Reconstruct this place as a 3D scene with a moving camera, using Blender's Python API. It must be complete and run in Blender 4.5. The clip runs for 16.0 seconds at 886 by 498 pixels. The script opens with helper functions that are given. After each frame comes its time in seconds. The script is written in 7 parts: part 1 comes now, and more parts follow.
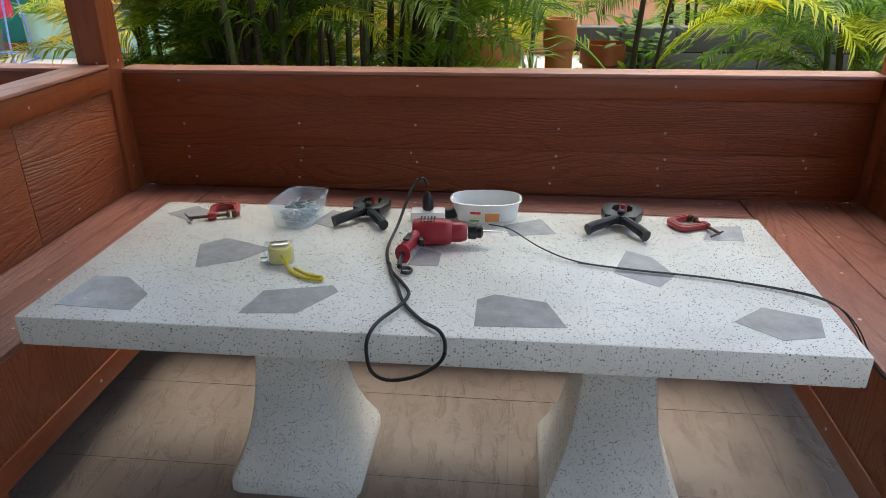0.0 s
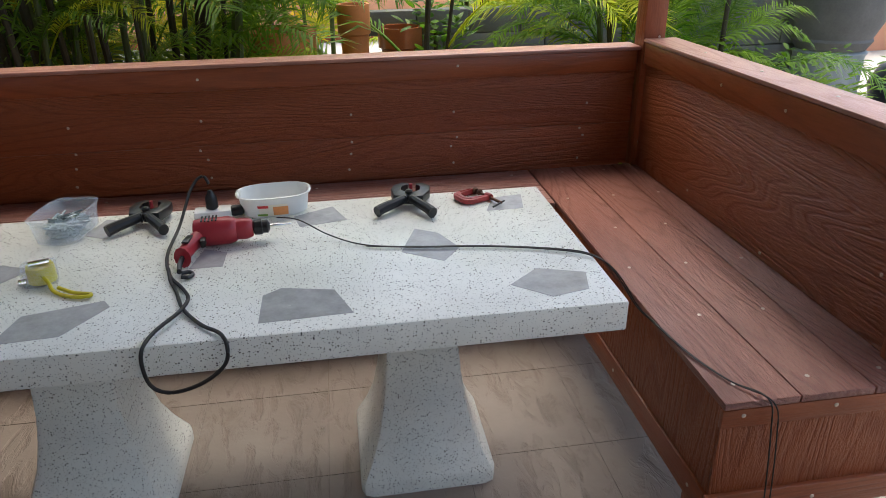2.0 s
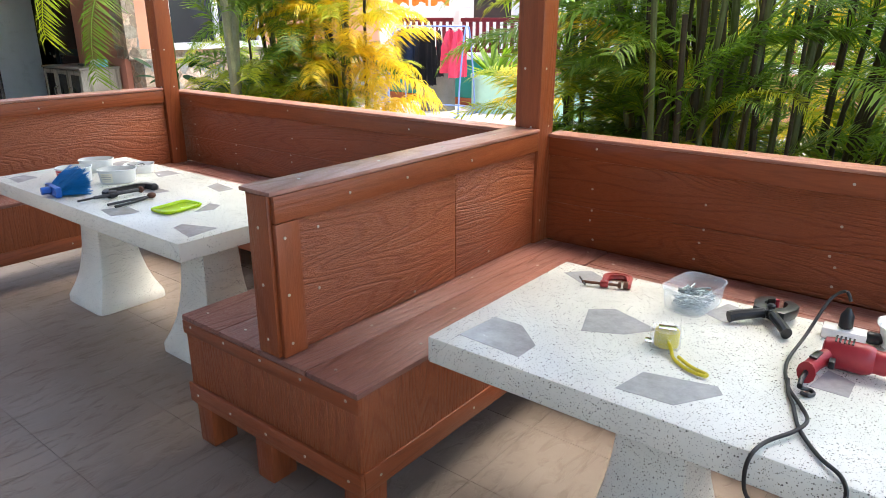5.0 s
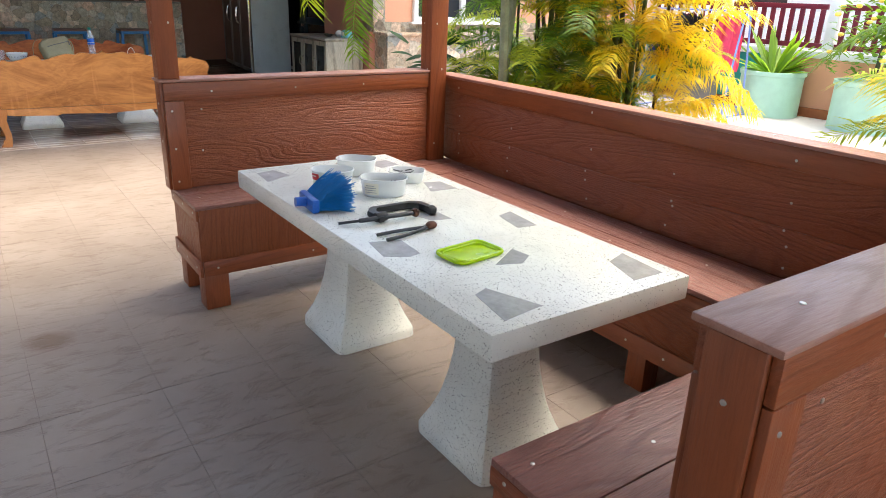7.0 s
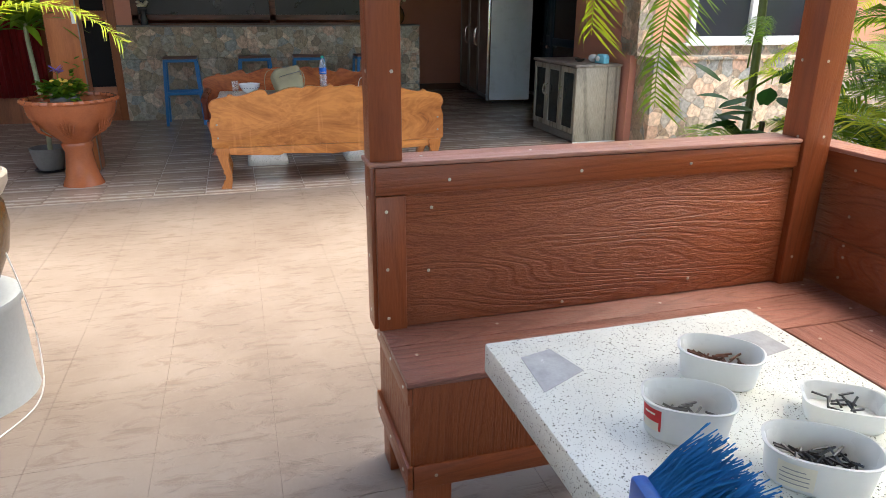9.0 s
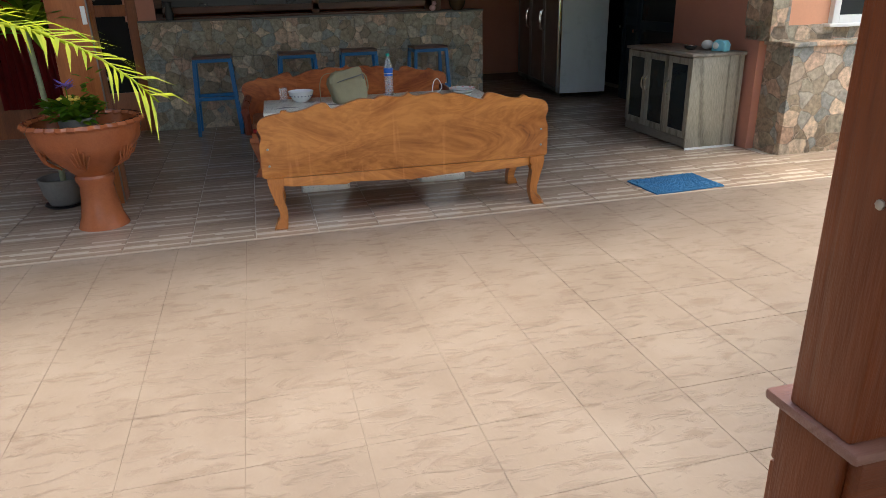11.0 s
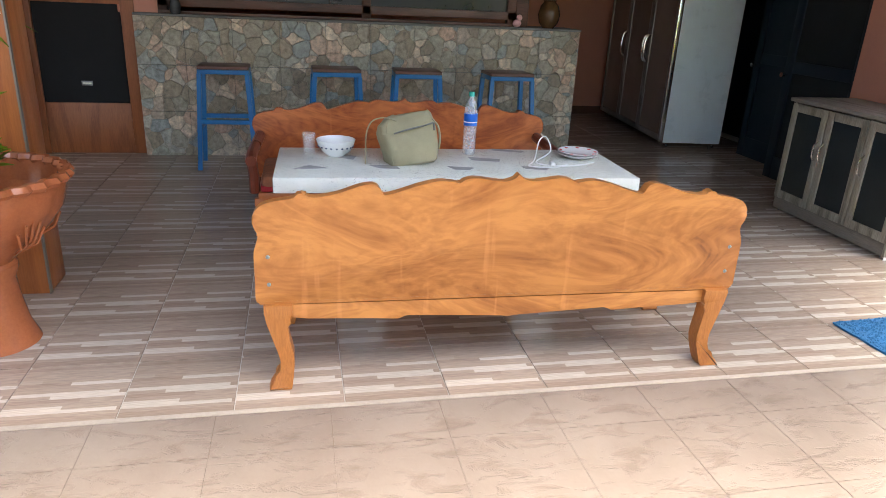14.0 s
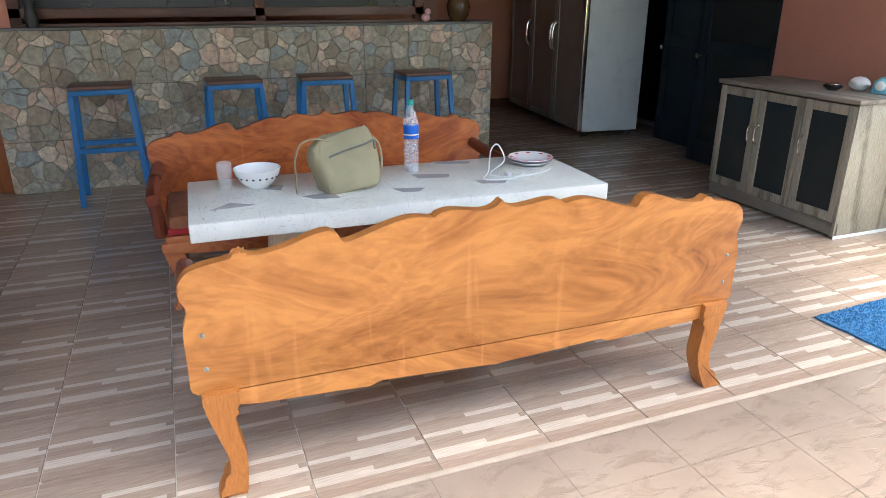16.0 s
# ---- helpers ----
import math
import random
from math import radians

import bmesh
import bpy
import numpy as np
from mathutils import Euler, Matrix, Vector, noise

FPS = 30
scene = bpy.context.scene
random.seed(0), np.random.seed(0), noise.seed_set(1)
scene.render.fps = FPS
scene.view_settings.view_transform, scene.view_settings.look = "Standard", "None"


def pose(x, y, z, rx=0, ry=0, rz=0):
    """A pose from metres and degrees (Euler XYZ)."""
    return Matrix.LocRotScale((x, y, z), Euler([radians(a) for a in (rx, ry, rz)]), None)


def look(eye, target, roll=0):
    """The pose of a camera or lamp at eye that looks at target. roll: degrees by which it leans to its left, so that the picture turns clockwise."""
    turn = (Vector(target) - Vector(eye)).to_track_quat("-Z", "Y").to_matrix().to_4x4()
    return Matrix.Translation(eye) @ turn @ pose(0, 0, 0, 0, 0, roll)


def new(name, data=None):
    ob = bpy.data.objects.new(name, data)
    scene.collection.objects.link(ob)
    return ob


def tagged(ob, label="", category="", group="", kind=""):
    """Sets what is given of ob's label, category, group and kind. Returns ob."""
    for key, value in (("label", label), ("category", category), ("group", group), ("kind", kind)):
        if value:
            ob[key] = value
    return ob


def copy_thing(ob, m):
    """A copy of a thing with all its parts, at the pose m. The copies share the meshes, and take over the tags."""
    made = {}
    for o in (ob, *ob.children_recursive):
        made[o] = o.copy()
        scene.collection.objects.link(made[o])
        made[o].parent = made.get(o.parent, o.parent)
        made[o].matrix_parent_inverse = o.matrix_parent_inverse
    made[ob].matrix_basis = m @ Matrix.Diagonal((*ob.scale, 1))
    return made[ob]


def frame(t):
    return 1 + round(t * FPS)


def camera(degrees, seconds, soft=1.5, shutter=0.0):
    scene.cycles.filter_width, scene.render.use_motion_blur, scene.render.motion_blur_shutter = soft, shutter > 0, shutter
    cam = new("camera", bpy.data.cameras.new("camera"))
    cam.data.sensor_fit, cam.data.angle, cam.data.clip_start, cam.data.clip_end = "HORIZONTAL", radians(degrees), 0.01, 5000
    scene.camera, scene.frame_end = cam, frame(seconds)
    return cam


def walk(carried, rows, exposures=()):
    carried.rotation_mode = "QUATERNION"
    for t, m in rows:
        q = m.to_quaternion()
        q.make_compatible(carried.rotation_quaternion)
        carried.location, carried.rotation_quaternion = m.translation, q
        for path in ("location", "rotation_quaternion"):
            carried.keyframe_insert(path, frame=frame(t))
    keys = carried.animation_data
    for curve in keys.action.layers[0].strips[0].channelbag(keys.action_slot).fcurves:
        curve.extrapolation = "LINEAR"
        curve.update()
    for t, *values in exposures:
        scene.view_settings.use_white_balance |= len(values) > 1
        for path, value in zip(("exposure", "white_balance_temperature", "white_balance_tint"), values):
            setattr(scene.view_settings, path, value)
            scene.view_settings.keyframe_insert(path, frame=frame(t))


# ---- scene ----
cam = camera(65.9, 16.0, 0.6)
PATH = [
    (0, (1.103, -1.224, 1.476), (0.906, 0.59, 0.656), -0.5),
    (0.5, (1.133, -1.184, 1.469), (1.003, 0.621, 0.617), -1.1),
    (1, (1.168, -1.175, 1.456), (1.15, 0.625, 0.586), -0.6),
    (1.5, (1.205, -1.197, 1.473), (1.371, 0.608, 0.628), 0.7),
    (2, (1.237, -1.224, 1.469), (1.5, 0.564, 0.612), -1.0),
    (2.5, (1.198, -1.259, 1.485), (1.252, 0.564, 0.664), -1.2),
    (3, (1.142, -1.27, 1.491), (0.971, 0.556, 0.693), 0.3),
    (3.5, (1.105, -1.288, 1.498), (0.706, 0.513, 0.726), 0.5),
    (4, (1.091, -1.282, 1.497), (0.534, 0.478, 0.727), -0.5),
    (4.5, (1.065, -1.276, 1.511), (0.253, 0.406, 0.794), -1.9),
    (5, (1.042, -1.244, 1.512), (-0.137, 0.238, 0.869), 0.0),
    (5.2, (0.992, -1.214, 1.501), (-0.32, 0.125, 0.803), 0.1),
    (7.4, (-0.45, -0.783, 1.459), (-1.996, 0.283, 0.771), 1.7),
    (7.5, (-0.534, -0.75, 1.466), (-2.08, 0.328, 0.797), 1.4),
    (8, (-0.907, -0.621, 1.48), (-2.567, 0.291, 0.837), 1.7),
    (8.2, (-1.06, -0.584, 1.471), (-2.787, 0.212, 0.85), 1.6),
    (8.5, (-1.296, -0.564, 1.479), (-3.029, 0.151, 0.783), 2.4),
    (9, (-1.619, -0.488, 1.467), (-3.425, 0.047, 0.795), 0.3),
    (9.2, (-1.792, -0.474, 1.456), (-3.641, -0.128, 0.776), 1.5),
    (11.5, (-3.373, -0.712, 1.5), (-5.174, -0.23, 0.775), -1.9),
    (12, (-3.718, -0.624, 1.503), (-5.553, -0.237, 0.807), 0.6),
    (12.5, (-4.065, -0.601, 1.515), (-5.923, -0.193, 0.898), 3.0),
    (13, (-4.446, -0.537, 1.482), (-6.261, -0.121, 0.754), 0.1),
    (13.5, (-4.782, -0.519, 1.474), (-6.621, -0.184, 0.763), 3.2),
    (14, (-5.123, -0.548, 1.468), (-6.955, -0.148, 0.768), 2.8),
    (14.5, (-5.427, -0.515, 1.433), (-7.251, -0.071, 0.737), 2.2),
    (15, (-5.581, -0.514, 1.442), (-7.43, -0.234, 0.727), 1.5),
    (15.5, (-5.65, -0.567, 1.448), (-7.48, -0.112, 0.774), 3.1),
    (16, (-5.659, -0.664, 1.462), (-7.406, 0.013, 0.753), 0.1),
]
EXPOSURE = [(0, 1.55, 6500, 6), (1, 1.7, 6500, 6), (2, 1.5, 6500, 6), (3.5, 1.75, 6500, 6), (4, 2.0, 6500, 6), (4.5, 2.1, 6500, 5), (5, 2.5, 6600, 6), (7.5, 2.35, 6700, 6),
            (9, 2.3, 6700, 6), (11.5, 1.7, 6900, 5), (12, 2.28, 6800, 7), (13, 2.42, 7100, 7), (14, 3.0, 6700, 6), (14.5, 3.15, 6650, 7), (16, 3.12, 6600, 5)]
walk(cam, [(t, look(eye, target, roll)) for t, eye, target, roll in PATH], EXPOSURE)

# ---- world and light: bright hazy daylight ----
world = bpy.data.worlds.new("sky")
scene.world = world
world.use_nodes = True
wn = world.node_tree.nodes
sky = wn.new("ShaderNodeTexSky")
sky.sky_type, sky.sun_disc = "NISHITA", False
sky.sun_elevation, sky.sun_rotation = radians(72), radians(18)
sky.air_density, sky.dust_density, sky.ozone_density = 1.0, 4.0, 0.6
world.node_tree.links.new(sky.outputs[0], wn["Background"].inputs[0])
wn["Background"].inputs[1].default_value = 0.15
sun = new("sun", bpy.data.lights.new("sun", "SUN"))
sun.data.energy, sun.data.angle, sun.data.color = 0.9, radians(35), (1.0, 0.95, 0.86)
sun.matrix_world = look((0, 0, 30), (-3.0, -9.3, 0))


# ---- materials ----
def node_mat(name):
    m = bpy.data.materials.new(name)
    m.use_nodes = True
    nt = m.node_tree
    return m, nt, nt.nodes["Principled BSDF"]


def add(nt, kind, **kw):
    n = nt.nodes.new(kind)
    for k, v in kw.items():
        if k == "operation":
            n.operation = v
        elif k == "blend":
            n.data_type, n.blend_type = "RGBA", v
        else:
            n.inputs[k.replace("_", " ")].default_value = v
    return n


def ramp(nt, stops):
    n = nt.nodes.new("ShaderNodeValToRGB")
    e = n.color_ramp.elements
    while len(e) < len(stops):
        e.new(0.5)
    for i, (p, c) in enumerate(stops):
        e[i].position, e[i].color = p, (*c, 1) if len(c) == 3 else c
    return n


def surface(name, col, rough=0.5, metal=0.0, var=0.18, scale=6.0, fine=90.0, bump=0.15, dist=0.002, alpha=1.0, trans=0.0, coat=0.0, ior=1.45, own=0.0):
    """A painted, cast or woven surface: colour that varies at two scales, uneven gloss, fine relief."""
    m, nt, b = node_mat(name)
    L = nt.links.new
    tc = nt.nodes.new("ShaderNodeTexCoord")
    n1 = add(nt, "ShaderNodeTexNoise", Scale=scale, Detail=4.0, Roughness=0.6)
    n2 = add(nt, "ShaderNodeTexNoise", Scale=fine, Detail=3.0, Roughness=0.7)
    L(tc.outputs["Object"], n1.inputs["Vector"])
    L(tc.outputs["Object"], n2.inputs["Vector"])
    a = add(nt, "ShaderNodeMath", operation="MULTIPLY_ADD")
    a.inputs[1].default_value, a.inputs[2].default_value = 0.35, 0.0
    L(n2.outputs[0], a.inputs[0])
    s = add(nt, "ShaderNodeMath", operation="MULTIPLY_ADD")
    s.inputs[1].default_value = 0.65
    L(n1.outputs[0], s.inputs[0])
    L(a.outputs[0], s.inputs[2])
    r = nt.nodes.new("ShaderNodeMapRange")
    r.inputs[1].default_value, r.inputs[2].default_value = 0.3, 0.7
    r.inputs[3].default_value, r.inputs[4].default_value = 1 - var, 1 + var
    L(s.outputs[0], r.inputs[0])
    value = r.outputs[0]
    if own:
        oi = nt.nodes.new("ShaderNodeObjectInfo")
        o = nt.nodes.new("ShaderNodeMapRange")
        o.inputs[3].default_value, o.inputs[4].default_value = 1 - own, 1 + own
        L(oi.outputs["Random"], o.inputs[0])
        mu = add(nt, "ShaderNodeMath", operation="MULTIPLY")
        L(value, mu.inputs[0])
        L(o.outputs[0], mu.inputs[1])
        value = mu.outputs[0]
    h = nt.nodes.new("ShaderNodeHueSaturation")
    h.inputs["Color"].default_value = (*col, 1)
    L(value, h.inputs["Value"])
    L(h.outputs[0], b.inputs["Base Color"])
    q = nt.nodes.new("ShaderNodeMapRange")
    q.inputs[3].default_value, q.inputs[4].default_value = max(0.02, rough - 0.12), min(1, rough + 0.12)
    L(n1.outputs[0], q.inputs[0])
    L(q.outputs[0], b.inputs["Roughness"])
    b.inputs["Metallic"].default_value = metal
    b.inputs["Transmission Weight"].default_value = trans
    b.inputs["Alpha"].default_value = alpha
    b.inputs["Coat Weight"].default_value = coat
    b.inputs["IOR"].default_value = ior
    bp = add(nt, "ShaderNodeBump", Strength=bump, Distance=dist)
    L(n2.outputs[0], bp.inputs["Height"])
    L(bp.outputs[0], b.inputs["Normal"])
    return m


def board(name, dark, light, axis, rough=0.5, depth=0.7, fine=1.0, swirl=3.0, stretch=0.085):
    """Wood-grain board: wavering growth rings stretched along one axis, pressed into the surface."""
    m, nt, b = node_mat(name)
    L = nt.links.new
    tc = nt.nodes.new("ShaderNodeTexCoord")
    oi = nt.nodes.new("ShaderNodeObjectInfo")
    shift = add(nt, "ShaderNodeVectorMath", operation="SCALE")
    comb = nt.nodes.new("ShaderNodeCombineXYZ")
    for i in range(3):
        L(oi.outputs["Random"], comb.inputs[i])
    L(comb.outputs[0], shift.inputs[0])
    shift.inputs["Scale"].default_value = 7.0
    plus = add(nt, "ShaderNodeVectorMath", operation="ADD")
    L(tc.outputs["Object"], plus.inputs[0])
    L(shift.outputs[0], plus.inputs[1])
    mp = nt.nodes.new("ShaderNodeMapping")
    sc = [1.0, 1.0, 1.0]
    sc["xyz".index(axis)] = stretch
    mp.inputs["Scale"].default_value = sc
    L(plus.outputs[0], mp.inputs["Vector"])
    warp = add(nt, "ShaderNodeTexNoise", Scale=swirl, Detail=2.0, Roughness=0.5)
    L(mp.outputs[0], warp.inputs["Vector"])
    ring = add(nt, "ShaderNodeMath", operation="MULTIPLY")
    ring.inputs[1].default_value = 190.0 * fine / swirl
    L(warp.outputs[0], ring.inputs[0])
    saw = add(nt, "ShaderNodeMath", operation="SINE")
    L(ring.outputs[0], saw.inputs[0])
    streak = add(nt, "ShaderNodeTexNoise", Scale=160.0, Detail=3.0, Roughness=0.7)
    L(mp.outputs[0], streak.inputs["Vector"])
    mixh = add(nt, "ShaderNodeMath", operation="MULTIPLY_ADD")
    mixh.inputs[1].default_value = 0.22
    groove = nt.nodes.new("ShaderNodeMapRange")
    groove.inputs[1].default_value, groove.inputs[2].default_value = -1.0, -0.2
    groove.inputs[3].default_value, groove.inputs[4].default_value = -1.0, 0.25
    L(saw.outputs[0], groove.inputs[0])
    L(groove.outputs[0], mixh.inputs[0])
    L(streak.outputs[0], mixh.inputs[2])
    cloud = add(nt, "ShaderNodeTexNoise", Scale=1.7, Detail=3.0)
    L(plus.outputs[0], cloud.inputs["Vector"])
    tot = add(nt, "ShaderNodeMath", operation="MULTIPLY_ADD")
    tot.inputs[1].default_value = 0.3
    L(cloud.outputs[0], tot.inputs[0])
    L(mixh.outputs[0], tot.inputs[2])
    cr = ramp(nt, [(0.36, dark), (0.62, [0.5 * (p + q) for p, q in zip(dark, light)]), (0.92, light)])
    L(tot.outputs[0], cr.inputs[0])
    L(cr.outputs[0], b.inputs["Base Color"])
    rr = nt.nodes.new("ShaderNodeMapRange")
    rr.inputs[3].default_value, rr.inputs[4].default_value = rough + 0.12, rough - 0.1
    L(mixh.outputs[0], rr.inputs[0])
    L(rr.outputs[0], b.inputs["Roughness"])
    bp = add(nt, "ShaderNodeBump", Strength=depth, Distance=0.008)
    L(mixh.outputs[0], bp.inputs["Height"])
    L(bp.outputs[0], b.inputs["Normal"])
    return m


def terrazzo(name, base=(0.83, 0.835, 0.755)):
    m, nt, b = node_mat(name)
    L = nt.links.new
    tc = nt.nodes.new("ShaderNodeTexCoord")
    col = None
    for scale, lim, c1, c2 in ((165.0, 0.78, (0.02, 0.022, 0.02), (0.24, 0.24, 0.18)), (330.0, 0.70, (0.10, 0.10, 0.085), (0.48, 0.46, 0.36))):
        v = add(nt, "ShaderNodeTexVoronoi", Scale=scale)
        L(tc.outputs["Object"], v.inputs["Vector"])
        near = add(nt, "ShaderNodeMath", operation="LESS_THAN")
        near.inputs[1].default_value = 0.32
        L(v.outputs["Distance"], near.inputs[0])
        sep = nt.nodes.new("ShaderNodeSeparateColor")
        L(v.outputs["Color"], sep.inputs[0])
        pick = add(nt, "ShaderNodeMath", operation="GREATER_THAN")
        pick.inputs[1].default_value = lim
        L(sep.outputs[0], pick.inputs[0])
        on = add(nt, "ShaderNodeMath", operation="MULTIPLY")
        L(near.outputs[0], on.inputs[0])
        L(pick.outputs[0], on.inputs[1])
        cr = ramp(nt, [(0.0, c1), (1.0, c2)])
        L(sep.outputs[1], cr.inputs[0])
        mx = add(nt, "ShaderNodeMix", blend="MIX")
        L(on.outputs[0], mx.inputs[0])
        if col is None:
            n = add(nt, "ShaderNodeTexNoise", Scale=5.0, Detail=5.0)
            L(tc.outputs["Object"], n.inputs["Vector"])
            br = ramp(nt, [(0.3, [x * 0.9 for x in base]), (0.7, [min(1, x * 1.06) for x in base])])
            L(n.outputs[0], br.inputs[0])
            col = br.outputs[0]
        L(col, mx.inputs[6])
        L(cr.outputs[0], mx.inputs[7])
        col = mx.outputs[2]
    L(col, b.inputs["Base Color"])
    b.inputs["Roughness"].default_value = 0.27
    return m


def strip_tile(name):
    """Glazed porch tile printed with staggered strips of timber."""
    m, nt, b = node_mat(name)
    L = nt.links.new
    tc = nt.nodes.new("ShaderNodeTexCoord")
    sx = nt.nodes.new("ShaderNodeSeparateXYZ")
    L(tc.outputs["Object"], sx.inputs[0])
    row = add(nt, "ShaderNodeMath", operation="MULTIPLY")
    row.inputs[1].default_value = 1 / 0.0235
    L(sx.outputs[0], row.inputs[0])
    rf = add(nt, "ShaderNodeMath", operation="FLOOR")
    L(row.outputs[0], rf.inputs[0])
    wr = nt.nodes.new("ShaderNodeTexWhiteNoise")
    wr.noise_dimensions = "1D"
    L(rf.outputs[0], wr.inputs["W"])
    ln = add(nt, "ShaderNodeMath", operation="MULTIPLY_ADD")
    ln.inputs[1].default_value = 2.4
    L(sx.outputs[1], ln.inputs[0])
    L(wr.outputs[0], ln.inputs[2])
    lf = add(nt, "ShaderNodeMath", operation="FLOOR")
    L(ln.outputs[0], lf.inputs[0])
    cb = nt.nodes.new("ShaderNodeCombineXYZ")
    L(rf.outputs[0], cb.inputs[0])
    L(lf.outputs[0], cb.inputs[1])
    w2 = nt.nodes.new("ShaderNodeTexWhiteNoise")
    w2.noise_dimensions = "2D"
    L(cb.outputs[0], w2.inputs["Vector"])
    cr = ramp(nt, [(0.0, (0.345, 0.262, 0.205)), (0.34, (0.385, 0.300, 0.236)), (0.66, (0.42, 0.336, 0.268)), (0.85, (0.57, 0.49, 0.41)), (1.0, (0.62, 0.55, 0.46))])
    cr.color_ramp.interpolation = "CONSTANT"
    L(w2.outputs[0], cr.inputs[0])
    mp = nt.nodes.new("ShaderNodeMapping")
    mp.inputs["Scale"].default_value = (1, 0.08, 1)
    L(tc.outputs["Object"], mp.inputs["Vector"])
    g = add(nt, "ShaderNodeTexNoise", Scale=180.0, Detail=3.0)
    L(mp.outputs[0], g.inputs["Vector"])
    gr = ramp(nt, [(0.25, (0.78, 0.78, 0.78)), (0.75, (1.12, 1.12, 1.12))])
    L(g.outputs[0], gr.inputs[0])
    mx = add(nt, "ShaderNodeMix", blend="MULTIPLY")
    mx.inputs[0].default_value = 1.0
    L(cr.outputs[0], mx.inputs[6])
    L(gr.outputs[0], mx.inputs[7])
    oi = nt.nodes.new("ShaderNodeObjectInfo")
    o = nt.nodes.new("ShaderNodeMapRange")
    o.inputs[3].default_value, o.inputs[4].default_value = 0.9, 1.08
    L(oi.outputs["Random"], o.inputs[0])
    h = nt.nodes.new("ShaderNodeHueSaturation")
    L(mx.outputs[2], h.inputs["Color"])
    L(o.outputs[0], h.inputs["Value"])
    L(h.outputs[0], b.inputs["Base Color"])
    b.inputs["Roughness"].default_value = 0.19
    bp = add(nt, "ShaderNodeBump", Strength=0.12, Distance=0.001)
    L(w2.outputs[0], bp.inputs["Height"])
    L(bp.outputs[0], b.inputs["Normal"])
    return m


def slate_tile(name):
    """Beige yard tile with a cleft-stone face: soft clouds, short ridges, dust and stains."""
    m, nt, b = node_mat(name)
    L = nt.links.new
    tc = nt.nodes.new("ShaderNodeTexCoord")
    geo = nt.nodes.new("ShaderNodeNewGeometry")
    oi = nt.nodes.new("ShaderNodeObjectInfo")
    n1 = add(nt, "ShaderNodeTexNoise", Scale=1.3, Detail=6.0, Roughness=0.65)
    L(geo.outputs["Position"], n1.inputs["Vector"])
    mp = nt.nodes.new("ShaderNodeMapping")
    mp.inputs["Scale"].default_value = (3.4, 1.2, 1)
    mp.inputs["Rotation"].default_value = (0, 0, 0.3)
    L(geo.outputs["Position"], mp.inputs["Vector"])
    n2 = add(nt, "ShaderNodeTexNoise", Scale=5.0, Detail=5.0, Roughness=0.62, Distortion=0.7)
    L(mp.outputs[0], n2.inputs["Vector"])
    rg = nt.nodes.new("ShaderNodeMapRange")
    rg.inputs[1].default_value, rg.inputs[2].default_value = 0.34, 0.50
    L(n2.outputs[0], rg.inputs[0])
    cr = ramp(nt, [(0.28, (0.185, 0.142, 0.113)), (0.5, (0.248, 0.196, 0.160)), (0.72, (0.298, 0.244, 0.204))])
    L(n1.outputs[0], cr.inputs[0])
    vein = ramp(nt, [(0.0, (0.80, 0.76, 0.73)), (1.0, (1, 1, 1))])
    L(rg.outputs[0], vein.inputs[0])
    mx = add(nt, "ShaderNodeMix", blend="MULTIPLY")
    mx.inputs[0].default_value = 1.0
    L(cr.outputs[0], mx.inputs[6])
    L(vein.outputs[0], mx.inputs[7])
    far = add(nt, "ShaderNodeVectorMath", operation="DISTANCE")
    far.inputs[1].default_value = (-3.22, -0.79, 0.0)
    L(geo.outputs["Position"], far.inputs[0])
    edge = add(nt, "ShaderNodeMath", operation="MULTIPLY_ADD")
    edge.inputs[1].default_value = 0.30
    L(n1.outputs[0], edge.inputs[0])
    L(far.outputs["Value"], edge.inputs[2])
    spill = nt.nodes.new("ShaderNodeMapRange")
    spill.inputs[1].default_value, spill.inputs[2].default_value = 0.20, 0.26
    spill.inputs[3].default_value, spill.inputs[4].default_value = 0.75, 0.0
    L(edge.outputs[0], spill.inputs[0])
    ms = add(nt, "ShaderNodeMix", blend="MIX")
    ms.inputs[7].default_value = (0.135, 0.075, 0.042, 1)
    L(spill.outputs[0], ms.inputs[0])
    L(mx.outputs[2], ms.inputs[6])
    o = nt.nodes.new("ShaderNodeMapRange")
    o.inputs[3].default_value, o.inputs[4].default_value = 0.985, 1.015
    L(oi.outputs["Random"], o.inputs[0])
    h = nt.nodes.new("ShaderNodeHueSaturation")
    L(ms.outputs[2], h.inputs["Color"])
    L(o.outputs[0], h.inputs["Value"])
    L(h.outputs[0], b.inputs["Base Color"])
    b.inputs["Roughness"].default_value = 0.5
    n3 = add(nt, "ShaderNodeTexNoise", Scale=60.0, Detail=4.0)
    L(geo.outputs["Position"], n3.inputs["Vector"])
    hh = add(nt, "ShaderNodeMath", operation="MULTIPLY_ADD")
    hh.inputs[1].default_value = 0.25
    L(n3.outputs[0], hh.inputs[0])
    L(rg.outputs[0], hh.inputs[2])
    bp = add(nt, "ShaderNodeBump", Strength=0.7, Distance=0.004)
    L(hh.outputs[0], bp.inputs["Height"])
    L(bp.outputs[0], b.inputs["Normal"])
    return m


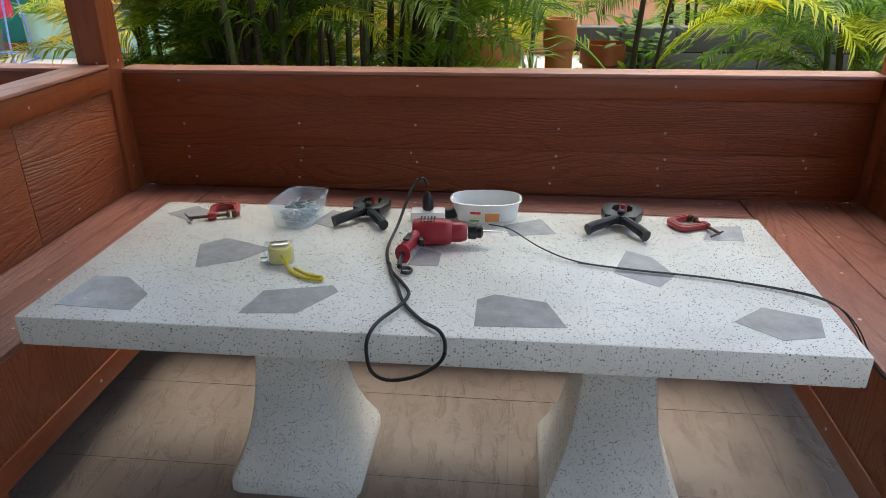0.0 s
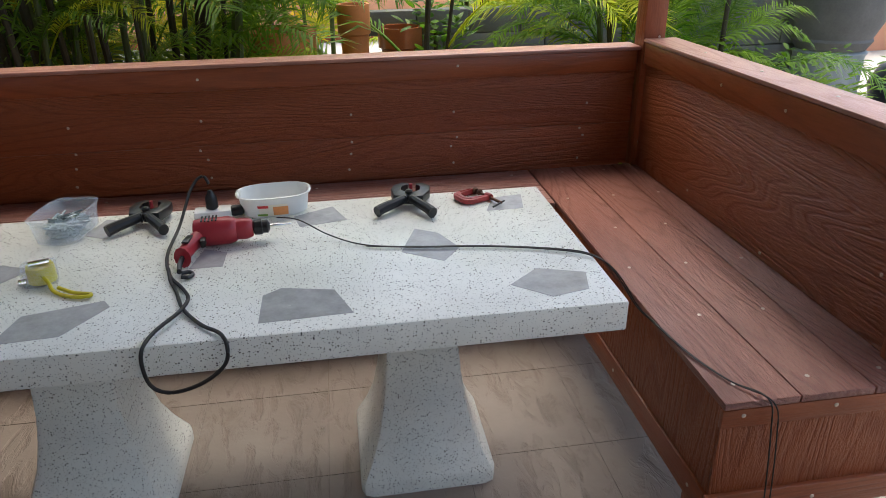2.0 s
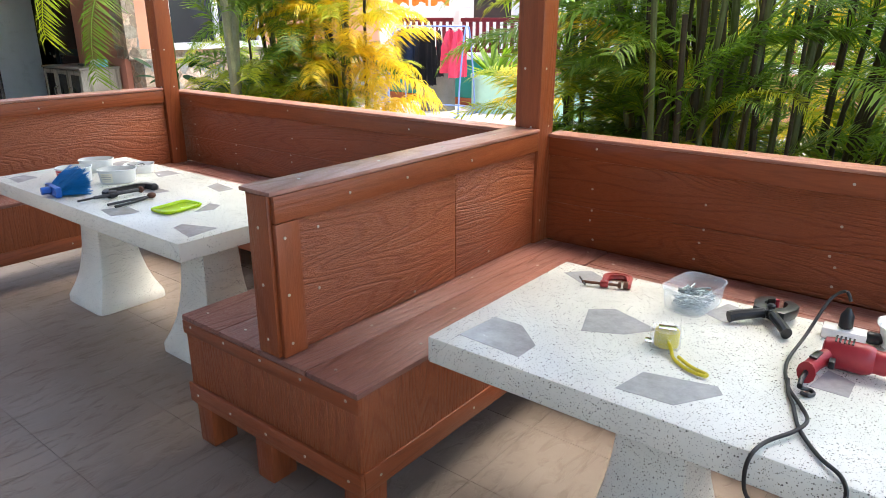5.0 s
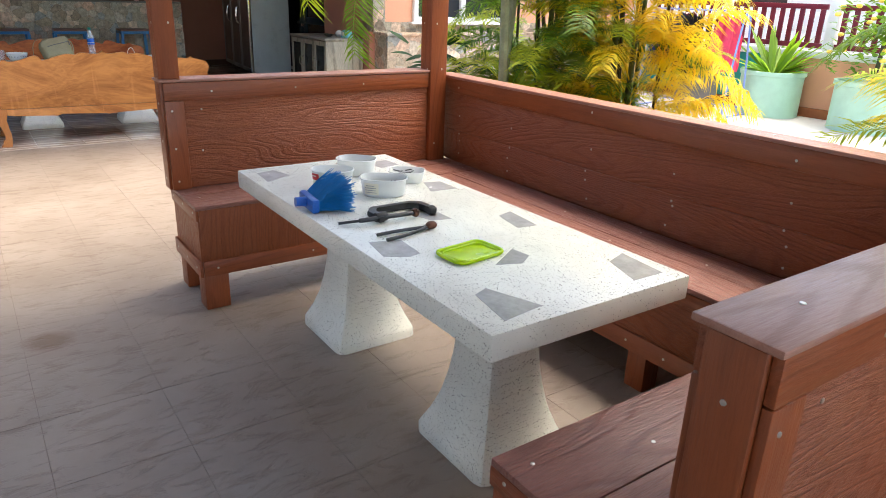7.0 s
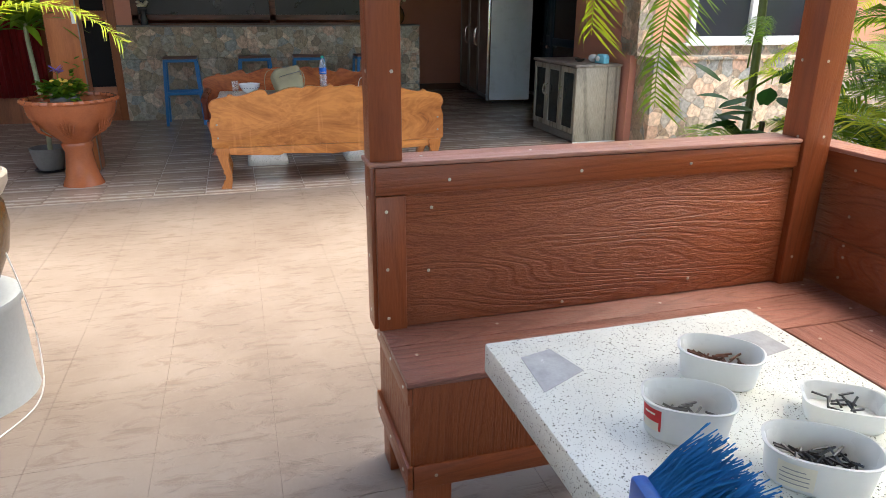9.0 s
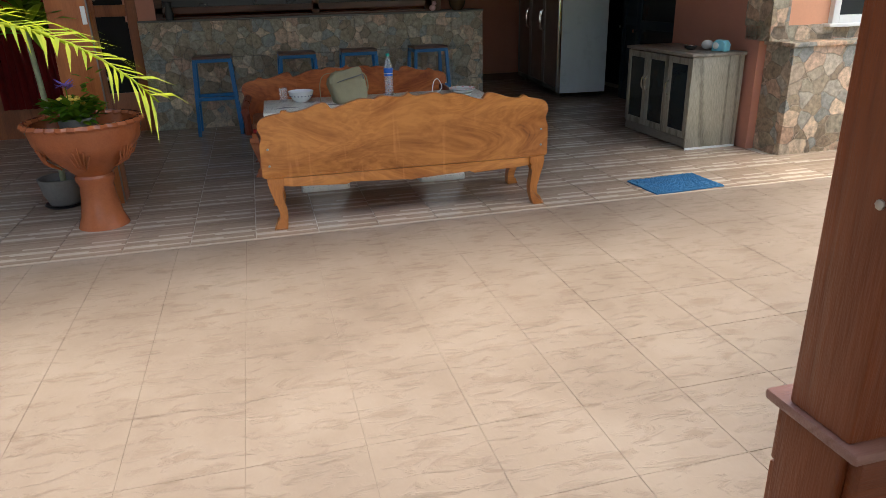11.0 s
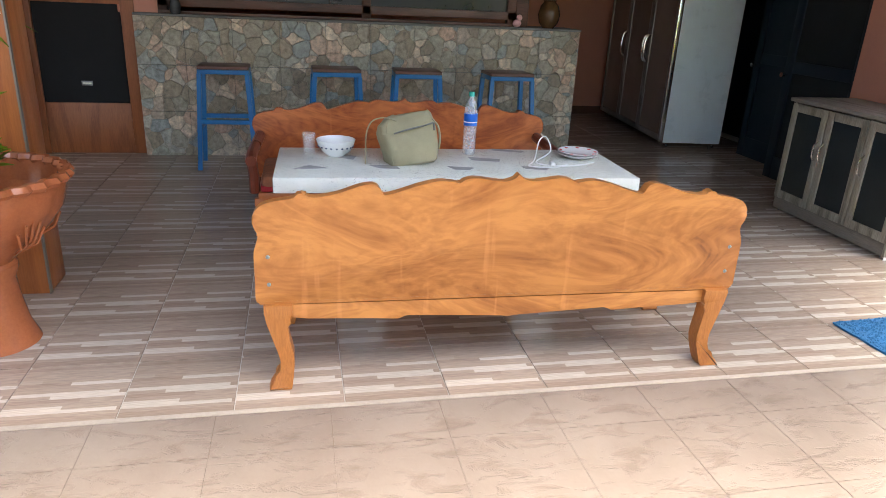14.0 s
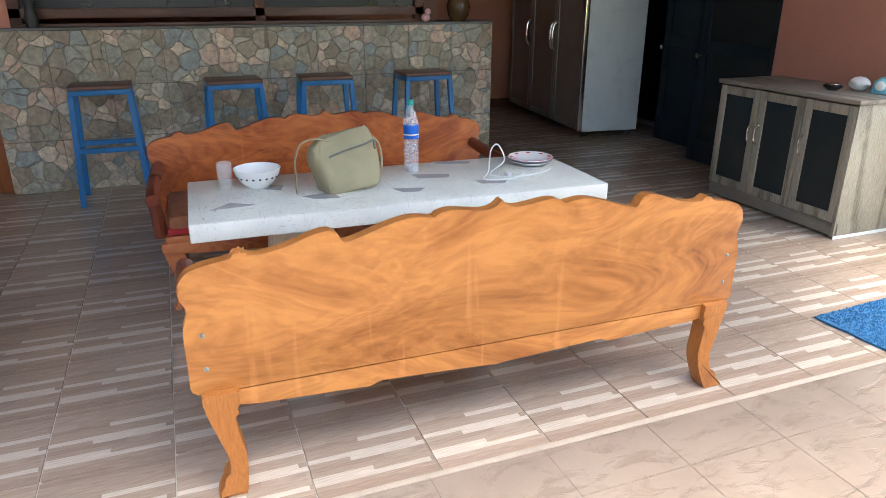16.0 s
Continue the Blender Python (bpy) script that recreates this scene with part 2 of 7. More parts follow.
def rubble(name, tint=(1, 1, 1), scale=7.0):
    """Crazy-paving stone facing: angular pieces of brown, grey and green stone with pale mortar between."""
    m, nt, b = node_mat(name)
    L = nt.links.new
    tc = nt.nodes.new("ShaderNodeTexCoord")
    wob = add(nt, "ShaderNodeTexNoise", Scale=11.0, Detail=1.0)
    L(tc.outputs["Object"], wob.inputs["Vector"])
    ws = add(nt, "ShaderNodeVectorMath", operation="SCALE")
    ws.inputs["Scale"].default_value = 0.05
    L(wob.outputs["Color"], ws.inputs[0])
    ad = add(nt, "ShaderNodeVectorMath", operation="ADD")
    L(tc.outputs["Object"], ad.inputs[0])
    L(ws.outputs[0], ad.inputs[1])
    v = add(nt, "ShaderNodeTexVoronoi", Scale=scale)
    e = add(nt, "ShaderNodeTexVoronoi", Scale=scale)
    e.feature = "DISTANCE_TO_EDGE"
    L(ad.outputs[0], v.inputs["Vector"])
    L(ad.outputs[0], e.inputs["Vector"])
    sep = nt.nodes.new("ShaderNodeSeparateColor")
    L(v.outputs["Color"], sep.inputs[0])
    cr = ramp(nt, [(p, [c * t for c, t in zip(col, tint)]) for p, col in ((0.0, (0.13, 0.115, 0.09)), (0.2, (0.20, 0.175, 0.13)), (0.4, (0.19, 0.20, 0.17)), (0.55, (0.29, 0.215, 0.165)), (0.72, (0.37, 0.335, 0.27)), (0.93, (0.16, 0.185, 0.185)))])
    L(sep.outputs[0], cr.inputs[0])
    n = add(nt, "ShaderNodeTexNoise", Scale=22.0, Detail=6.0, Roughness=0.7)
    L(tc.outputs["Object"], n.inputs["Vector"])
    gr = ramp(nt, [(0.3, (0.45, 0.45, 0.45)), (0.7, (1.45, 1.45, 1.45))])
    L(n.outputs[0], gr.inputs[0])
    mx = add(nt, "ShaderNodeMix", blend="MULTIPLY")
    mx.inputs[0].default_value = 1.0
    L(cr.outputs[0], mx.inputs[6])
    L(gr.outputs[0], mx.inputs[7])
    jr = nt.nodes.new("ShaderNodeMapRange")
    jr.inputs[1].default_value, jr.inputs[2].default_value = 0.004, 0.022
    L(e.outputs["Distance"], jr.inputs[0])
    mj = add(nt, "ShaderNodeMix", blend="MIX")
    mj.inputs[6].default_value = (0.30 * tint[0], 0.28 * tint[1], 0.24 * tint[2], 1)
    L(jr.outputs[0], mj.inputs[0])
    L(mx.outputs[2], mj.inputs[7])
    L(mj.outputs[2], b.inputs["Base Color"])
    b.inputs["Roughness"].default_value = 0.55
    hh = add(nt, "ShaderNodeMath", operation="MULTIPLY_ADD")
    hh.inputs[1].default_value = 0.4
    L(n.outputs[0], hh.inputs[0])
    L(jr.outputs[0], hh.inputs[2])
    bp = add(nt, "ShaderNodeBump", Strength=1.0, Distance=0.010)
    L(hh.outputs[0], bp.inputs["Height"])
    L(bp.outputs[0], b.inputs["Normal"])
    return m


def leaf(name, c1, c2, rough=0.45):
    m, nt, b = node_mat(name)
    L = nt.links.new
    geo = nt.nodes.new("ShaderNodeNewGeometry")
    oi = nt.nodes.new("ShaderNodeObjectInfo")
    s = add(nt, "ShaderNodeMath", operation="MULTIPLY_ADD")
    s.inputs[1].default_value = 0.5
    L(geo.outputs["Random Per Island"], s.inputs[0])
    hv = add(nt, "ShaderNodeMath", operation="MULTIPLY")
    hv.inputs[1].default_value = 0.5
    L(oi.outputs["Random"], hv.inputs[0])
    L(hv.outputs[0], s.inputs[2])
    cr = ramp(nt, [(0.05, c1), (0.95, c2)])
    L(s.outputs[0], cr.inputs[0])
    L(cr.outputs[0], b.inputs["Base Color"])
    b.inputs["Roughness"].default_value = rough
    tr = nt.nodes.new("ShaderNodeBsdfTranslucent")
    L(cr.outputs[0], tr.inputs[0])
    mx = nt.nodes.new("ShaderNodeMixShader")
    mx.inputs[0].default_value = 0.55
    L(b.outputs[0], mx.inputs[1])
    L(tr.outputs[0], mx.inputs[2])
    L(mx.outputs[0], nt.nodes["Material Output"].inputs[0])
    return m


def glass(name, tint=(1, 1, 1), rough=0.02):
    m, nt, b = node_mat(name)
    b.inputs["Base Color"].default_value = (*tint, 1)
    b.inputs["Transmission Weight"].default_value = 1.0
    b.inputs["Roughness"].default_value = rough
    return m


def figured(name, dark, light, rough):
    """Varnished hardwood slab: flowing figure, dark knots and pale upright scrape marks."""
    m, nt, b = node_mat(name)
    L = nt.links.new
    tc = nt.nodes.new("ShaderNodeTexCoord")
    mp = nt.nodes.new("ShaderNodeMapping")
    mp.inputs["Scale"].default_value = (1.0, 0.8, 2.1)
    L(tc.outputs["Object"], mp.inputs["Vector"])
    n1 = add(nt, "ShaderNodeTexNoise", Scale=2.2, Detail=3.0, Roughness=0.5, Distortion=1.5)
    L(mp.outputs[0], n1.inputs["Vector"])
    mu = add(nt, "ShaderNodeMath", operation="MULTIPLY")
    mu.inputs[1].default_value = 52.0
    L(n1.outputs[0], mu.inputs[0])
    sn = add(nt, "ShaderNodeMath", operation="SINE")
    L(mu.outputs[0], sn.inputs[0])
    n2 = add(nt, "ShaderNodeTexNoise", Scale=2.4, Detail=9.0, Roughness=0.68, Distortion=1.1)
    L(mp.outputs[0], n2.inputs["Vector"])
    t1 = add(nt, "ShaderNodeMath", operation="MULTIPLY_ADD")
    t1.inputs[1].default_value = 0.040
    L(sn.outputs[0], t1.inputs[0])
    L(n2.outputs[0], t1.inputs[2])
    cr = ramp(nt, [(0.26, [0.55 * c for c in dark]), (0.38, dark), (0.62, light)])
    L(t1.outputs[0], cr.inputs[0])
    mp2 = nt.nodes.new("ShaderNodeMapping")
    mp2.inputs["Scale"].default_value = (1.0, 9.0, 0.9)
    L(tc.outputs["Object"], mp2.inputs["Vector"])
    n3 = add(nt, "ShaderNodeTexNoise", Scale=1.6, Detail=3.0, Roughness=0.6)
    L(mp2.outputs[0], n3.inputs["Vector"])
    r3 = nt.nodes.new("ShaderNodeMapRange")
    r3.inputs[1].default_value, r3.inputs[2].default_value, r3.inputs[4].default_value = 0.63, 0.72, 0.32
    L(n3.outputs[0], r3.inputs[0])
    mx = add(nt, "ShaderNodeMix", blend="MIX")
    mx.inputs[7].default_value = (*[min(1, 1.25 * c + 0.03) for c in light], 1)
    L(r3.outputs[0], mx.inputs[0])
    L(cr.outputs[0], mx.inputs[6])
    L(mx.outputs[2], b.inputs["Base Color"])
    rr = nt.nodes.new("ShaderNodeMapRange")
    rr.inputs[3].default_value, rr.inputs[4].default_value = rough - 0.08, rough + 0.2
    L(n2.outputs[0], rr.inputs[0])
    L(rr.outputs[0], b.inputs["Roughness"])
    bp = add(nt, "ShaderNodeBump", Strength=0.12, Distance=0.002)
    L(t1.outputs[0], bp.inputs["Height"])
    L(bp.outputs[0], b.inputs["Normal"])
    return m


# RED_D darkens the grain grooves: shade of the relief put into the paint
RED_D, RED_L = (0.240, 0.060, 0.020), (0.325, 0.090, 0.030)
M_BX = board("red_board_x", RED_D, RED_L, "x", 0.36, 1.0, 4.2, 3.0, 0.14)
M_BY = board("red_board_y", RED_D, RED_L, "y", 0.36, 1.0, 4.2, 3.0, 0.14)
M_BZ = board("red_board_z", RED_D, RED_L, "z", 0.38, 0.9, 4.2, 3.0, 0.14)
M_RX = board("red_trim_x", (0.215, 0.052, 0.016), (0.29, 0.074, 0.024), "x", 0.33, 0.25, 2.5)
M_RY = board("red_trim_y", (0.215, 0.052, 0.016), (0.29, 0.074, 0.024), "y", 0.33, 0.25, 2.5)
M_RZ = board("red_trim_z", (0.215, 0.052, 0.016), (0.29, 0.074, 0.024), "z", 0.36, 0.25, 2.5)
# paler than the trim: sky glare, with sun fading, put into the colour
M_CX = board("glare_cap_x", (0.31, 0.140, 0.100), (0.41, 0.205, 0.155), "x", 0.32, 0.25, 2.5)
M_CY = board("glare_cap_y", (0.31, 0.140, 0.100), (0.41, 0.205, 0.155), "y", 0.32, 0.25, 2.5)
M_SX = board("seat_board_x", (0.205, 0.086, 0.066), (0.31, 0.136, 0.104), "x", 0.33, 0.7, 3.4, 3.0, 0.10)
M_SY = board("seat_board_y", (0.205, 0.086, 0.066), (0.31, 0.136, 0.104), "y", 0.33, 0.7, 3.4, 3.0, 0.10)
M_SCREW = surface("screw_steel", (0.62, 0.58, 0.52), 0.35, 0.8, 0.1)
M_TERR = terrazzo("terrazzo")
M_PATCH = surface("grey_stone_inlay", (0.40, 0.395, 0.39), 0.22, 0, 0.22, 14, 70, 0.05)
M_STRIP = strip_tile("strip_tile")
M_SLATE = slate_tile("slate_tile")
M_GROUT = surface("grout", (0.21, 0.165, 0.132), 0.9, 0, 0.35, 3)
M_GROUT_L = surface("pale_grout", (0.50, 0.46, 0.40), 0.9)
M_CONC = surface("concrete", (0.50, 0.47, 0.43), 0.8, 0, 0.16, 1.2, 40, 0.3, 0.004)
M_SOIL = surface("soil", (0.07, 0.05, 0.035), 0.95, 0, 0.4, 6, 60, 0.8, 0.02)
M_RUB = rubble("rubble_stone", (1.75, 1.62, 1.5), 8.6)
M_RUBP = rubble("pale_rubble_stone", (1.75, 1.5, 1.32))
M_PINK = surface("salmon_plaster", (0.53, 0.235, 0.165), 0.75, 0, 0.08, 2, 60, 0.2)
M_PINKL = surface("orange_plaster", (0.72, 0.36, 0.22), 0.75, 0, 0.08, 2, 60, 0.2)
M_WHITE = surface("white_paint", (0.78, 0.78, 0.76), 0.5, 0, 0.05, 3, 60, 0.06)
# unseen surface, kept dark brown to cut bounced light
M_CEIL = surface("ceiling_board", (0.27, 0.20, 0.145), 0.7)
M_TEAL = surface("teal_paint", (0.015, 0.30, 0.27), 0.55, 0, 0.1, 2, 50)
M_MAROON = surface("maroon_paint", (0.16, 0.012, 0.028), 0.4)
M_LEAFG = leaf("palm_green", (0.045, 0.135, 0.008), (0.27, 0.44, 0.025))
M_LEAFY = leaf("palm_lime", (0.32, 0.46, 0.02), (0.62, 0.64, 0.03))
M_LEAFO = leaf("palm_yellow", (0.80, 0.70, 0.03), (0.98, 0.66, 0.03))
M_LEAFD = leaf("dark_leaf", (0.012, 0.05, 0.012), (0.04, 0.13, 0.02))
M_STEM = surface("palm_stem", (0.10, 0.125, 0.04), 0.6, 0, 0.3, 12, 70)
M_STEMD = surface("palm_cane", (0.05, 0.042, 0.020), 0.7, 0, 0.4, 12, 70)
M_TRUNK = surface("palm_trunk", (0.25, 0.27, 0.16), 0.7, 0, 0.3, 14, 70, 0.4)
M_TERRAC = surface("terracotta", (0.36, 0.112, 0.045), 0.18, 0, 0.22, 7, 80, 0.3)
M_TERRAO = surface("orange_terracotta", (0.60, 0.22, 0.07), 0.6, 0, 0.2, 5)
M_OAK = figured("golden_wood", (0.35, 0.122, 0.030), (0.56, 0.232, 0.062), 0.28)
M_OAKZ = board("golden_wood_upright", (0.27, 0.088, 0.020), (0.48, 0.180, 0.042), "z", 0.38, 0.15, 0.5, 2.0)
M_ROSE = figured("red_rosewood", (0.24, 0.050, 0.014), (0.50, 0.145, 0.040), 0.28)
M_MAHOG = surface("dark_mahogany", (0.15, 0.035, 0.018), 0.3, 0, 0.25)
M_DOORW = board("door_wood", (0.20, 0.056, 0.017), (0.34, 0.105, 0.032), "z", 0.4, 0.15, 0.7, 2.0)
M_PILLAR = board("pillar_wood", (0.29, 0.085, 0.022), (0.42, 0.135, 0.036), "z", 0.32, 0.12, 0.6, 2.0)
M_SCREEN = surface("dark_screen_glass", (0.010, 0.011, 0.014), 0.30, 0, 0.3, 5, 60, 0.0)
M_DARKW = board("dark_frame_wood", (0.055, 0.022, 0.012), (0.13, 0.052, 0.028), "y", 0.4, 0.15, 0.7, 2.0)
M_BLUE = surface("blue_paint", (0.008, 0.135, 0.36), 0.35, 0, 0.12)
M_STOOL = surface("stool_seat", (0.13, 0.055, 0.035), 0.4)
M_GREYW = board("weathered_oak", (0.15, 0.135, 0.10), (0.42, 0.385, 0.30), "z", 0.5, 0.2, 0.55, 2.5)
M_GREYT = board("weathered_oak_top", (0.15, 0.13, 0.105), (0.30, 0.27, 0.22), "x", 0.45, 0.2, 0.55, 2.5)
M_DGLASS = surface("smoked_glass", (0.025, 0.03, 0.033), 0.08, 0, 0.1, 4, 90, 0.0)
M_DGLASSC = surface("cabinet_glass", (0.022, 0.028, 0.028), 0.12, 0, 0.2, 4, 90, 0.0)
M_FPANE = surface("fridge_glass", (0.26, 0.205, 0.175), 0.14, 0, 0.15, 3, 60, 0.0)
M_CHROME = surface("brushed_chrome", (0.72, 0.72, 0.70), 0.22, 1.0, 0.05)
M_STEEL = surface("stainless_side", (0.60, 0.68, 0.70), 0.3, 0.0, 0.06)
M_FRAME = surface("aluminium_frame", (0.22, 0.20, 0.18), 0.4, 0.5, 0.08)
M_BLACKP = surface("black_plastic", (0.012, 0.012, 0.013), 0.38, 0, 0.2)
M_CORD = surface("black_cord", (0.016, 0.014, 0.013), 0.5)
M_REDP = surface("red_plastic", (0.36, 0.028, 0.038), 0.38, 0, 0.12)
M_IRON = surface("red_cast_iron", (0.32, 0.035, 0.032), 0.35, 0, 0.3, 20)
M_RUST = surface("rusty_steel", (0.12, 0.055, 0.035), 0.5, 0.6, 0.4, 40)
M_DSTEEL = surface("dark_steel", (0.06, 0.06, 0.062), 0.35, 0.8, 0.25, 30)
M_ZINC = surface("zinc_screws", (0.30, 0.36, 0.37), 0.35, 0.7, 0.5, 60)
M_TUB = surface("milky_plastic", (0.86, 0.87, 0.84), 0.3, 0, 0.04, 4, 60, 0.0, alpha=0.8)
M_CLEARP = surface("clear_plastic", (0.80, 0.86, 0.90), 0.18, 0, 0.03, 4, 60, 0.0, alpha=0.2)
M_PAPER = surface("paper_label", (0.78, 0.74, 0.60), 0.6, 0, 0.06)
M_REDINK = surface("red_print", (0.62, 0.035, 0.035), 0.5)
M_ORINK = surface("orange_print", (0.75, 0.30, 0.10), 0.5)
M_GRINK = surface("green_print", (0.22, 0.38, 0.06), 0.5)
M_GREYINK = surface("grey_print", (0.28, 0.28, 0.28), 0.5)
M_LIME = surface("lime_plastic", (0.46, 0.70, 0.005), 0.25, 0, 0.05)
M_YEL = surface("yellow_plastic", (0.62, 0.52, 0.02), 0.35, 0, 0.15)
M_BRUSH = surface("blue_bristle", (0.008, 0.17, 0.46), 0.45, 0, 0.3, 30)
M_BRUSHH = surface("blue_brush_head", (0.012, 0.10, 0.42), 0.35)
M_MAT = surface("blue_door_mat", (0.035, 0.165, 0.34), 0.95, 0, 0.3, 18, 220, 1.0, 0.006)
M_KHAKI = surface("khaki_canvas", (0.335, 0.295, 0.180), 0.9, 0, 0.2, 6, 260, 0.5)
M_CERAM = surface("white_ceramic", (0.82, 0.82, 0.80), 0.15, 0, 0.03)
M_NAVY = surface("navy_print", (0.05, 0.06, 0.13), 0.3)
M_GLASS = surface("clear_glass", (0.85, 0.90, 0.90), 0.05, 0, 0.02, 4, 60, 0.0, alpha=0.13)
M_PET = surface("clear_bottle", (0.85, 0.90, 0.95), 0.12, 0, 0.02, 4, 60, 0.0, alpha=0.28)
M_BLABEL = surface("blue_label", (0.015, 0.13, 0.55), 0.35)
M_TEALCAP = surface("teal_cap", (0.02, 0.38, 0.30), 0.4)
M_CORDW = surface("white_cord", (0.72, 0.72, 0.70), 0.45)
M_DKPOT = surface("brown_glaze", (0.085, 0.045, 0.018), 0.22, 0, 0.3, 7, 60, 0.05)
M_RIMPOT = surface("grey_glaze", (0.36, 0.31, 0.26), 0.35, 0, 0.25, 6)
M_BUCKET = surface("grey_cement_ring", (0.36, 0.385, 0.39), 0.6, 0, 0.12, 4, 60, 0.2)
M_MINT = surface("mint_paint", (0.40, 0.62, 0.48), 0.5, 0, 0.12, 5)
M_RACK = surface("blue_rack_tube", (0.20, 0.30, 0.62), 0.35)
M_PINKC = surface("pink_cloth", (0.80, 0.10, 0.20), 0.85, 0, 0.2, 12, 120)
M_BLACKC = surface("black_cloth", (0.018, 0.018, 0.026), 0.9, 0, 0.3, 12, 120)
M_NAVYC = surface("navy_cloth", (0.03, 0.05, 0.11), 0.9, 0, 0.3, 12, 120)
M_ORANGEC = surface("orange_cloth", (0.80, 0.33, 0.06), 0.85, 0, 0.25, 9, 120)
M_CURTAIN = surface("red_curtain", (0.22, 0.008, 0.010), 0.85, 0, 0.2, 12)
M_WALLG = surface("grey_wall", (0.30, 0.31, 0.30), 0.6, 0, 0.08)
# door blue taken near black: the recess's shade is in the colour
M_BDOOR = surface("shaded_recess_blue", (0.004, 0.013, 0.024), 0.6, 0, 0.15)
M_MESH = surface("black_mesh", (0.008, 0.008, 0.009), 0.85, 0, 0.2)
M_PURPLE = surface("purple_petal", (0.18, 0.12, 0.48), 0.6)
M_YPETAL = surface("yellow_petal", (0.85, 0.60, 0.10), 0.6)
M_WPETAL = surface("cream_petal", (0.80, 0.70, 0.52), 0.6)
M_AQUA = surface("aqua_plastic", (0.20, 0.56, 0.66), 0.35)
M_PLAID = surface("red_plaid_cushion", (0.26, 0.10, 0.05), 0.9, 0, 0.35, 26, 200)
M_REDCUSH = surface("red_cushion_edge", (0.36, 0.02, 0.025), 0.85)
M_STONEG = surface("grey_block", (0.17, 0.165, 0.155), 0.85, 0, 0.25, 5, 60, 0.5, 0.004)


# ---- shaping helpers ----
def box(bm, x0, x1, y0, y1, z0, z1, bevel=0.0):
    r = bmesh.ops.create_cube(bm, size=1.0, matrix=Matrix.LocRotScale(((x0 + x1) / 2, (y0 + y1) / 2, (z0 + z1) / 2), None, (x1 - x0, y1 - y0, z1 - z0)))
    if bevel:
        es = list({e for v in r["verts"] for e in v.link_edges})
        bmesh.ops.bevel(bm, geom=es, offset=bevel, segments=2, affect="EDGES", profile=0.5)
    return bm


def boxed(*a, **k):
    return box(bmesh.new(), *a, **k)


def lathe(bm, profile, n=32, sx=1.0, sy=1.0, wave=None, c=(0, 0, 0), closed=True):
    rings = []
    for r, z in profile:
        ring = []
        for i in range(n):
            a = 2 * math.pi * i / n
            k = wave(a, r, z) if wave else 0.0
            ring.append(bm.verts.new((c[0] + (r + k) * sx * math.cos(a), c[1] + (r + k) * sy * math.sin(a), c[2] + z)))
        rings.append(ring)
    for p, q in zip(rings, rings[1:]):
        for i in range(n):
            bm.faces.new((p[i], p[(i + 1) % n], q[(i + 1) % n], q[i]))
    if closed:
        bm.faces.new(rings[0][::-1])
        bm.faces.new(rings[-1])
    return bm


def smooth_line(pts, n=6):
    pts = [Vector(p) for p in pts]
    out = []
    for i in range(len(pts) - 1):
        a, b = pts[max(i - 1, 0)], pts[i]
        c, d = pts[i + 1], pts[min(i + 2, len(pts) - 1)]
        for k in range(n):
            t = k / n
            out.append(0.5 * (2 * b + (c - a) * t + (2 * a - 5 * b + 4 * c - d) * t * t + (3 * b - a - 3 * c + d) * t ** 3))
    return out + [pts[-1]]


def tube(bm, pts, r, n=8, taper=None):
    pts = [Vector(p) for p in pts]
    up = Vector((0.03, 0.05, 1)).normalized()
    rings = []
    for i, p in enumerate(pts):
        d = (pts[min(i + 1, len(pts) - 1)] - pts[max(i - 1, 0)]).normalized()
        if abs(d.dot(up)) > 0.99:
            up = Vector((1, 0.1, 0)).normalized()
        s = d.cross(up).normalized()
        u = s.cross(d)
        k = r if taper is None else taper(i / max(1, len(pts) - 1))
        rings.append([bm.verts.new(p + k * (math.cos(2 * math.pi * j / n) * s + math.sin(2 * math.pi * j / n) * u)) for j in range(n)])
    for p, q in zip(rings, rings[1:]):
        for j in range(n):
            bm.faces.new((p[j], p[(j + 1) % n], q[(j + 1) % n], q[j]))
    bm.faces.new(rings[0][::-1])
    bm.faces.new(rings[-1])
    return bm


def slab(bm, outline, axis, a, b, bevel=0.0):
    """An outline of (u, v) pairs pushed from a to b along an axis."""
    def place(u, v, w):
        return {"x": (w, u, v), "y": (u, w, v), "z": (u, v, w)}[axis]
    lo = [bm.verts.new(place(u, v, a)) for u, v in outline]
    hi = [bm.verts.new(place(u, v, b)) for u, v in outline]
    n = len(outline)
    f1, f2 = bm.faces.new(lo[::-1]), bm.faces.new(hi)
    for i in range(n):
        bm.faces.new((lo[i], lo[(i + 1) % n], hi[(i + 1) % n], hi[i]))
    if bevel:
        bmesh.ops.bevel(bm, geom=[e for e in {*f1.edges, *f2.edges}], offset=bevel, segments=2, affect="EDGES", profile=0.5)
    return bm


def ball(bm, c, r, sx=1, sy=1, sz=1, u=14, v=8):
    bmesh.ops.create_uvsphere(bm, u_segments=u, v_segments=v, radius=r, matrix=Matrix.LocRotScale(c, None, (sx, sy, sz)))
    return bm


def mesh_of(name, bm, material, crease=0.6):
    bmesh.ops.recalc_face_normals(bm, faces=bm.faces)
    for e in bm.edges:
        if len(e.link_faces) == 2 and e.calc_face_angle(0) > crease:
            e.smooth = False
    for f in bm.faces:
        f.smooth = True
    me = bpy.data.meshes.new(name)
    bm.to_mesh(me)
    bm.free()
    me.materials.append(material)
    return me


def part(name, bm, material, parent, label=""):
    ob = new(name, bm if isinstance(bm, bpy.types.Mesh) else mesh_of(name, bm, material))
    ob.parent = parent
    return tagged(ob, label)


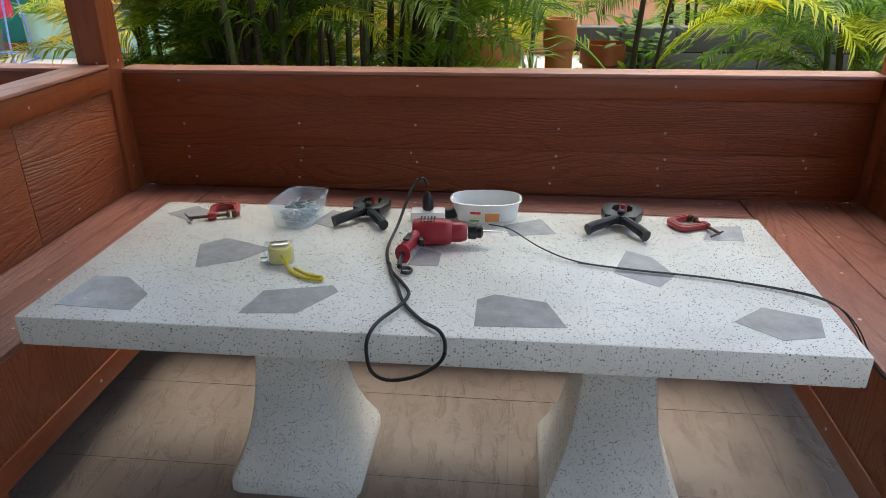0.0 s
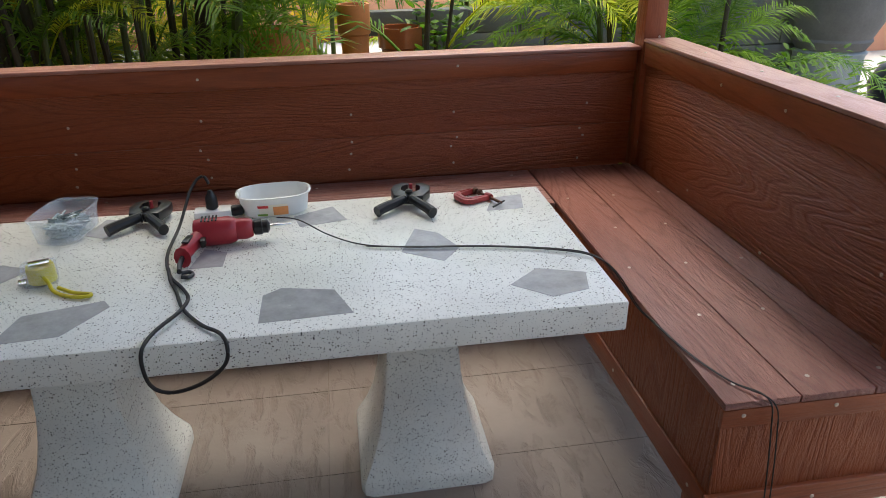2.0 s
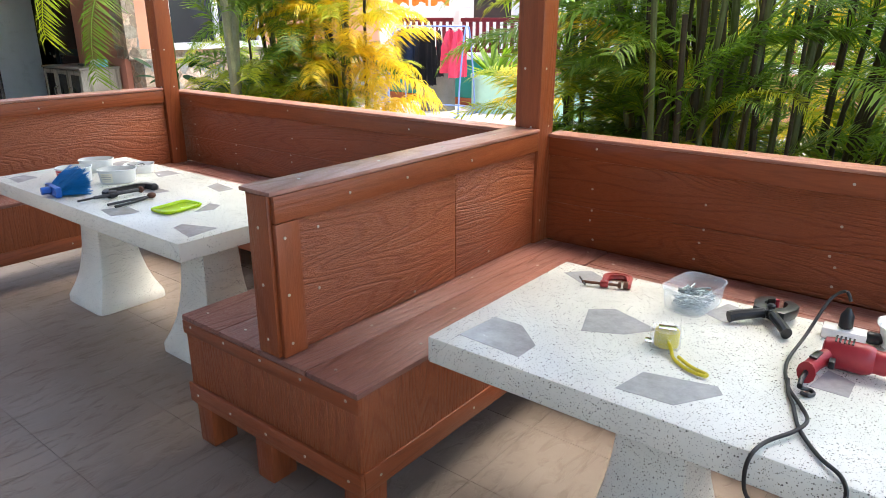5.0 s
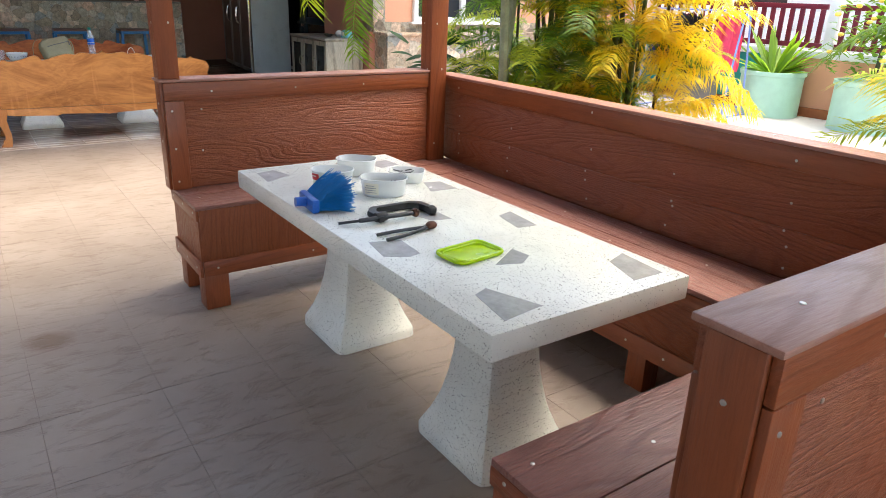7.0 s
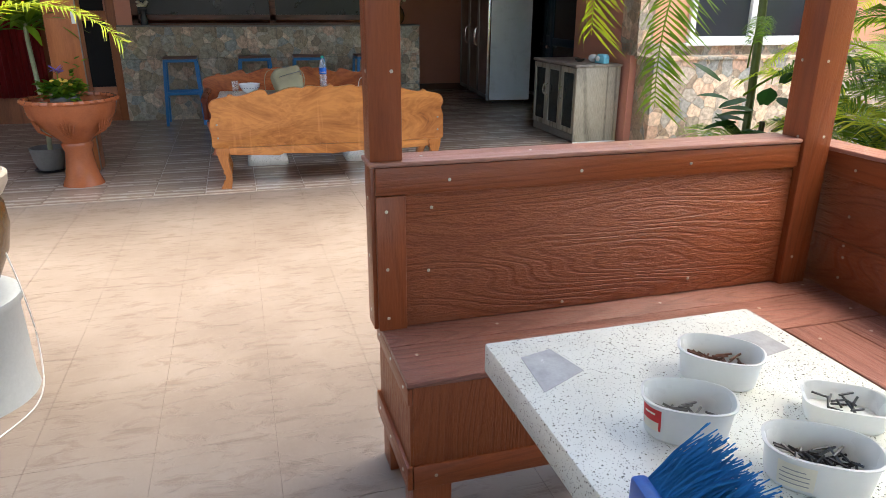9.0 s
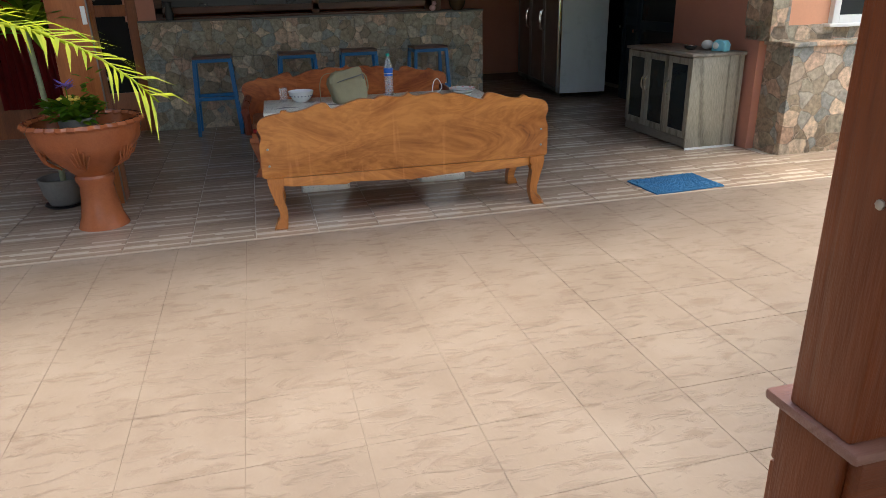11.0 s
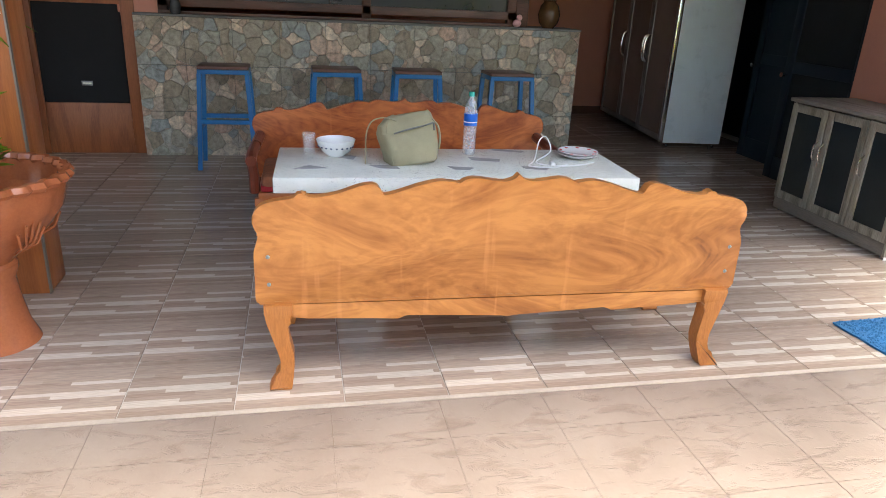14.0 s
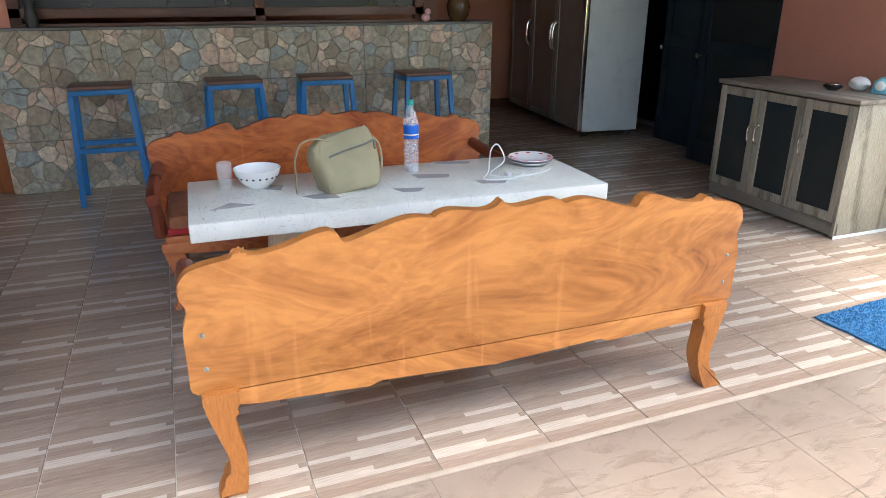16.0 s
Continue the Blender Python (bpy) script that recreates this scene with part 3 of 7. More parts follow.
def thing(name, label, category, m=None, group="", kind=""):
    ob = new(name)
    ob.matrix_basis = m or Matrix()
    return tagged(ob, label, category, group, kind)


def solo(name, bm, material, label, category, m=None, group="", kind=""):
    ob = new(name, bm if isinstance(bm, bpy.types.Mesh) else mesh_of(name, bm, material))
    ob.matrix_basis = m or Matrix()
    return tagged(ob, label, category, group, kind)


SCREW = mesh_of("screw", lathe(bmesh.new(), [(0.0055, 0), (0.005, 0.0018), (0.003, 0.0024)], 8), M_SCREW)


def screw(parent, x, y, z, rx=0, ry=0, rz=0):
    ob = new("screw", SCREW)
    ob.parent = parent
    ob.matrix_basis = pose(x, y, z, rx, ry, rz)


# ---- ground, floors, house shell ----
XT = -7.35      # the porch threshold
solo("ground", boxed(-300, 300, -300, 300, -0.5, -0.03), M_CONC, "pale concrete yard running out to the distance", "ground", kind="structure")
solo("garden_bed", boxed(-5.15, 4.6, 1.72, 3.9, -0.03, 0.02, bevel=0.01), M_SOIL, "dark soil bed planted with palms behind the booths", "garden bed", kind="structure")
yard = solo("floor_yard", boxed(XT, 6.0, -6.5, 1.72, -0.03, -0.0025), M_GROUT, "beige cleft-stone floor tiles with dark joints", "floor", kind="structure")
solo("floor_yard_side", boxed(XT, -5.15, 1.72, 4.6, -0.03, -0.0025), M_GROUT, "beige yard floor running on beside the house", "floor", kind="structure")
porch = solo("floor_porch", boxed(-14.2, XT, -6.5, 4.6, -0.03, -0.005), M_GROUT_L, "glossy brown porch tiles printed with timber strips", "floor", kind="structure")
solo("threshold_strip", boxed(XT - 0.012, XT + 0.012, -6.5, 4.6, -0.005, 0.003, bevel=0.002), surface("threshold_cement", (0.40, 0.335, 0.275), 0.7, 0, 0.2, 5), "pale cement strip along the porch edge", "trim", kind="structure")

# roofs over the booths and the porch, unseen; edges set to shape the light
solo("roof_booths", boxed(-3.75, 2.75, -7.9, 1.66, 3.00, 3.10), M_CEIL, "unseen flat brown roof over the dining booths, stretched to shade them", "roof", kind="structure")
solo("ceiling_porch", boxed(-14.3, -6.50, -6.6, 3.6, 2.85, 2.95), M_CEIL, "unseen brown ceiling over the porch, its edge set for the light", "ceiling", kind="structure")
solo("ceiling_house", boxed(-14.3, -7.85, 3.603, 9.0, 2.85, 2.95), M_CEIL, "unseen brown ceiling of the house, eave kept short to light the plinth", "ceiling", kind="structure")

# walls of the house
solo("wall_back", boxed(-14.3, -14.12, -6.6, 4.9, -0.03, 2.85), M_PINK, "salmon plaster back wall of the porch room", "wall", kind="structure")
solo("wall_side", boxed(-9.78, -8.42, 3.64, 3.80, -0.03, 2.85), M_PINK, "salmon plaster wall behind the glass cabinet", "wall", kind="structure")
solo("wall_recess", boxed(-14.12, -9.78, 4.75, 4.9, -0.03, 2.85), M_BDOOR, "recess wall behind the doors, near-black colour standing for shade", "wall", kind="structure")
solo("wall_recess_side", boxed(-9.78, -9.68, 3.80, 4.75, -0.03, 2.85), M_PINK, "salmon plaster return wall of the recess", "wall", kind="structure")
solo("wall_left", boxed(-14.12, -7.6, -6.6, -6.45, -0.03, 2.85), M_WALLG, "grey side wall of the porch", "wall", kind="structure")
solo("baseboard", boxed(-14.12, -14.10, 2.0, 4.75, 0, 0.10), M_DARKW, "dark wooden skirting on the back wall", "baseboard", kind="structure")

# the street front of the house: stone plinth, orange plaster, a white window
solo("wall_plinth", boxed(-8.62, -8.08, 3.72, 8.6, -0.03, 0.93, bevel=0.008), M_RUBP, "stone-faced plinth below the window", "wall", kind="structure")
solo("plinth_cap", boxed(-8.64, -8.05, 3.69, 8.62, 0.93, 0.965, bevel=0.006), M_RUBP, "flat stone ledge on the plinth", "trim", kind="structure")
solo("wall_stone_band", boxed(-8.62, -8.30, 3.64, 8.6, 0.965, 1.09), M_RUBP, "stone band under the window sill", "wall", kind="structure")
solo("wall_stone_corner", boxed(-8.62, -8.28, 3.62, 3.80, 1.09, 2.85), M_RUBP, "stone-faced corner of the house", "wall", kind="structure")
solo("wall_front_pier", boxed(-8.6, -8.32, 3.80, 4.24, 1.09, 2.85), M_PINKL, "orange plaster wall beside the window", "wall", kind="structure")
solo("wall_front_far", boxed(-8.6, -8.32, 5.86, 8.6, 1.09, 2.85), M_PINKL, "orange plaster wall beyond the window", "wall", kind="structure")
solo("wall_front_top", boxed(-8.6, -8.32, 4.24, 5.86, 2.35, 2.85), M_PINKL, "orange plaster wall over the window", "wall", kind="structure")
win = thing("window_1", "white-framed sliding window with dark glass", "window", kind="structure")
fr = bmesh.new()
for a in ((4.24, 4.31, 1.09, 2.35), (5.79, 5.86, 1.09, 2.35), (4.31, 5.79, 1.09, 1.16), (4.31, 5.79, 2.28, 2.35)):
    box(fr, -8.40, -8.27, a[0], a[1], a[2], a[3], bevel=0.006)
part("window_frame", fr, M_WHITE, win)
part("mullion", boxed(-8.38, -8.29, 5.02, 5.10, 1.16, 2.28, bevel=0.005), M_WHITE, win)
part("window_sill", boxed(-8.42, -8.22, 4.18, 5.92, 1.065, 1.093, bevel=0.006), M_WHITE, win)
part("pane", boxed(-8.345, -8.335, 4.31, 5.02, 1.16, 2.28), M_DGLASS, win)
part("pane", boxed(-8.345, -8.335, 5.10, 5.79, 1.16, 2.28), M_DGLASS, win)
solo("wall_house_end", boxed(-14.3, -8.6, 8.45, 8.6, -0.03, 2.85), M_PINKL, "orange plaster end wall of the house", "wall", kind="structure")


# ---- the booths: red-brown plank benches with high backs ----
SEAT, RAIL = 0.517, 1.032


def post(x, y, z0, z1, w=0.11, d=0.11):
    t = thing("post", "red-brown boxed timber post holding the booth roof", "post", pose(x, y, z0), "booth posts")
    part("shaft", boxed(-w / 2, w / 2, -d / 2, d / 2, 0, z1 - z0, bevel=0.004), M_RZ, t)
    for i, z in enumerate((0.25, 0.62, 1.05, 1.3, 1.62)):
        if z < z1 - z0:
            screw(t, 0.02 * (-1) ** i, -d / 2, z, 90)
            screw(t, w / 2, 0.02 * (-1) ** i, z, 0, 90)
    return t


post(-3.535, 1.395, 0.0, 3.0)
post(-0.565, 1.435, 0.0, 3.0, 0.125, 0.12)
post(2.503, 1.4975, 0.0, 3.0, 0.09, 0.09)
post(-3.545, -0.10, RAIL + 0.014, 3.0, 0.085, 0.095)


def back_panel(x0, x1, label):
    """High back along x: two planks, a top rail, a cap, and outer boarding."""
    t = thing("booth_back", label, "panel", pose(x0, 1.48, 0), "booth panels")
    w = x1 - x0
    part("plank", boxed(0, w, 0, 0.016, SEAT + 0.003, 0.7005, bevel=0.0015), M_BX, t)
    part("plank", boxed(0, w, 0, 0.016, 0.702, 0.920, bevel=0.0015), M_BX, t)
    part("rail", boxed(0, w, -0.010, 0.016, 0.917, 0.999, bevel=0.003), M_RX, t)
    part("cap", boxed(-0.01, w + 0.01, -0.020, 0.100, 1.0, 1.015, bevel=0.004), M_CX, t, "cap board, sky glare and sun fading in its pale colour")
    part("outer_board", boxed(0, w, 0.075, 0.09, 0.05, 0.999, bevel=0.003), M_BX, t)
    n = 6
    for i in range(n):
        x = 0.2 + (w - 0.4) * i / (n - 1) + random.uniform(-0.05, 0.05)
        for z in (0.56, 0.645, 0.685, 0.79, 0.96):
            if z > 0.9 and i % 2:
                continue
            screw(t, x + random.uniform(-0.02, 0.02), -0.010 if z > 0.9 else 0, z + random.uniform(-0.012, 0.012), 90)
    for i in range(5):
        screw(t, 0.2 + (w - 0.4) * i / 4, 0.04, 1.015)
    return t


back_panel(-0.505, 2.446, "red-brown plank back of the dining booth")
back_panel(-3.60, -0.63, "red-brown plank back of the second dining booth")


def partition(x0, x1, y0, y1, label, split=None):
    """High partition along y with planks on both faces."""
    t = thing("partition_panel", label, "panel", pose(x0, y0, 0), "booth panels")
    w, d = x1 - x0, y1 - y0
    for face, a, b in ((0, 0.006, 0.022), (1, w - 0.022, w - 0.006)):
        cuts = [0.08, d] if split is None else [0.08, split, d]
        for p, q in zip(cuts, cuts[1:]):
            part("board", boxed(a, b, p, q - 0.002, SEAT + 0.003, 0.952, bevel=0.002), M_BY, t)
        s = (-0.008, 0.010) if face == 0 else (w - 0.010, w + 0.008)
        part("rail", boxed(s[0], s[1], 0, d, 0.948, RAIL - 0.002, bevel=0.003), M_RY, t)
        part("stile", boxed(s[0], s[1], 0, 0.088, SEAT + 0.002, 0.945, bevel=0.003), M_RZ, t)
        rx = -90 if face == 0 else 90
        for z in (0.56, 0.72, 0.90):
            screw(t, s[face], 0.03, z, 0, rx)
        for y in (0.25, 0.62, 1.0):
            screw(t, s[face], y + random.uniform(-0.05, 0.05), 0.985, 0, rx)
        for y, z in ((0.16, 0.70), (0.17, 0.90), (0.62, 0.54), (1.1, 0.57)):
            screw(t, a if face == 0 else b, y, z, 0, rx)
    part("end_board", boxed(0.010, w - 0.010, -0.012, 0.004, SEAT + 0.002, RAIL - 0.002, bevel=0.003), M_RZ, t)
    for z in (0.57, 0.75, 0.93):
        screw(t, w / 2, -0.012, z, 90)
    part("cap", boxed(-0.014, w + 0.014, -0.018, d, RAIL, RAIL + 0.014, bevel=0.004), M_CY, t, "cap board, sky glare and sun fading in its pale colour")
    for i in range(4):
        screw(t, w / 2, 0.15 + i * 0.35, RAIL + 0.014)
    return t


partition(-0.625, -0.510, -0.075, 1.375, "red-brown timber partition between the two booths", 0.87)
partition(-3.605, -3.500, -0.135, 1.338, "red-brown timber end partition with pressed wood grain")
partition(2.472, 2.580, -0.115, 1.451, "red-brown timber end partition of the dining booth")


def bench(name, x0, x1, y0, y1, along, label, legs=(), open_sides=""):
    """A boxed plank bench: seat planks, skirts, a lower rail and stub legs."""
    t = thing(name, label, "bench", pose(x0, y0, 0), "booth benches")
    w, d = x1 - x0, y1 - y0
    n = max(2, round((w if along == "y" else d) / 0.21))
    for i in range(n):
        if along == "y":
            part("seat_plank", boxed(w * i / n + 0.0015, w * (i + 1) / n - 0.0015, 0, d, SEAT - 0.02, SEAT, bevel=0.003), M_SY, t)
        else:
            part("seat_plank", boxed(0.0015, w - 0.0015, d * i / n + 0.0015, d * (i + 1) / n - 0.0015, SEAT - 0.02, SEAT, bevel=0.003), M_SX, t)
    for i in range(n):
        for k in range(6):
            f = 0.04 + 0.92 * k / 5
            if along == "y":
                screw(t, w * (i + 0.3 + 0.4 * (k % 2)) / n, d * f, SEAT)
            else:
                screw(t, w * f, d * (i + 0.3 + 0.4 * (k % 2)) / n, SEAT)
    if "f" in open_sides:
        part("skirt", boxed(0.006, w - 0.006, 0.008, 0.022, 0.245, 0.446, bevel=0.002), M_BX if along == "x" else M_BZ, t)
        part("upper_trim", boxed(0, w, 0, 0.014, 0.447, SEAT - 0.021, bevel=0.002), M_RX, t)
        part("lower_rail", boxed(-0.003, w + 0.003, -0.004, 0.012, 0.172, 0.248, bevel=0.003), M_RX, t)
        k = max(2, round(w / 0.17))
        for i in range(k):
            x = 0.05 + (w - 0.1) * i / (k - 1)
            screw(t, x, 0, 0.48, 90)
            screw(t, x, -0.004, 0.21, 90)
    for side in "rl":
        if side in open_sides:
            a, b = (w - 0.02, w - 0.004) if side == "r" else (0.004, 0.02)
            part("skirt", boxed(a, b, 0.016, d, 0.245, SEAT - 0.021, bevel=0.002), M_BZ if d < 3 else M_BY, t)
            a, b = (w - 0.012, w + 0.003) if side == "r" else (-0.003, 0.012)
            part("lower_rail", boxed(a, b, 0.014, d, 0.172, 0.248, bevel=0.003), M_RY, t)
            for i in range(4):
                screw(t, b if side == "r" else a, 0.08 + i * (d - 0.15) / 3, 0.21, 0, 90 if side == "r" else -90)
    for lx, ly, lw, ld in legs:
        part("leg", boxed(lx, lx + lw, ly, ly + ld, 0, 0.19 if ly < 0.1 else 0.30, bevel=0.003), M_RZ, t)
    return t


bench("bench", -1.06, -0.182, -0.088, 1.48, "y", "red-brown plank bench shared by both booths, on stub legs",
      [(0.006, 0.014, 0.085, 0.10), (0.35, 0.014, 0.085, 0.10), (0.787, 0.014, 0.085, 0.10), (0.7, 1.1, 0.085, 0.1)], "frl")
bench("bench", -3.60, -3.172, -0.125, 1.48, "y", "red-brown plank bench against the end partition",
      [(0.006, 0.014, 0.10, 0.115), (0.322, 0.014, 0.10, 0.115), (0.322, 1.1, 0.1, 0.1)], "fr")
bench("bench", 2.012, 2.56, -0.132, 1.48, "y", "red-brown plank bench crossed by a power cord",
      [(0.006, 0.014, 0.10, 0.10), (0.355, 0.014, 0.10, 0.10), (0.006, 1.1, 0.1, 0.1)], "fl")
bench("back_bench", -0.178, 2.008, 1.085, 1.478, "x", "red-brown plank bench along the booth back", [(0.5, 0.03, 0.09, 0.09), (1.5, 0.03, 0.09, 0.09)], "f")
bench("back_bench", -3.168, -1.064, 1.085, 1.478, "x", "red-brown plank bench along the second booth's back", [(0.5, 0.03, 0.09, 0.09), (1.5, 0.03, 0.09, 0.09)], "f")


# ---- terrazzo tables ----
def pedestal_mesh(base, base_y, h):
    bm = bmesh.new()
    steps = [(0.0, 1.0), (0.035, 1.0), (0.05, 0.965), (0.10, 0.84), (0.17, 0.71), (0.25, 0.62), (0.33, 0.56), (0.42, 0.525), (0.52, 0.505), (0.585, 0.50), (h, 0.50)]
    rings = []
    for z, k in steps:
        a, b, c = base / 2 * k, base_y / 2 * k, 0.035 * k
        ring = []
        for sx, sy in ((1, 1), (-1, 1), (-1, -1), (1, -1)):
            q = [(sx * (a - c), sy * b), (sx * a, sy * (b - c))]
            mid = (sx * (a - 0.3 * c), sy * (b - 0.3 * c))
            q = [q[0], mid, q[1]]
            if sx * sy > 0:
                q.reverse()
            ring += [bm.verts.new((x, y, z)) for x, y in q]
        rings.append(ring)
    for p, q in zip(rings, rings[1:]):
        for i in range(12):
            bm.faces.new((p[i], p[(i + 1) % 12], q[(i + 1) % 12], q[i]))
    bm.faces.new(rings[0])
    bm.faces.new(rings[-1])
    return bm


def stone_table(name, label, x0, x1, y0, y1, top, thick, legs, patches, base=(0.39, 0.385), turn=0.0):
    t = thing(name, label, "table", pose(x0, y0, 0, 0, 0, turn), "terrazzo tables")
    w, d = x1 - x0, y1 - y0
    part("tabletop", boxed(0, w, 0, d, top - thick, top, bevel=0.006), M_TERR, t)
    for lx, ly in legs:
        p = part("pedestal", pedestal_mesh(base[0], base[1], top - thick), M_TERR, t)
        p.matrix_basis = pose(lx - x0, ly - y0, 0)
    for poly in patches:
        part("inlay", slab(bmesh.new(), [(x - x0, y - y0) for x, y in poly], "z", top - 0.004, top + 0.0008), M_PATCH, t, "flat grey stone inlay")
    return t


P1 = [[(0.06, 0.06), (0.07, 0.21), (0.16, 0.21), (0.25, 0.13), (0.25, 0.05)], [(0.30, 0.28), (0.25, 0.42), (0.31, 0.47), (0.46, 0.41), (0.40, 0.33)],
      [(0.50, 0.06), (0.52, 0.17), (0.68, 0.21), (0.70, 0.18), (0.63, 0.07)], [(1.03, 0.05), (1.03, 0.17), (1.07, 0.20), (1.19, 0.17), (1.23, 0.06)],
      [(1.59, 0.12), (1.67, 0.19), (1.78, 0.15), (1.76, 0.07), (1.67, 0.05)], [(1.36, 0.34), (1.41, 0.48), (1.47, 0.44), (1.51, 0.34), (1.46, 0.27)],
      [(1.63, 0.57), (1.67, 0.67), (1.76, 0.68), (1.74, 0.57)], [(1.08, 0.63), (1.19, 0.69), (1.23, 0.58), (1.10, 0.55)],
      [(0.05, 0.64), (0.11, 0.71), (0.22, 0.65), (0.14, 0.59)], [(0.52, 0.60), (0.55, 0.71), (0.61, 0.69), (0.58, 0.57)], [(0.84, 0.34), (0.86, 0.45), (0.92, 0.42), (0.92, 0.34)]]
P2 = [[(-2.88, 0.07), (-2.90, 0.15), (-2.79, 0.18), (-2.73, 0.06)], [(-2.84, 0.56), (-2.85, 0.68), (-2.75, 0.69), (-2.73, 0.59)], [(-2.43, 0.62), (-2.41, 0.69), (-2.29, 0.69), (-2.30, 0.57)],
      [(-1.92, 0.61), (-1.94, 0.68), (-1.77, 0.66), (-1.78, 0.58)], [(-1.90, 0.07), (-1.87, 0.17), (-1.74, 0.16), (-1.73, 0.12), (-1.77, 0.05)], [(-1.55, 0.30), (-1.63, 0.43), (-1.56, 0.44), (-1.52, 0.38)],
      [(-1.40, 0.62), (-1.43, 0.71), (-1.26, 0.69), (-1.26, 0.57)], [(-1.41, 0.12), (-1.43, 0.17), (-1.27, 0.23), (-1.25, 0.09)], [(-2.09, 0.33), (-2.12, 0.44), (-1.97, 0.44), (-1.99, 0.37)]]
P3 = [[(-8.30, -0.58), (-8.38, -0.50), (-8.32, -0.40)], [(-8.38, -0.21), (-8.40, -0.08), (-8.31, -0.06), (-8.32, -0.16)], [(-8.37, 0.18), (-8.34, 0.32), (-8.29, 0.28), (-8.30, 0.21)],
      [(-8.58, 0.33), (-8.53, 0.50), (-8.47, 0.48), (-8.50, 0.34)], [(-8.79, 0.51), (-8.73, 0.69), (-8.69, 0.66), (-8.74, 0.51)], [(-8.38, 0.57), (-8.34, 0.71), (-8.29, 0.68), (-8.32, 0.58)], [(-8.66, -0.42), (-8.58, -0.26), (-8.50, -0.28), (-8.58, -0.40)]]
stone_table("stone_table", "speckled white terrazzo table with grey inlays and tools on it", 0.0, 1.828, 0.0, 0.745, 0.72, 0.075, [(0.495, 0.44), (1.405, 0.44)], P1)
stone_table("stone_table", "speckled white terrazzo table with plastic tubs and a brush on it", -2.97, -1.205, 0.015, 0.747, 0.72, 0.075, [(-2.645, 0.42), (-1.66, 0.42)], P2)
stone_table("stone_table", "speckled white terrazzo table between two carved sofas", -8.85, -8.21, -0.66, 1.12, 0.655, 0.075, [(-8.53, -0.25), (-8.53, 0.70)], [[(x - 0.07, y) for x, y in p] for p in P3], turn=-1.6)


# ---- porch furniture ----
def scallop(half, n=5):
    """A shield-shaped sofa back, the same on both sides of the middle: cusps, a notch and rounded ears."""
    runs = [[(0.0, 0.843), (0.020, 0.824), (0.055, 0.814), (0.10, 0.818), (0.17, 0.827), (0.21, 0.820), (0.229, 0.806)],
            [(0.229, 0.806), (0.255, 0.812), (0.31, 0.816), (0.38, 0.801), (0.45, 0.778), (0.50, 0.764), (0.518, 0.765)],
            [(0.518, 0.765), (0.530, 0.790), (0.552, 0.804), (0.60, 0.799), (0.69, 0.769), (0.76, 0.757), (0.795, 0.762), (0.812, 0.776)],
            [(0.812, 0.776), (0.838, 0.756), (0.92, 0.741), (0.965, 0.723), (0.990, 0.682), (0.985, 0.645), (0.970, 0.617)],
            [(0.970, 0.617), (0.980, 0.580), (0.990, 0.54), (0.990, 0.43), (0.990, 0.35), (0.975, 0.345)]]
    pts = []
    for r in runs:
        line = smooth_line([(u, v, 0) for u, v in r], n)
        pts += [(p.x, p.y) for p in (line if not pts else line[1:])]
    right = [(u * half / 0.995, v) for u, v in pts]
    left = [(-u, v) for u, v in right[1:]]
    return right + left[::-1]


def cabriole(bm, x, y, h, sx, sy):
    """A sawn curved leg: broad knee, waist swept inward, and a turned-out foot."""
    outer = smooth_line([(0, 1.0, 0), (-0.006, 0.80, 0), (-0.030, 0.55, 0), (-0.054, 0.32, 0), (-0.048, 0.16, 0), (-0.016, 0.05, 0), (-0.012, 0.0, 0)], 4)
    inner = smooth_line([(-0.092, 0.0, 0), (-0.100, 0.07, 0), (-0.108, 0.32, 0), (-0.092, 0.56, 0), (-0.088, 0.76, 0), (-0.104, 0.84, 0), (-0.106, 1.0, 0)], 4)
    rim = [(y + sy * p.x, p.y * h) for p in outer + inner]
    slab(bm, rim if sy > 0 else rim[::-1], "x", x - 0.034, x + 0.034, 0.009)
    for v in bm.verts:
        f = v.co.z / h
        v.co.x += sx * (0.045 * (1 - f) ** 3 - 0.016 * math.sin(math.pi * min(1, f)))
    return bm


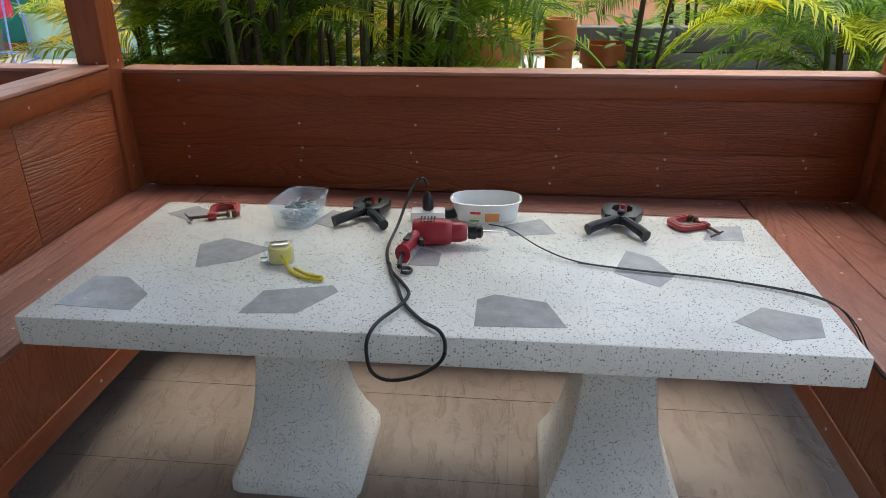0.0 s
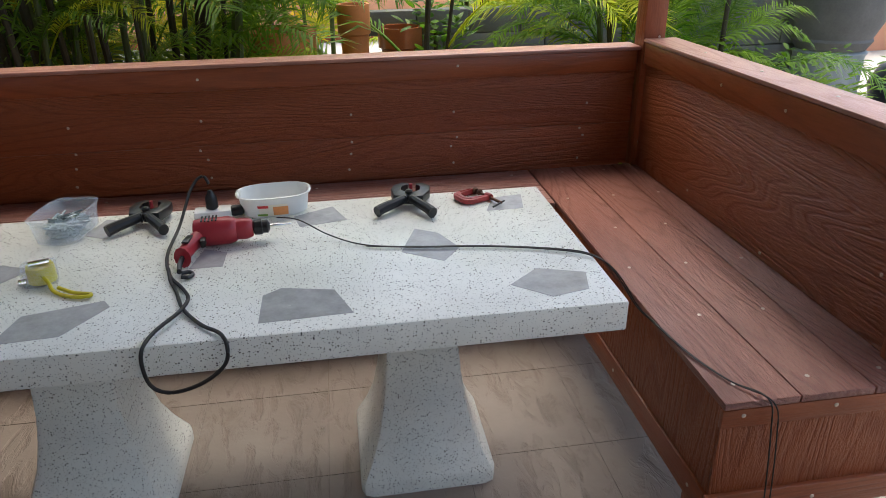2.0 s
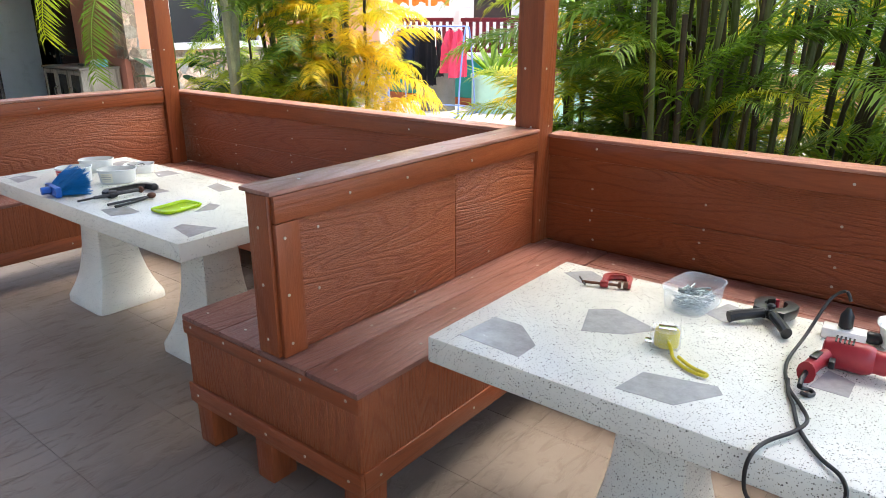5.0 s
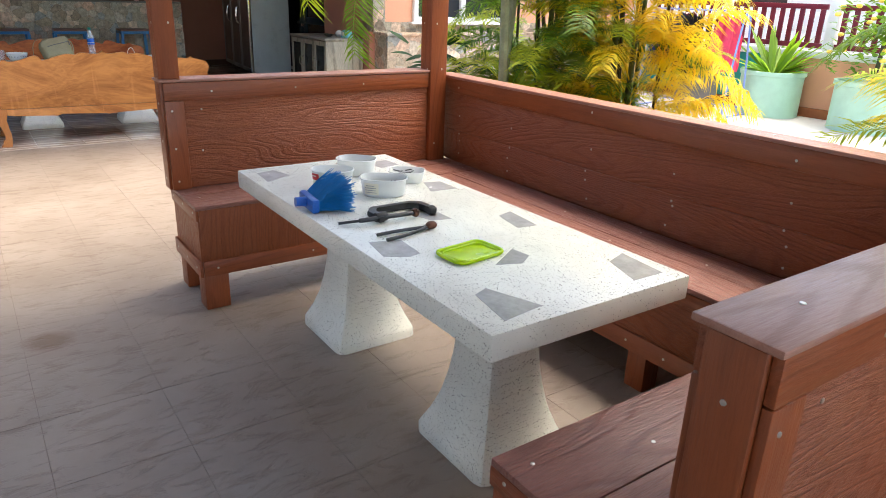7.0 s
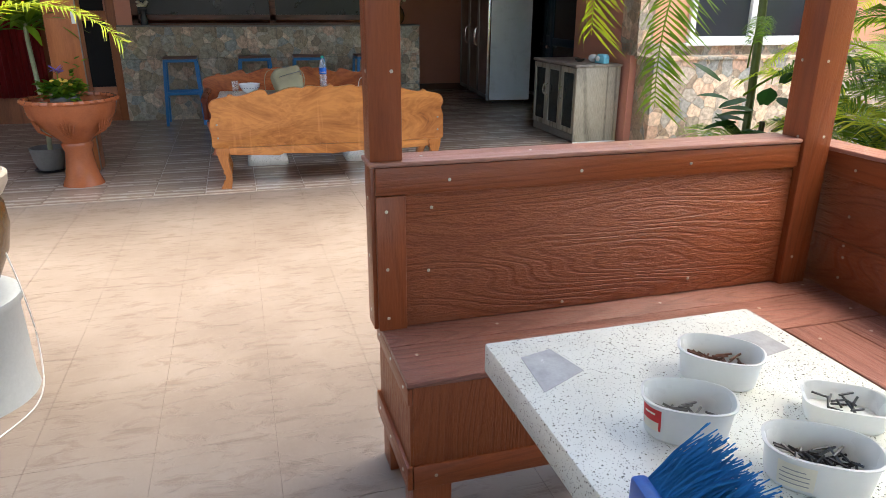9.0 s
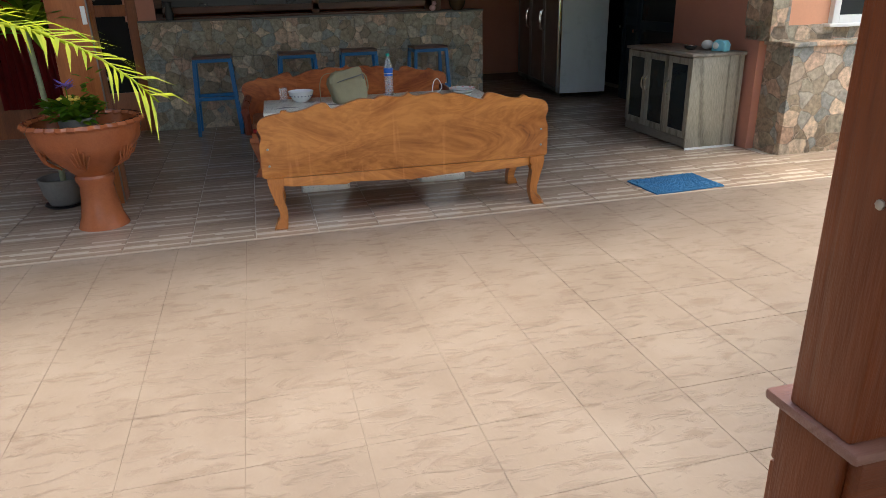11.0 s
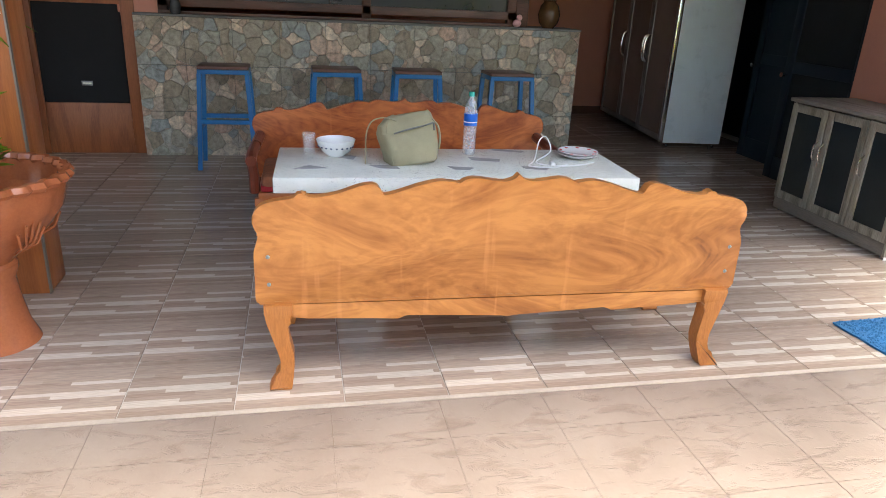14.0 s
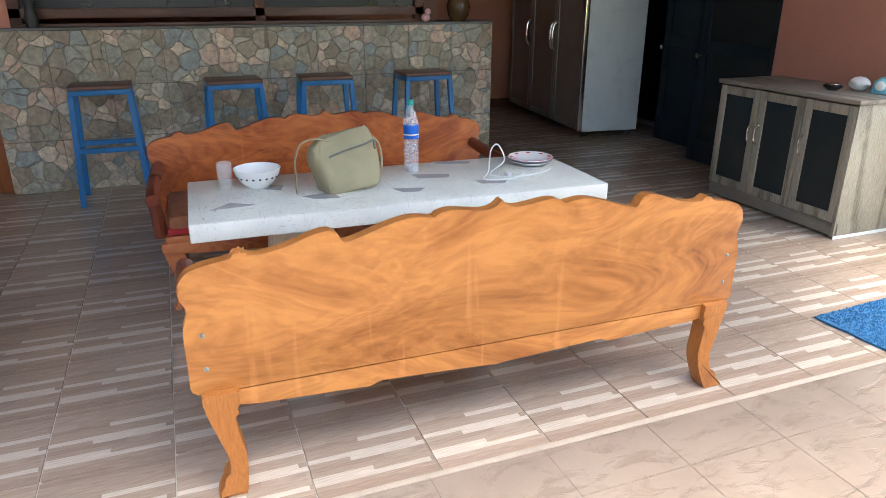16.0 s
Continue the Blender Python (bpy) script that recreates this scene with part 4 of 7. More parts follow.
def sofa(label, m, wood, legwood, half=0.995, arms=True, cushion=False):
    """Carved hardwood bench sofa; local x points to where it faces, y along its length, the back at x = 0."""
    t = thing("carved_sofa", label, "sofa", m, "carved sofas")
    back = part("backrest", slab(bmesh.new(), scallop(half), "x", -0.022, 0.022, 0.007), wood, t)
    k = half / 0.995
    edge = [(0.965, 0.333), (0.965, 0.29), (0.80, 0.272), (0.55, 0.262), (0.45, 0.255), (0.415, 0.274), (0.22, 0.262), (0.03, 0.252), (0.0, 0.246)]
    rail = [(u * k, v) for u, v in edge] + [(-u * k, v) for u, v in edge[-2::-1]]
    part("rail", slab(bmesh.new(), rail, "x", -0.020, 0.012, 0.003), wood, t)
    part("seat", boxed(0.02, 0.50, -half + 0.05, half - 0.05, 0.33, 0.37, bevel=0.012), wood, t)
    part("front_rail", slab(bmesh.new(), rail, "x", 0.46, 0.495, 0.004), wood, t)
    for sy in (-1, 1):
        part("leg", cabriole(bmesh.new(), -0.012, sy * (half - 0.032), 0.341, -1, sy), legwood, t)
        part("leg", cabriole(bmesh.new(), 0.46, sy * (half - 0.032), 0.329, 1, sy), wood, t)
        if arms:
            arm = bmesh.new()
            tube(arm, smooth_line([(0.02, sy * (half - 0.05), 0.60), (0.20, sy * (half - 0.03), 0.575), (0.40, sy * (half - 0.02), 0.565), (0.50, sy * (half - 0.02), 0.55)], 5), 0.032, 10)
            tube(arm, [(0.45, sy * (half - 0.03), 0.36), (0.46, sy * (half - 0.03), 0.46), (0.46, sy * (half - 0.02), 0.56)], 0.03, 8)
            part("armrest", arm, M_MAHOG, t, "dark polished armrest")
        for z in (0.42, 0.53):
            s = new("bolt", BOLT)
            s.parent = t
            s.matrix_basis = pose(-0.022, sy * (half - 0.055), z, 0, -90)
    if cushion:
        c = part("cushion", boxed(0.03, 0.50, -half + 0.07, half - 0.07, 0.372, 0.47, bevel=0.03), M_PLAID, t, "brown plaid seat cushion")
        part("piping", boxed(0.025, 0.505, -half + 0.065, half - 0.065, 0.372, 0.408, bevel=0.012), M_REDCUSH, c, "red cushion border")
    return t


BOLT = mesh_of("bolt", lathe(bmesh.new(), [(0.008, 0), (0.008, 0.002), (0.005, 0.0025), (0.004, 0.005)], 12), M_ZINC)
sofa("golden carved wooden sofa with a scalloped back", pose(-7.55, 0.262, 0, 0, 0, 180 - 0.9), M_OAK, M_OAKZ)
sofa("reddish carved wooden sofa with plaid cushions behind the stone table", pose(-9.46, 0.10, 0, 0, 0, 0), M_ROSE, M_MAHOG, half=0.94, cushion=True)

# bar counter faced with crazy-paving tiles
bar = thing("bar_counter", "stone-tiled bar counter with blue stools in front", "counter", pose(-11.5, -1.89, 0), kind="structure")
part("core", boxed(-0.44, -0.016, 0.016, 3.95, 0, 1.18), M_STONEG, bar)
for j, (z0, z1) in enumerate(((0.0, 0.39), (0.395, 0.785), (0.79, 1.185))):
    n = 10
    for i in range(n):
        y0, y1 = 3.96 * i / n, 3.96 * (i + 1) / n
        part("stone_tile", boxed(-0.014, 0, y0 + 0.0015, y1 - 0.0015, z0, z1, bevel=0.002), M_RUB, bar)
    part("stone_tile", boxed(-0.44, -0.016, 3.952, 3.965, z0, z1, bevel=0.002), M_RUB, bar)
part("bar_top", boxed(-0.45, 0.0, 0, 3.97, 1.187, 1.205, bevel=0.003), M_STONEG, bar)

hutch = thing("bar_screen", "dark wooden screen with smoked glass behind the bar", "screen", pose(-11.62, -1.70, 1.205), kind="structure")
part("bottom_rail", boxed(-0.05, 0.03, 0, 3.15, 0.06, 0.13, bevel=0.004), M_DARKW, hutch)
part("sill", boxed(-0.06, 0.04, 0, 3.15, 0.0, 0.025, bevel=0.004), M_DARKW, hutch)
for y in (0.0, 1.72, 3.07):
    part("mullion", boxed(-0.05, 0.03, y, y + 0.08, 0.025, 1.64, bevel=0.004), M_DARKW, hutch)
part("top_rail", boxed(-0.05, 0.03, 0, 3.15, 0.62, 0.66, bevel=0.004), M_DARKW, hutch)
for y0, y1 in ((0.08, 1.72), (1.80, 3.07)):
    part("pane", boxed(-0.02, -0.012, y0, y1, 0.13, 1.60), M_SCREEN, hutch)
solo("wall_bar_side", boxed(-11.75, -11.60, -2.02, -1.70, 1.2, 2.85), M_PINK, "salmon plaster pier at the bar end", "wall", kind="structure")
solo("wall_bar_head", boxed(-11.75, -11.60, -1.70, 1.45, 2.845, 2.86), M_PINK, "salmon plaster head over the bar", "wall", kind="structure")
solo("post_bar", boxed(-11.72, -11.62, 1.46, 1.58, 1.206, 2.85, bevel=0.004), M_DARKW, "dark wooden post on the bar counter", "post", kind="structure")

# panelled door with black mesh, red curtain
door = thing("door_1", "orange-brown wooden door with black mesh panels", "door", pose(-11.62, -2.80, 0), kind="structure")
for y0, y1 in ((0.0, 0.11), (0.80, 0.91)):
    part("stile", boxed(-0.04, 0.03, y0, y1, 0, 2.3, bevel=0.005), M_DOORW, door)
part("bottom_panel", boxed(-0.03, 0.015, 0.11, 0.80, 0, 0.44, bevel=0.004), M_DOORW, door)
part("middle_rail", boxed(-0.035, 0.025, 0.11, 0.80, 1.26, 1.38, bevel=0.005), M_DOORW, door)
part("mesh_panel", boxed(-0.02, 0.0, 0.11, 0.80, 0.44, 1.26), M_MESH, door, "black mesh panel")
part("mesh_panel", boxed(-0.02, 0.0, 0.11, 0.80, 1.38, 2.2), M_MESH, door, "black mesh panel")
bd = part("badge", boxed(0.0, 0.004, 0.42, 0.51, 0.585, 0.625, bevel=0.002), M_GREYINK, door, "small plain grey badge")
part("badge_face", boxed(0.0045, 0.006, 0.43, 0.50, 0.598, 0.612), M_PAPER, bd)
bd2 = part("badge", boxed(0.0, 0.004, 0.42, 0.51, 1.425, 1.46, bevel=0.002), M_GREYINK, door, "small plain grey badge")
part("door_handle", boxed(0.03, 0.05, 0.02, 0.06, 1.18, 1.38, bevel=0.008), M_CHROME, door, "chrome pull handle")
cu = bmesh.new()
n = 60
rows = []
for j in range(9):
    z = 0.35 + (2.5 - 0.35) * j / 8
    rows.append([cu.verts.new((-11.42 + 0.02 * math.sin(i * 0.9) + 0.004 * math.sin(i * 2.1 + j), -3.36 + 0.62 * i / n, z)) for i in range(n + 1)])
for p, q in zip(rows, rows[1:]):
    for i in range(n):
        cu.faces.new((p[i], p[i + 1], q[i + 1], q[i]))
bmesh.ops.solidify(cu, geom=cu.faces[:], thickness=0.004)
solo("curtain", cu, M_CURTAIN, "dark red pleated curtain beside the door", "curtain", pose(0, 0, 0))
solo("curtain_rod", tube(bmesh.new(), [(-11.42, -3.5, 2.5), (-11.42, -2.6, 2.5)], 0.012), M_DARKW, "thin dark curtain rod", "curtain rod", kind="structure")
solo("wall_door_side", boxed(-11.78, -11.66, -6.45, -2.80, 0.5, 2.85), M_WALLG, "grey painted wall beside the red curtain", "wall", kind="structure")
solo("wall_door_dado", boxed(-11.80, -11.64, -6.45, -2.80, -0.03, 0.5), M_DOORW, "orange-brown wooden dado below the grey wall", "wall", kind="structure")

# orange wooden pillar of the porch
pil = thing("porch_pillar", "orange-brown timber-clad pillar on the porch", "pillar", pose(-8.62, -1.90, 0), kind="structure")
part("shaft", boxed(-0.12, 0.12, -0.13, 0.13, 0, 2.85, bevel=0.006), M_PILLAR, pil)
part("switch", boxed(0.12, 0.13, 0.09, 0.12, 1.30, 1.42, bevel=0.003), M_WHITE, pil, "white light switch")
part("edge_strip", boxed(0.10, 0.125, 0.128, 0.136, 0, 2.85), M_FRAME, pil, "grey edge strip")


# ---- bar stools: blue steel frames with brown seats ----
def stool():
    t = thing("bar_stool", "blue steel bar stool with a thin brown seat", "stool", pose(-11.14, -1.145, 0), "bar stools")
    part("seat", boxed(-0.15, 0.15, -0.20, 0.20, 0.815, 0.84, bevel=0.006), M_STOOL, t)
    fr = bmesh.new()
    for a in ((-0.15, -0.115, -0.20, 0.20), (0.115, 0.15, -0.20, 0.20), (-0.115, 0.115, -0.20, -0.165), (-0.115, 0.115, 0.165, 0.20)):
        box(fr, *a, 0.778, 0.813, bevel=0.003)
    part("top_frame", fr, M_BLUE, t)
    for sx in (-1, 1):
        for sy in (-1, 1):
            leg = bmesh.new()
            a, b = (sx * 0.135, sy * 0.185), (sx * 0.175, sy * 0.225)
            for (cx, cy, z) in ((b[0], b[1], 0.0), (a[0], a[1], 0.78)):
                for ux, uy in ((-1, -1), (1, -1), (1, 1), (-1, 1)):
                    leg.verts.new((cx + ux * 0.0175, cy + uy * 0.0175, z))
            leg.verts.ensure_lookup_table()
            v = leg.verts
            for i in range(4):
                leg.faces.new((v[i], v[(i + 1) % 4], v[4 + (i + 1) % 4], v[4 + i]))
            leg.faces.new((v[3], v[2], v[1], v[0]))
            leg.faces.new((v[4], v[5], v[6], v[7]))
            part("leg", leg, M_BLUE, t)
    for sy in (-1, 1):
        part("stretcher", boxed(-0.15, 0.15, sy * 0.205 - 0.0175, sy * 0.205 + 0.0175, 0.33, 0.365, bevel=0.003), M_BLUE, t)
    for sx in (-1, 1):
        part("stretcher", boxed(sx * 0.155 - 0.0175, sx * 0.155 + 0.0175, -0.20, 0.20, 0.38, 0.415, bevel=0.003), M_BLUE, t)
    return t


st = stool()
for y, r in ((-0.24, 2), (0.455, -2), (1.275, 3)):
    copy_thing(st, pose(-11.14, y, 0, 0, 0, r))

# ---- glass-fronted cabinet ----
cab = thing("glass_cabinet", "weathered-oak sideboard with three smoked glass doors", "cabinet", pose(-8.545, 3.075, 0))
cw, cd, ch = 1.13, 0.535, 0.835
part("body", boxed(-0.02, 0, 0, cd, 0.02, ch, bevel=0.002), M_GREYW, cab)
part("side_panel", boxed(-cw, -cw + 0.02, 0.02, cd, 0.02, ch, bevel=0.002), M_GREYW, cab)
part("back_panel", boxed(-cw + 0.02, -0.02, cd - 0.012, cd, 0.02, ch), M_GREYW, cab)
part("bottom_panel", boxed(-cw + 0.02, -0.02, 0.02, cd - 0.012, 0.06, 0.08), M_GREYW, cab)
part("shelf", boxed(-cw + 0.02, -0.02, 0.05, cd - 0.012, 0.45, 0.465), M_GREYW, cab)
part("plinth", boxed(-cw, 0, 0.015, 0.03, 0.015, 0.10, bevel=0.002), M_GREYT, cab)
part("worktop", boxed(-cw - 0.015, 0.015, -0.02, cd + 0.01, ch + 0.001, ch + 0.03, bevel=0.006), M_GREYT, cab)
for i in range(3):
    a = -cw + 0.005 + (cw - 0.01) * i / 3
    b = a + (cw - 0.01) / 3 - 0.006
    d = part("door", boxed(a, a + 0.055, -0.002, 0.018, 0.105, ch - 0.01, bevel=0.002), M_GREYW, cab)
    e = bmesh.new()
    box(e, b - 0.055, b, -0.002, 0.018, 0.105, ch - 0.01, bevel=0.002)
    box(e, a + 0.056, b - 0.056, -0.002, 0.018, 0.105, 0.165, bevel=0.002)
    box(e, a + 0.056, b - 0.056, -0.002, 0.018, ch - 0.07, ch - 0.01, bevel=0.002)
    part("door_frame", e, M_GREYW, d)
    part("glass_pane", boxed(a + 0.05, b - 0.05, 0.007, 0.011, 0.16, ch - 0.065), M_DGLASSC, d, "smoked glass pane")
    hx = b - 0.028 if i in (0,) else a + 0.028
    part("handle", tube(bmesh.new(), smooth_line([(hx, 0, 0.46), (hx, -0.03, 0.485), (hx, -0.036, 0.53), (hx, -0.03, 0.575), (hx, 0, 0.60)], 4), 0.006), M_CHROME, d, "bowed chrome handle")
part("kick", boxed(0.0005, 0.004, 0.0, cd, 0.0, 0.02), M_WHITE, cab, "white edge strip")
for x in (-cw + 0.05, -0.06):
    for y in (0.05, cd - 0.05):
        part("foot", lathe(bmesh.new(), [(0.018, 0), (0.014, 0.02)], 12, c=(x, y, 0)), M_CHROME, cab)
ctop = ch + 0.031
ph = thing("tape_holder", "aqua plastic dispenser on the cabinet", "dispenser", pose(-8.68, 3.44, ctop, 0, 0, 20))
part("shell", slab(bmesh.new(), [(-0.07, 0), (0.07, 0), (0.075, 0.06), (0.05, 0.095), (-0.03, 0.10), (-0.065, 0.07)], "y", -0.045, 0.045, 0.012), M_AQUA, ph)
part("roll", ball(bmesh.new(), (-0.02, -0.05, 0.05), 0.03, 1, 0.3, 1), M_WHITE, ph)
solo("crumpled_bag", ball(bmesh.new(), (0, 0, 0.045), 0.06, 1.2, 0.9, 0.75, 9, 6), M_CERAM, "crumpled white plastic bag on the cabinet", "plastic bag", pose(-8.85, 3.42, ctop))
asht = thing("ashtray", "small dark metal bowl on the cabinet", "bowl", pose(-8.94, 3.30, ctop))
part("bowl", lathe(bmesh.new(), [(0.03, 0), (0.055, 0.018), (0.058, 0.035), (0.052, 0.035), (0.045, 0.02), (0.01, 0.012)], 20), M_DSTEEL, asht)
part("lid", ball(bmesh.new(), (0, 0, 0.036), 0.04, 1, 1, 0.35), M_CHROME, asht)

# ---- tall refrigerated display case ----
fg = thing("display_fridge", "tall grey fridge with glazed brown doors on castors", "refrigerator", pose(-11.79, 3.23, 0, 0, 0, -6.4))
part("body", boxed(-2.1, 0, 0.03, 0.67, 0.075, 1.95, bevel=0.008), M_STEEL, fg)
part("header", boxed(-2.1, 0.004, 0.0, 0.03, 1.70, 1.95, bevel=0.004), M_STEEL, fg)
for i in range(3):
    a = -2.095 + i * 0.698
    d = part("door", boxed(a, a + 0.055, -0.012, 0.028, 0.09, 1.69, bevel=0.004), M_FRAME, fg)
    e = bmesh.new()
    box(e, a + 0.638, a + 0.693, -0.012, 0.028, 0.09, 1.69, bevel=0.004)
    box(e, a + 0.056, a + 0.637, -0.012, 0.028, 0.09, 0.15, bevel=0.003)
    box(e, a + 0.056, a + 0.637, -0.012, 0.028, 1.63, 1.69, bevel=0.003)
    part("door_frame", e, M_FRAME, d)
    part("glass_pane", boxed(a + 0.056, a + 0.637, 0.0, 0.01, 0.15, 1.63), M_FPANE, d, "smoked glass pane")
    hx = a + 0.665 if i < 2 else a + 0.028
    part("handle", tube(bmesh.new(), smooth_line([(hx, -0.01, 0.86), (hx, -0.05, 0.89), (hx, -0.065, 1.0), (hx, -0.05, 1.11), (hx, -0.01, 1.14)], 5), 0.013), M_CHROME, d, "bowed chrome handle")
part("chrome_edge", boxed(-0.012, 0.006, -0.016, 0.03, 0.08, 1.95, bevel=0.003), M_CHROME, fg, "bright edge strip")
for x in (-2.04, -0.06):
    for y in (0.08, 0.60):
        w = bmesh.new()
        lathe(w, [(0.012, -0.012), (0.028, -0.012), (0.028, 0.012), (0.012, 0.012)], 14)
        o = part("castor", w, M_CHROME, fg)
        o.matrix_basis = pose(x, y, 0.0285, 90, 0, 30)
        part("stem", boxed(x - 0.012, x + 0.012, y - 0.012, y + 0.012, 0.03, 0.075), M_CHROME, fg)

# blue-black doors of the recess, its shade put into their colour
for k, (x0, x1, y, a, lab) in enumerate(((-11.62, -10.72, 4.05, 0, "dark blue panelled door, recess shade put into its colour"), (-10.70, -9.80, 3.72, 0, "dark glazed door beside the cabinet"))):
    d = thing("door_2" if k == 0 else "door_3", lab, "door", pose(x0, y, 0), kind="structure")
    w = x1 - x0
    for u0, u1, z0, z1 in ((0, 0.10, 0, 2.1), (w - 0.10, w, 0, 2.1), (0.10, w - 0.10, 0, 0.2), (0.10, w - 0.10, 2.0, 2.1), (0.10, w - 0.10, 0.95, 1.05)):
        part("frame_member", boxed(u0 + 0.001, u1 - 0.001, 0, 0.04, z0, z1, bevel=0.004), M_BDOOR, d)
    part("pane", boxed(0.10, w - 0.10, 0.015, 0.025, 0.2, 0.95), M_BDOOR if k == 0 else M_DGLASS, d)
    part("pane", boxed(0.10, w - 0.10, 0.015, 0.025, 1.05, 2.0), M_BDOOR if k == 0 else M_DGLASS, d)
    part("door_handle", lathe(bmesh.new(), [(0.01, 0), (0.01, 0.03), (0.025, 0.035), (0.022, 0.06)], 12), M_CHROME, d, "chrome knob").matrix_basis = pose(0.05, 0, 0.93, 90)
solo("wall_recess_head", boxed(-11.62, -9.80, 3.70, 4.10, 2.1, 2.85), M_PINK, "salmon plaster over the doors", "wall", kind="structure")

# door mat at the threshold
rm = random.Random(17)
mat = thing("door_mat", "blue looped-pile door mat on the porch tiles", "mat", pose(-7.575, 2.36, 0.001, 0, 0, 3))
edge = []
for a, b in (((-0.20, -0.30), (0.20, -0.30)), ((0.20, -0.30), (0.20, 0.30)), ((0.20, 0.30), (-0.20, 0.30)), ((-0.20, 0.30), (-0.20, -0.30))):
    for k in range(18):
        f = k / 18
        edge.append((a[0] + (b[0] - a[0]) * f + rm.uniform(-0.005, 0.005), a[1] + (b[1] - a[1]) * f + rm.uniform(-0.005, 0.005)))
part("backing", slab(bmesh.new(), edge, "z", 0.0, 0.010, 0.002), M_MAT, mat)
pile = bmesh.new()
for k in range(1500):
    x, y = rm.uniform(-0.195, 0.195), rm.uniform(-0.295, 0.295)
    h, w = rm.uniform(0.006, 0.011), rm.uniform(0.005, 0.008)
    q = [pile.verts.new((x + w * math.cos(g), y + w * math.sin(g), 0.009)) for g in (0.3, 1.6, 2.9, 4.2, 5.5)]
    tip = pile.verts.new((x + rm.uniform(-0.004, 0.004), y + rm.uniform(-0.004, 0.004), 0.009 + h))
    for n in range(5):
        pile.faces.new((q[n], q[(n + 1) % 5], tip))
tagged(part("pile", pile, M_MAT, mat, "looped blue pile"), "looped blue pile", kind="stuff")


# ---- things on the sofa table ----
TT = 0.656
gl = bmesh.new()
lathe(gl, [(0.0, 0.004), (0.028, 0.0), (0.030, 0.004), (0.034, 0.11), (0.0325, 0.11), (0.028, 0.010), (0.001, 0.010)], 24, closed=False)
solo("drinking_glass", gl, M_GLASS, "clear empty drinking glass on the stone table", "glass", pose(-8.69, -0.505, TT))
bw = thing("enamel_bowl", "white bowl with a blue printed border", "bowl", pose(-8.66, -0.37, TT))
part("bowl", lathe(bmesh.new(), [(0.045, 0), (0.05, 0.006), (0.07, 0.02), (0.092, 0.055), (0.101, 0.083), (0.098, 0.085), (0.088, 0.058), (0.066, 0.025), (0.005, 0.014)], 36), M_CERAM, bw)
for i in range(20):
    a = 2 * math.pi * i / 20
    part("print", ball(bmesh.new(), (0.0895 * math.cos(a), 0.0895 * math.sin(a), 0.050), 0.006, 1, 1, 0.8, 6, 4), M_NAVY, bw)
bag = thing("canvas_bag", "khaki canvas shoulder bag slumped on the table", "bag", pose(-8.50, -0.005, TT, 0, 0, 97) @ Matrix(((0.90, 0, -0.18, 0), (0, 0.9, 0, 0), (0, 0, 0.94, 0), (0, 0, 0, 1))))
bb = bmesh.new()
prof = [(0.0, -0.125, 0.135, 0.085), (0.012, -0.135, 0.148, 0.098), (0.05, -0.142, 0.152, 0.102), (0.09, -0.152, 0.155, 0.100), (0.13, -0.162, 0.155, 0.094), (0.17, -0.168, 0.152, 0.084), (0.205, -0.160, 0.146, 0.068), (0.235, -0.120, 0.138, 0.046), (0.252, -0.070, 0.120, 0.022)]
rings = []
for z, a, b, d in prof:
    ring = []
    for i in range(56):
        g = 2 * math.pi * i / 56
        ca, sa = math.cos(g), math.sin(g)
        k = abs(ca) ** 0.30 * (1 if ca > 0 else -1)
        l = abs(sa) ** 0.42 * (1 if sa > 0 else -1)
        x = (a + b) / 2 + (b - a) / 2 * k
        fold = noise.noise((x * 13 + z * 9, l * 2, z * 22)) * 0.016 + noise.noise((x * 5, l, z * 6 + 4)) * 0.022
        y = d * l + fold * (0.3 + min(1, z * 8))
        ring.append(bb.verts.new((x + 0.5 * fold, y, max(0.0, z + (0.035 * noise.noise((x * 6, l, 5)) if z > 0.1 else 0)))))
    rings.append(ring)
for p, q in zip(rings, rings[1:]):
    for i in range(56):
        bb.faces.new((p[i], p[(i + 1) % 56], q[(i + 1) % 56], q[i]))
bb.faces.new(rings[0][::-1])
bb.faces.new(rings[-1])
part("body", bb, M_KHAKI, bag)
part("seam", tube(bmesh.new(), smooth_line([(-0.118, -0.094, 0.015), (-0.128, -0.098, 0.08), (-0.138, -0.088, 0.16), (-0.12, -0.055, 0.225)], 5), 0.003, 6), M_KHAKI, bag, "raised corner seam")
strap = bmesh.new()
line = smooth_line([(-0.06, -0.03, 0.222), (-0.13, -0.03, 0.250), (-0.20, -0.02, 0.236), (-0.235, -0.01, 0.175), (-0.245, 0.0, 0.09), (-0.25, 0.01, 0.012), (-0.20, 0.03, 0.006), (-0.12, 0.04, 0.008)], 6)
for p, q in zip(line, line[1:]):
    w = Vector((0, 0.011, 0))
    up = (q - p).cross(w).normalized() * 0.002
    ring = [[strap.verts.new(c + o) for o in (w + up, -w + up, -w - up, w - up)] for c in (p, q)]
    for k in range(4):
        strap.faces.new((ring[0][k], ring[0][(k + 1) % 4], ring[1][(k + 1) % 4], ring[1][k]))
    strap.faces.new(ring[0][::-1])
    strap.faces.new(ring[1])
part("strap", strap, M_KHAKI, bag, "flat canvas shoulder strap")
part("zip", tube(bmesh.new(), smooth_line([(-0.10, -0.098, 0.172), (-0.02, -0.100, 0.186), (0.07, -0.096, 0.196), (0.13, -0.080, 0.205)], 4), 0.0045, 6), M_STONEG, bag, "dark zip")
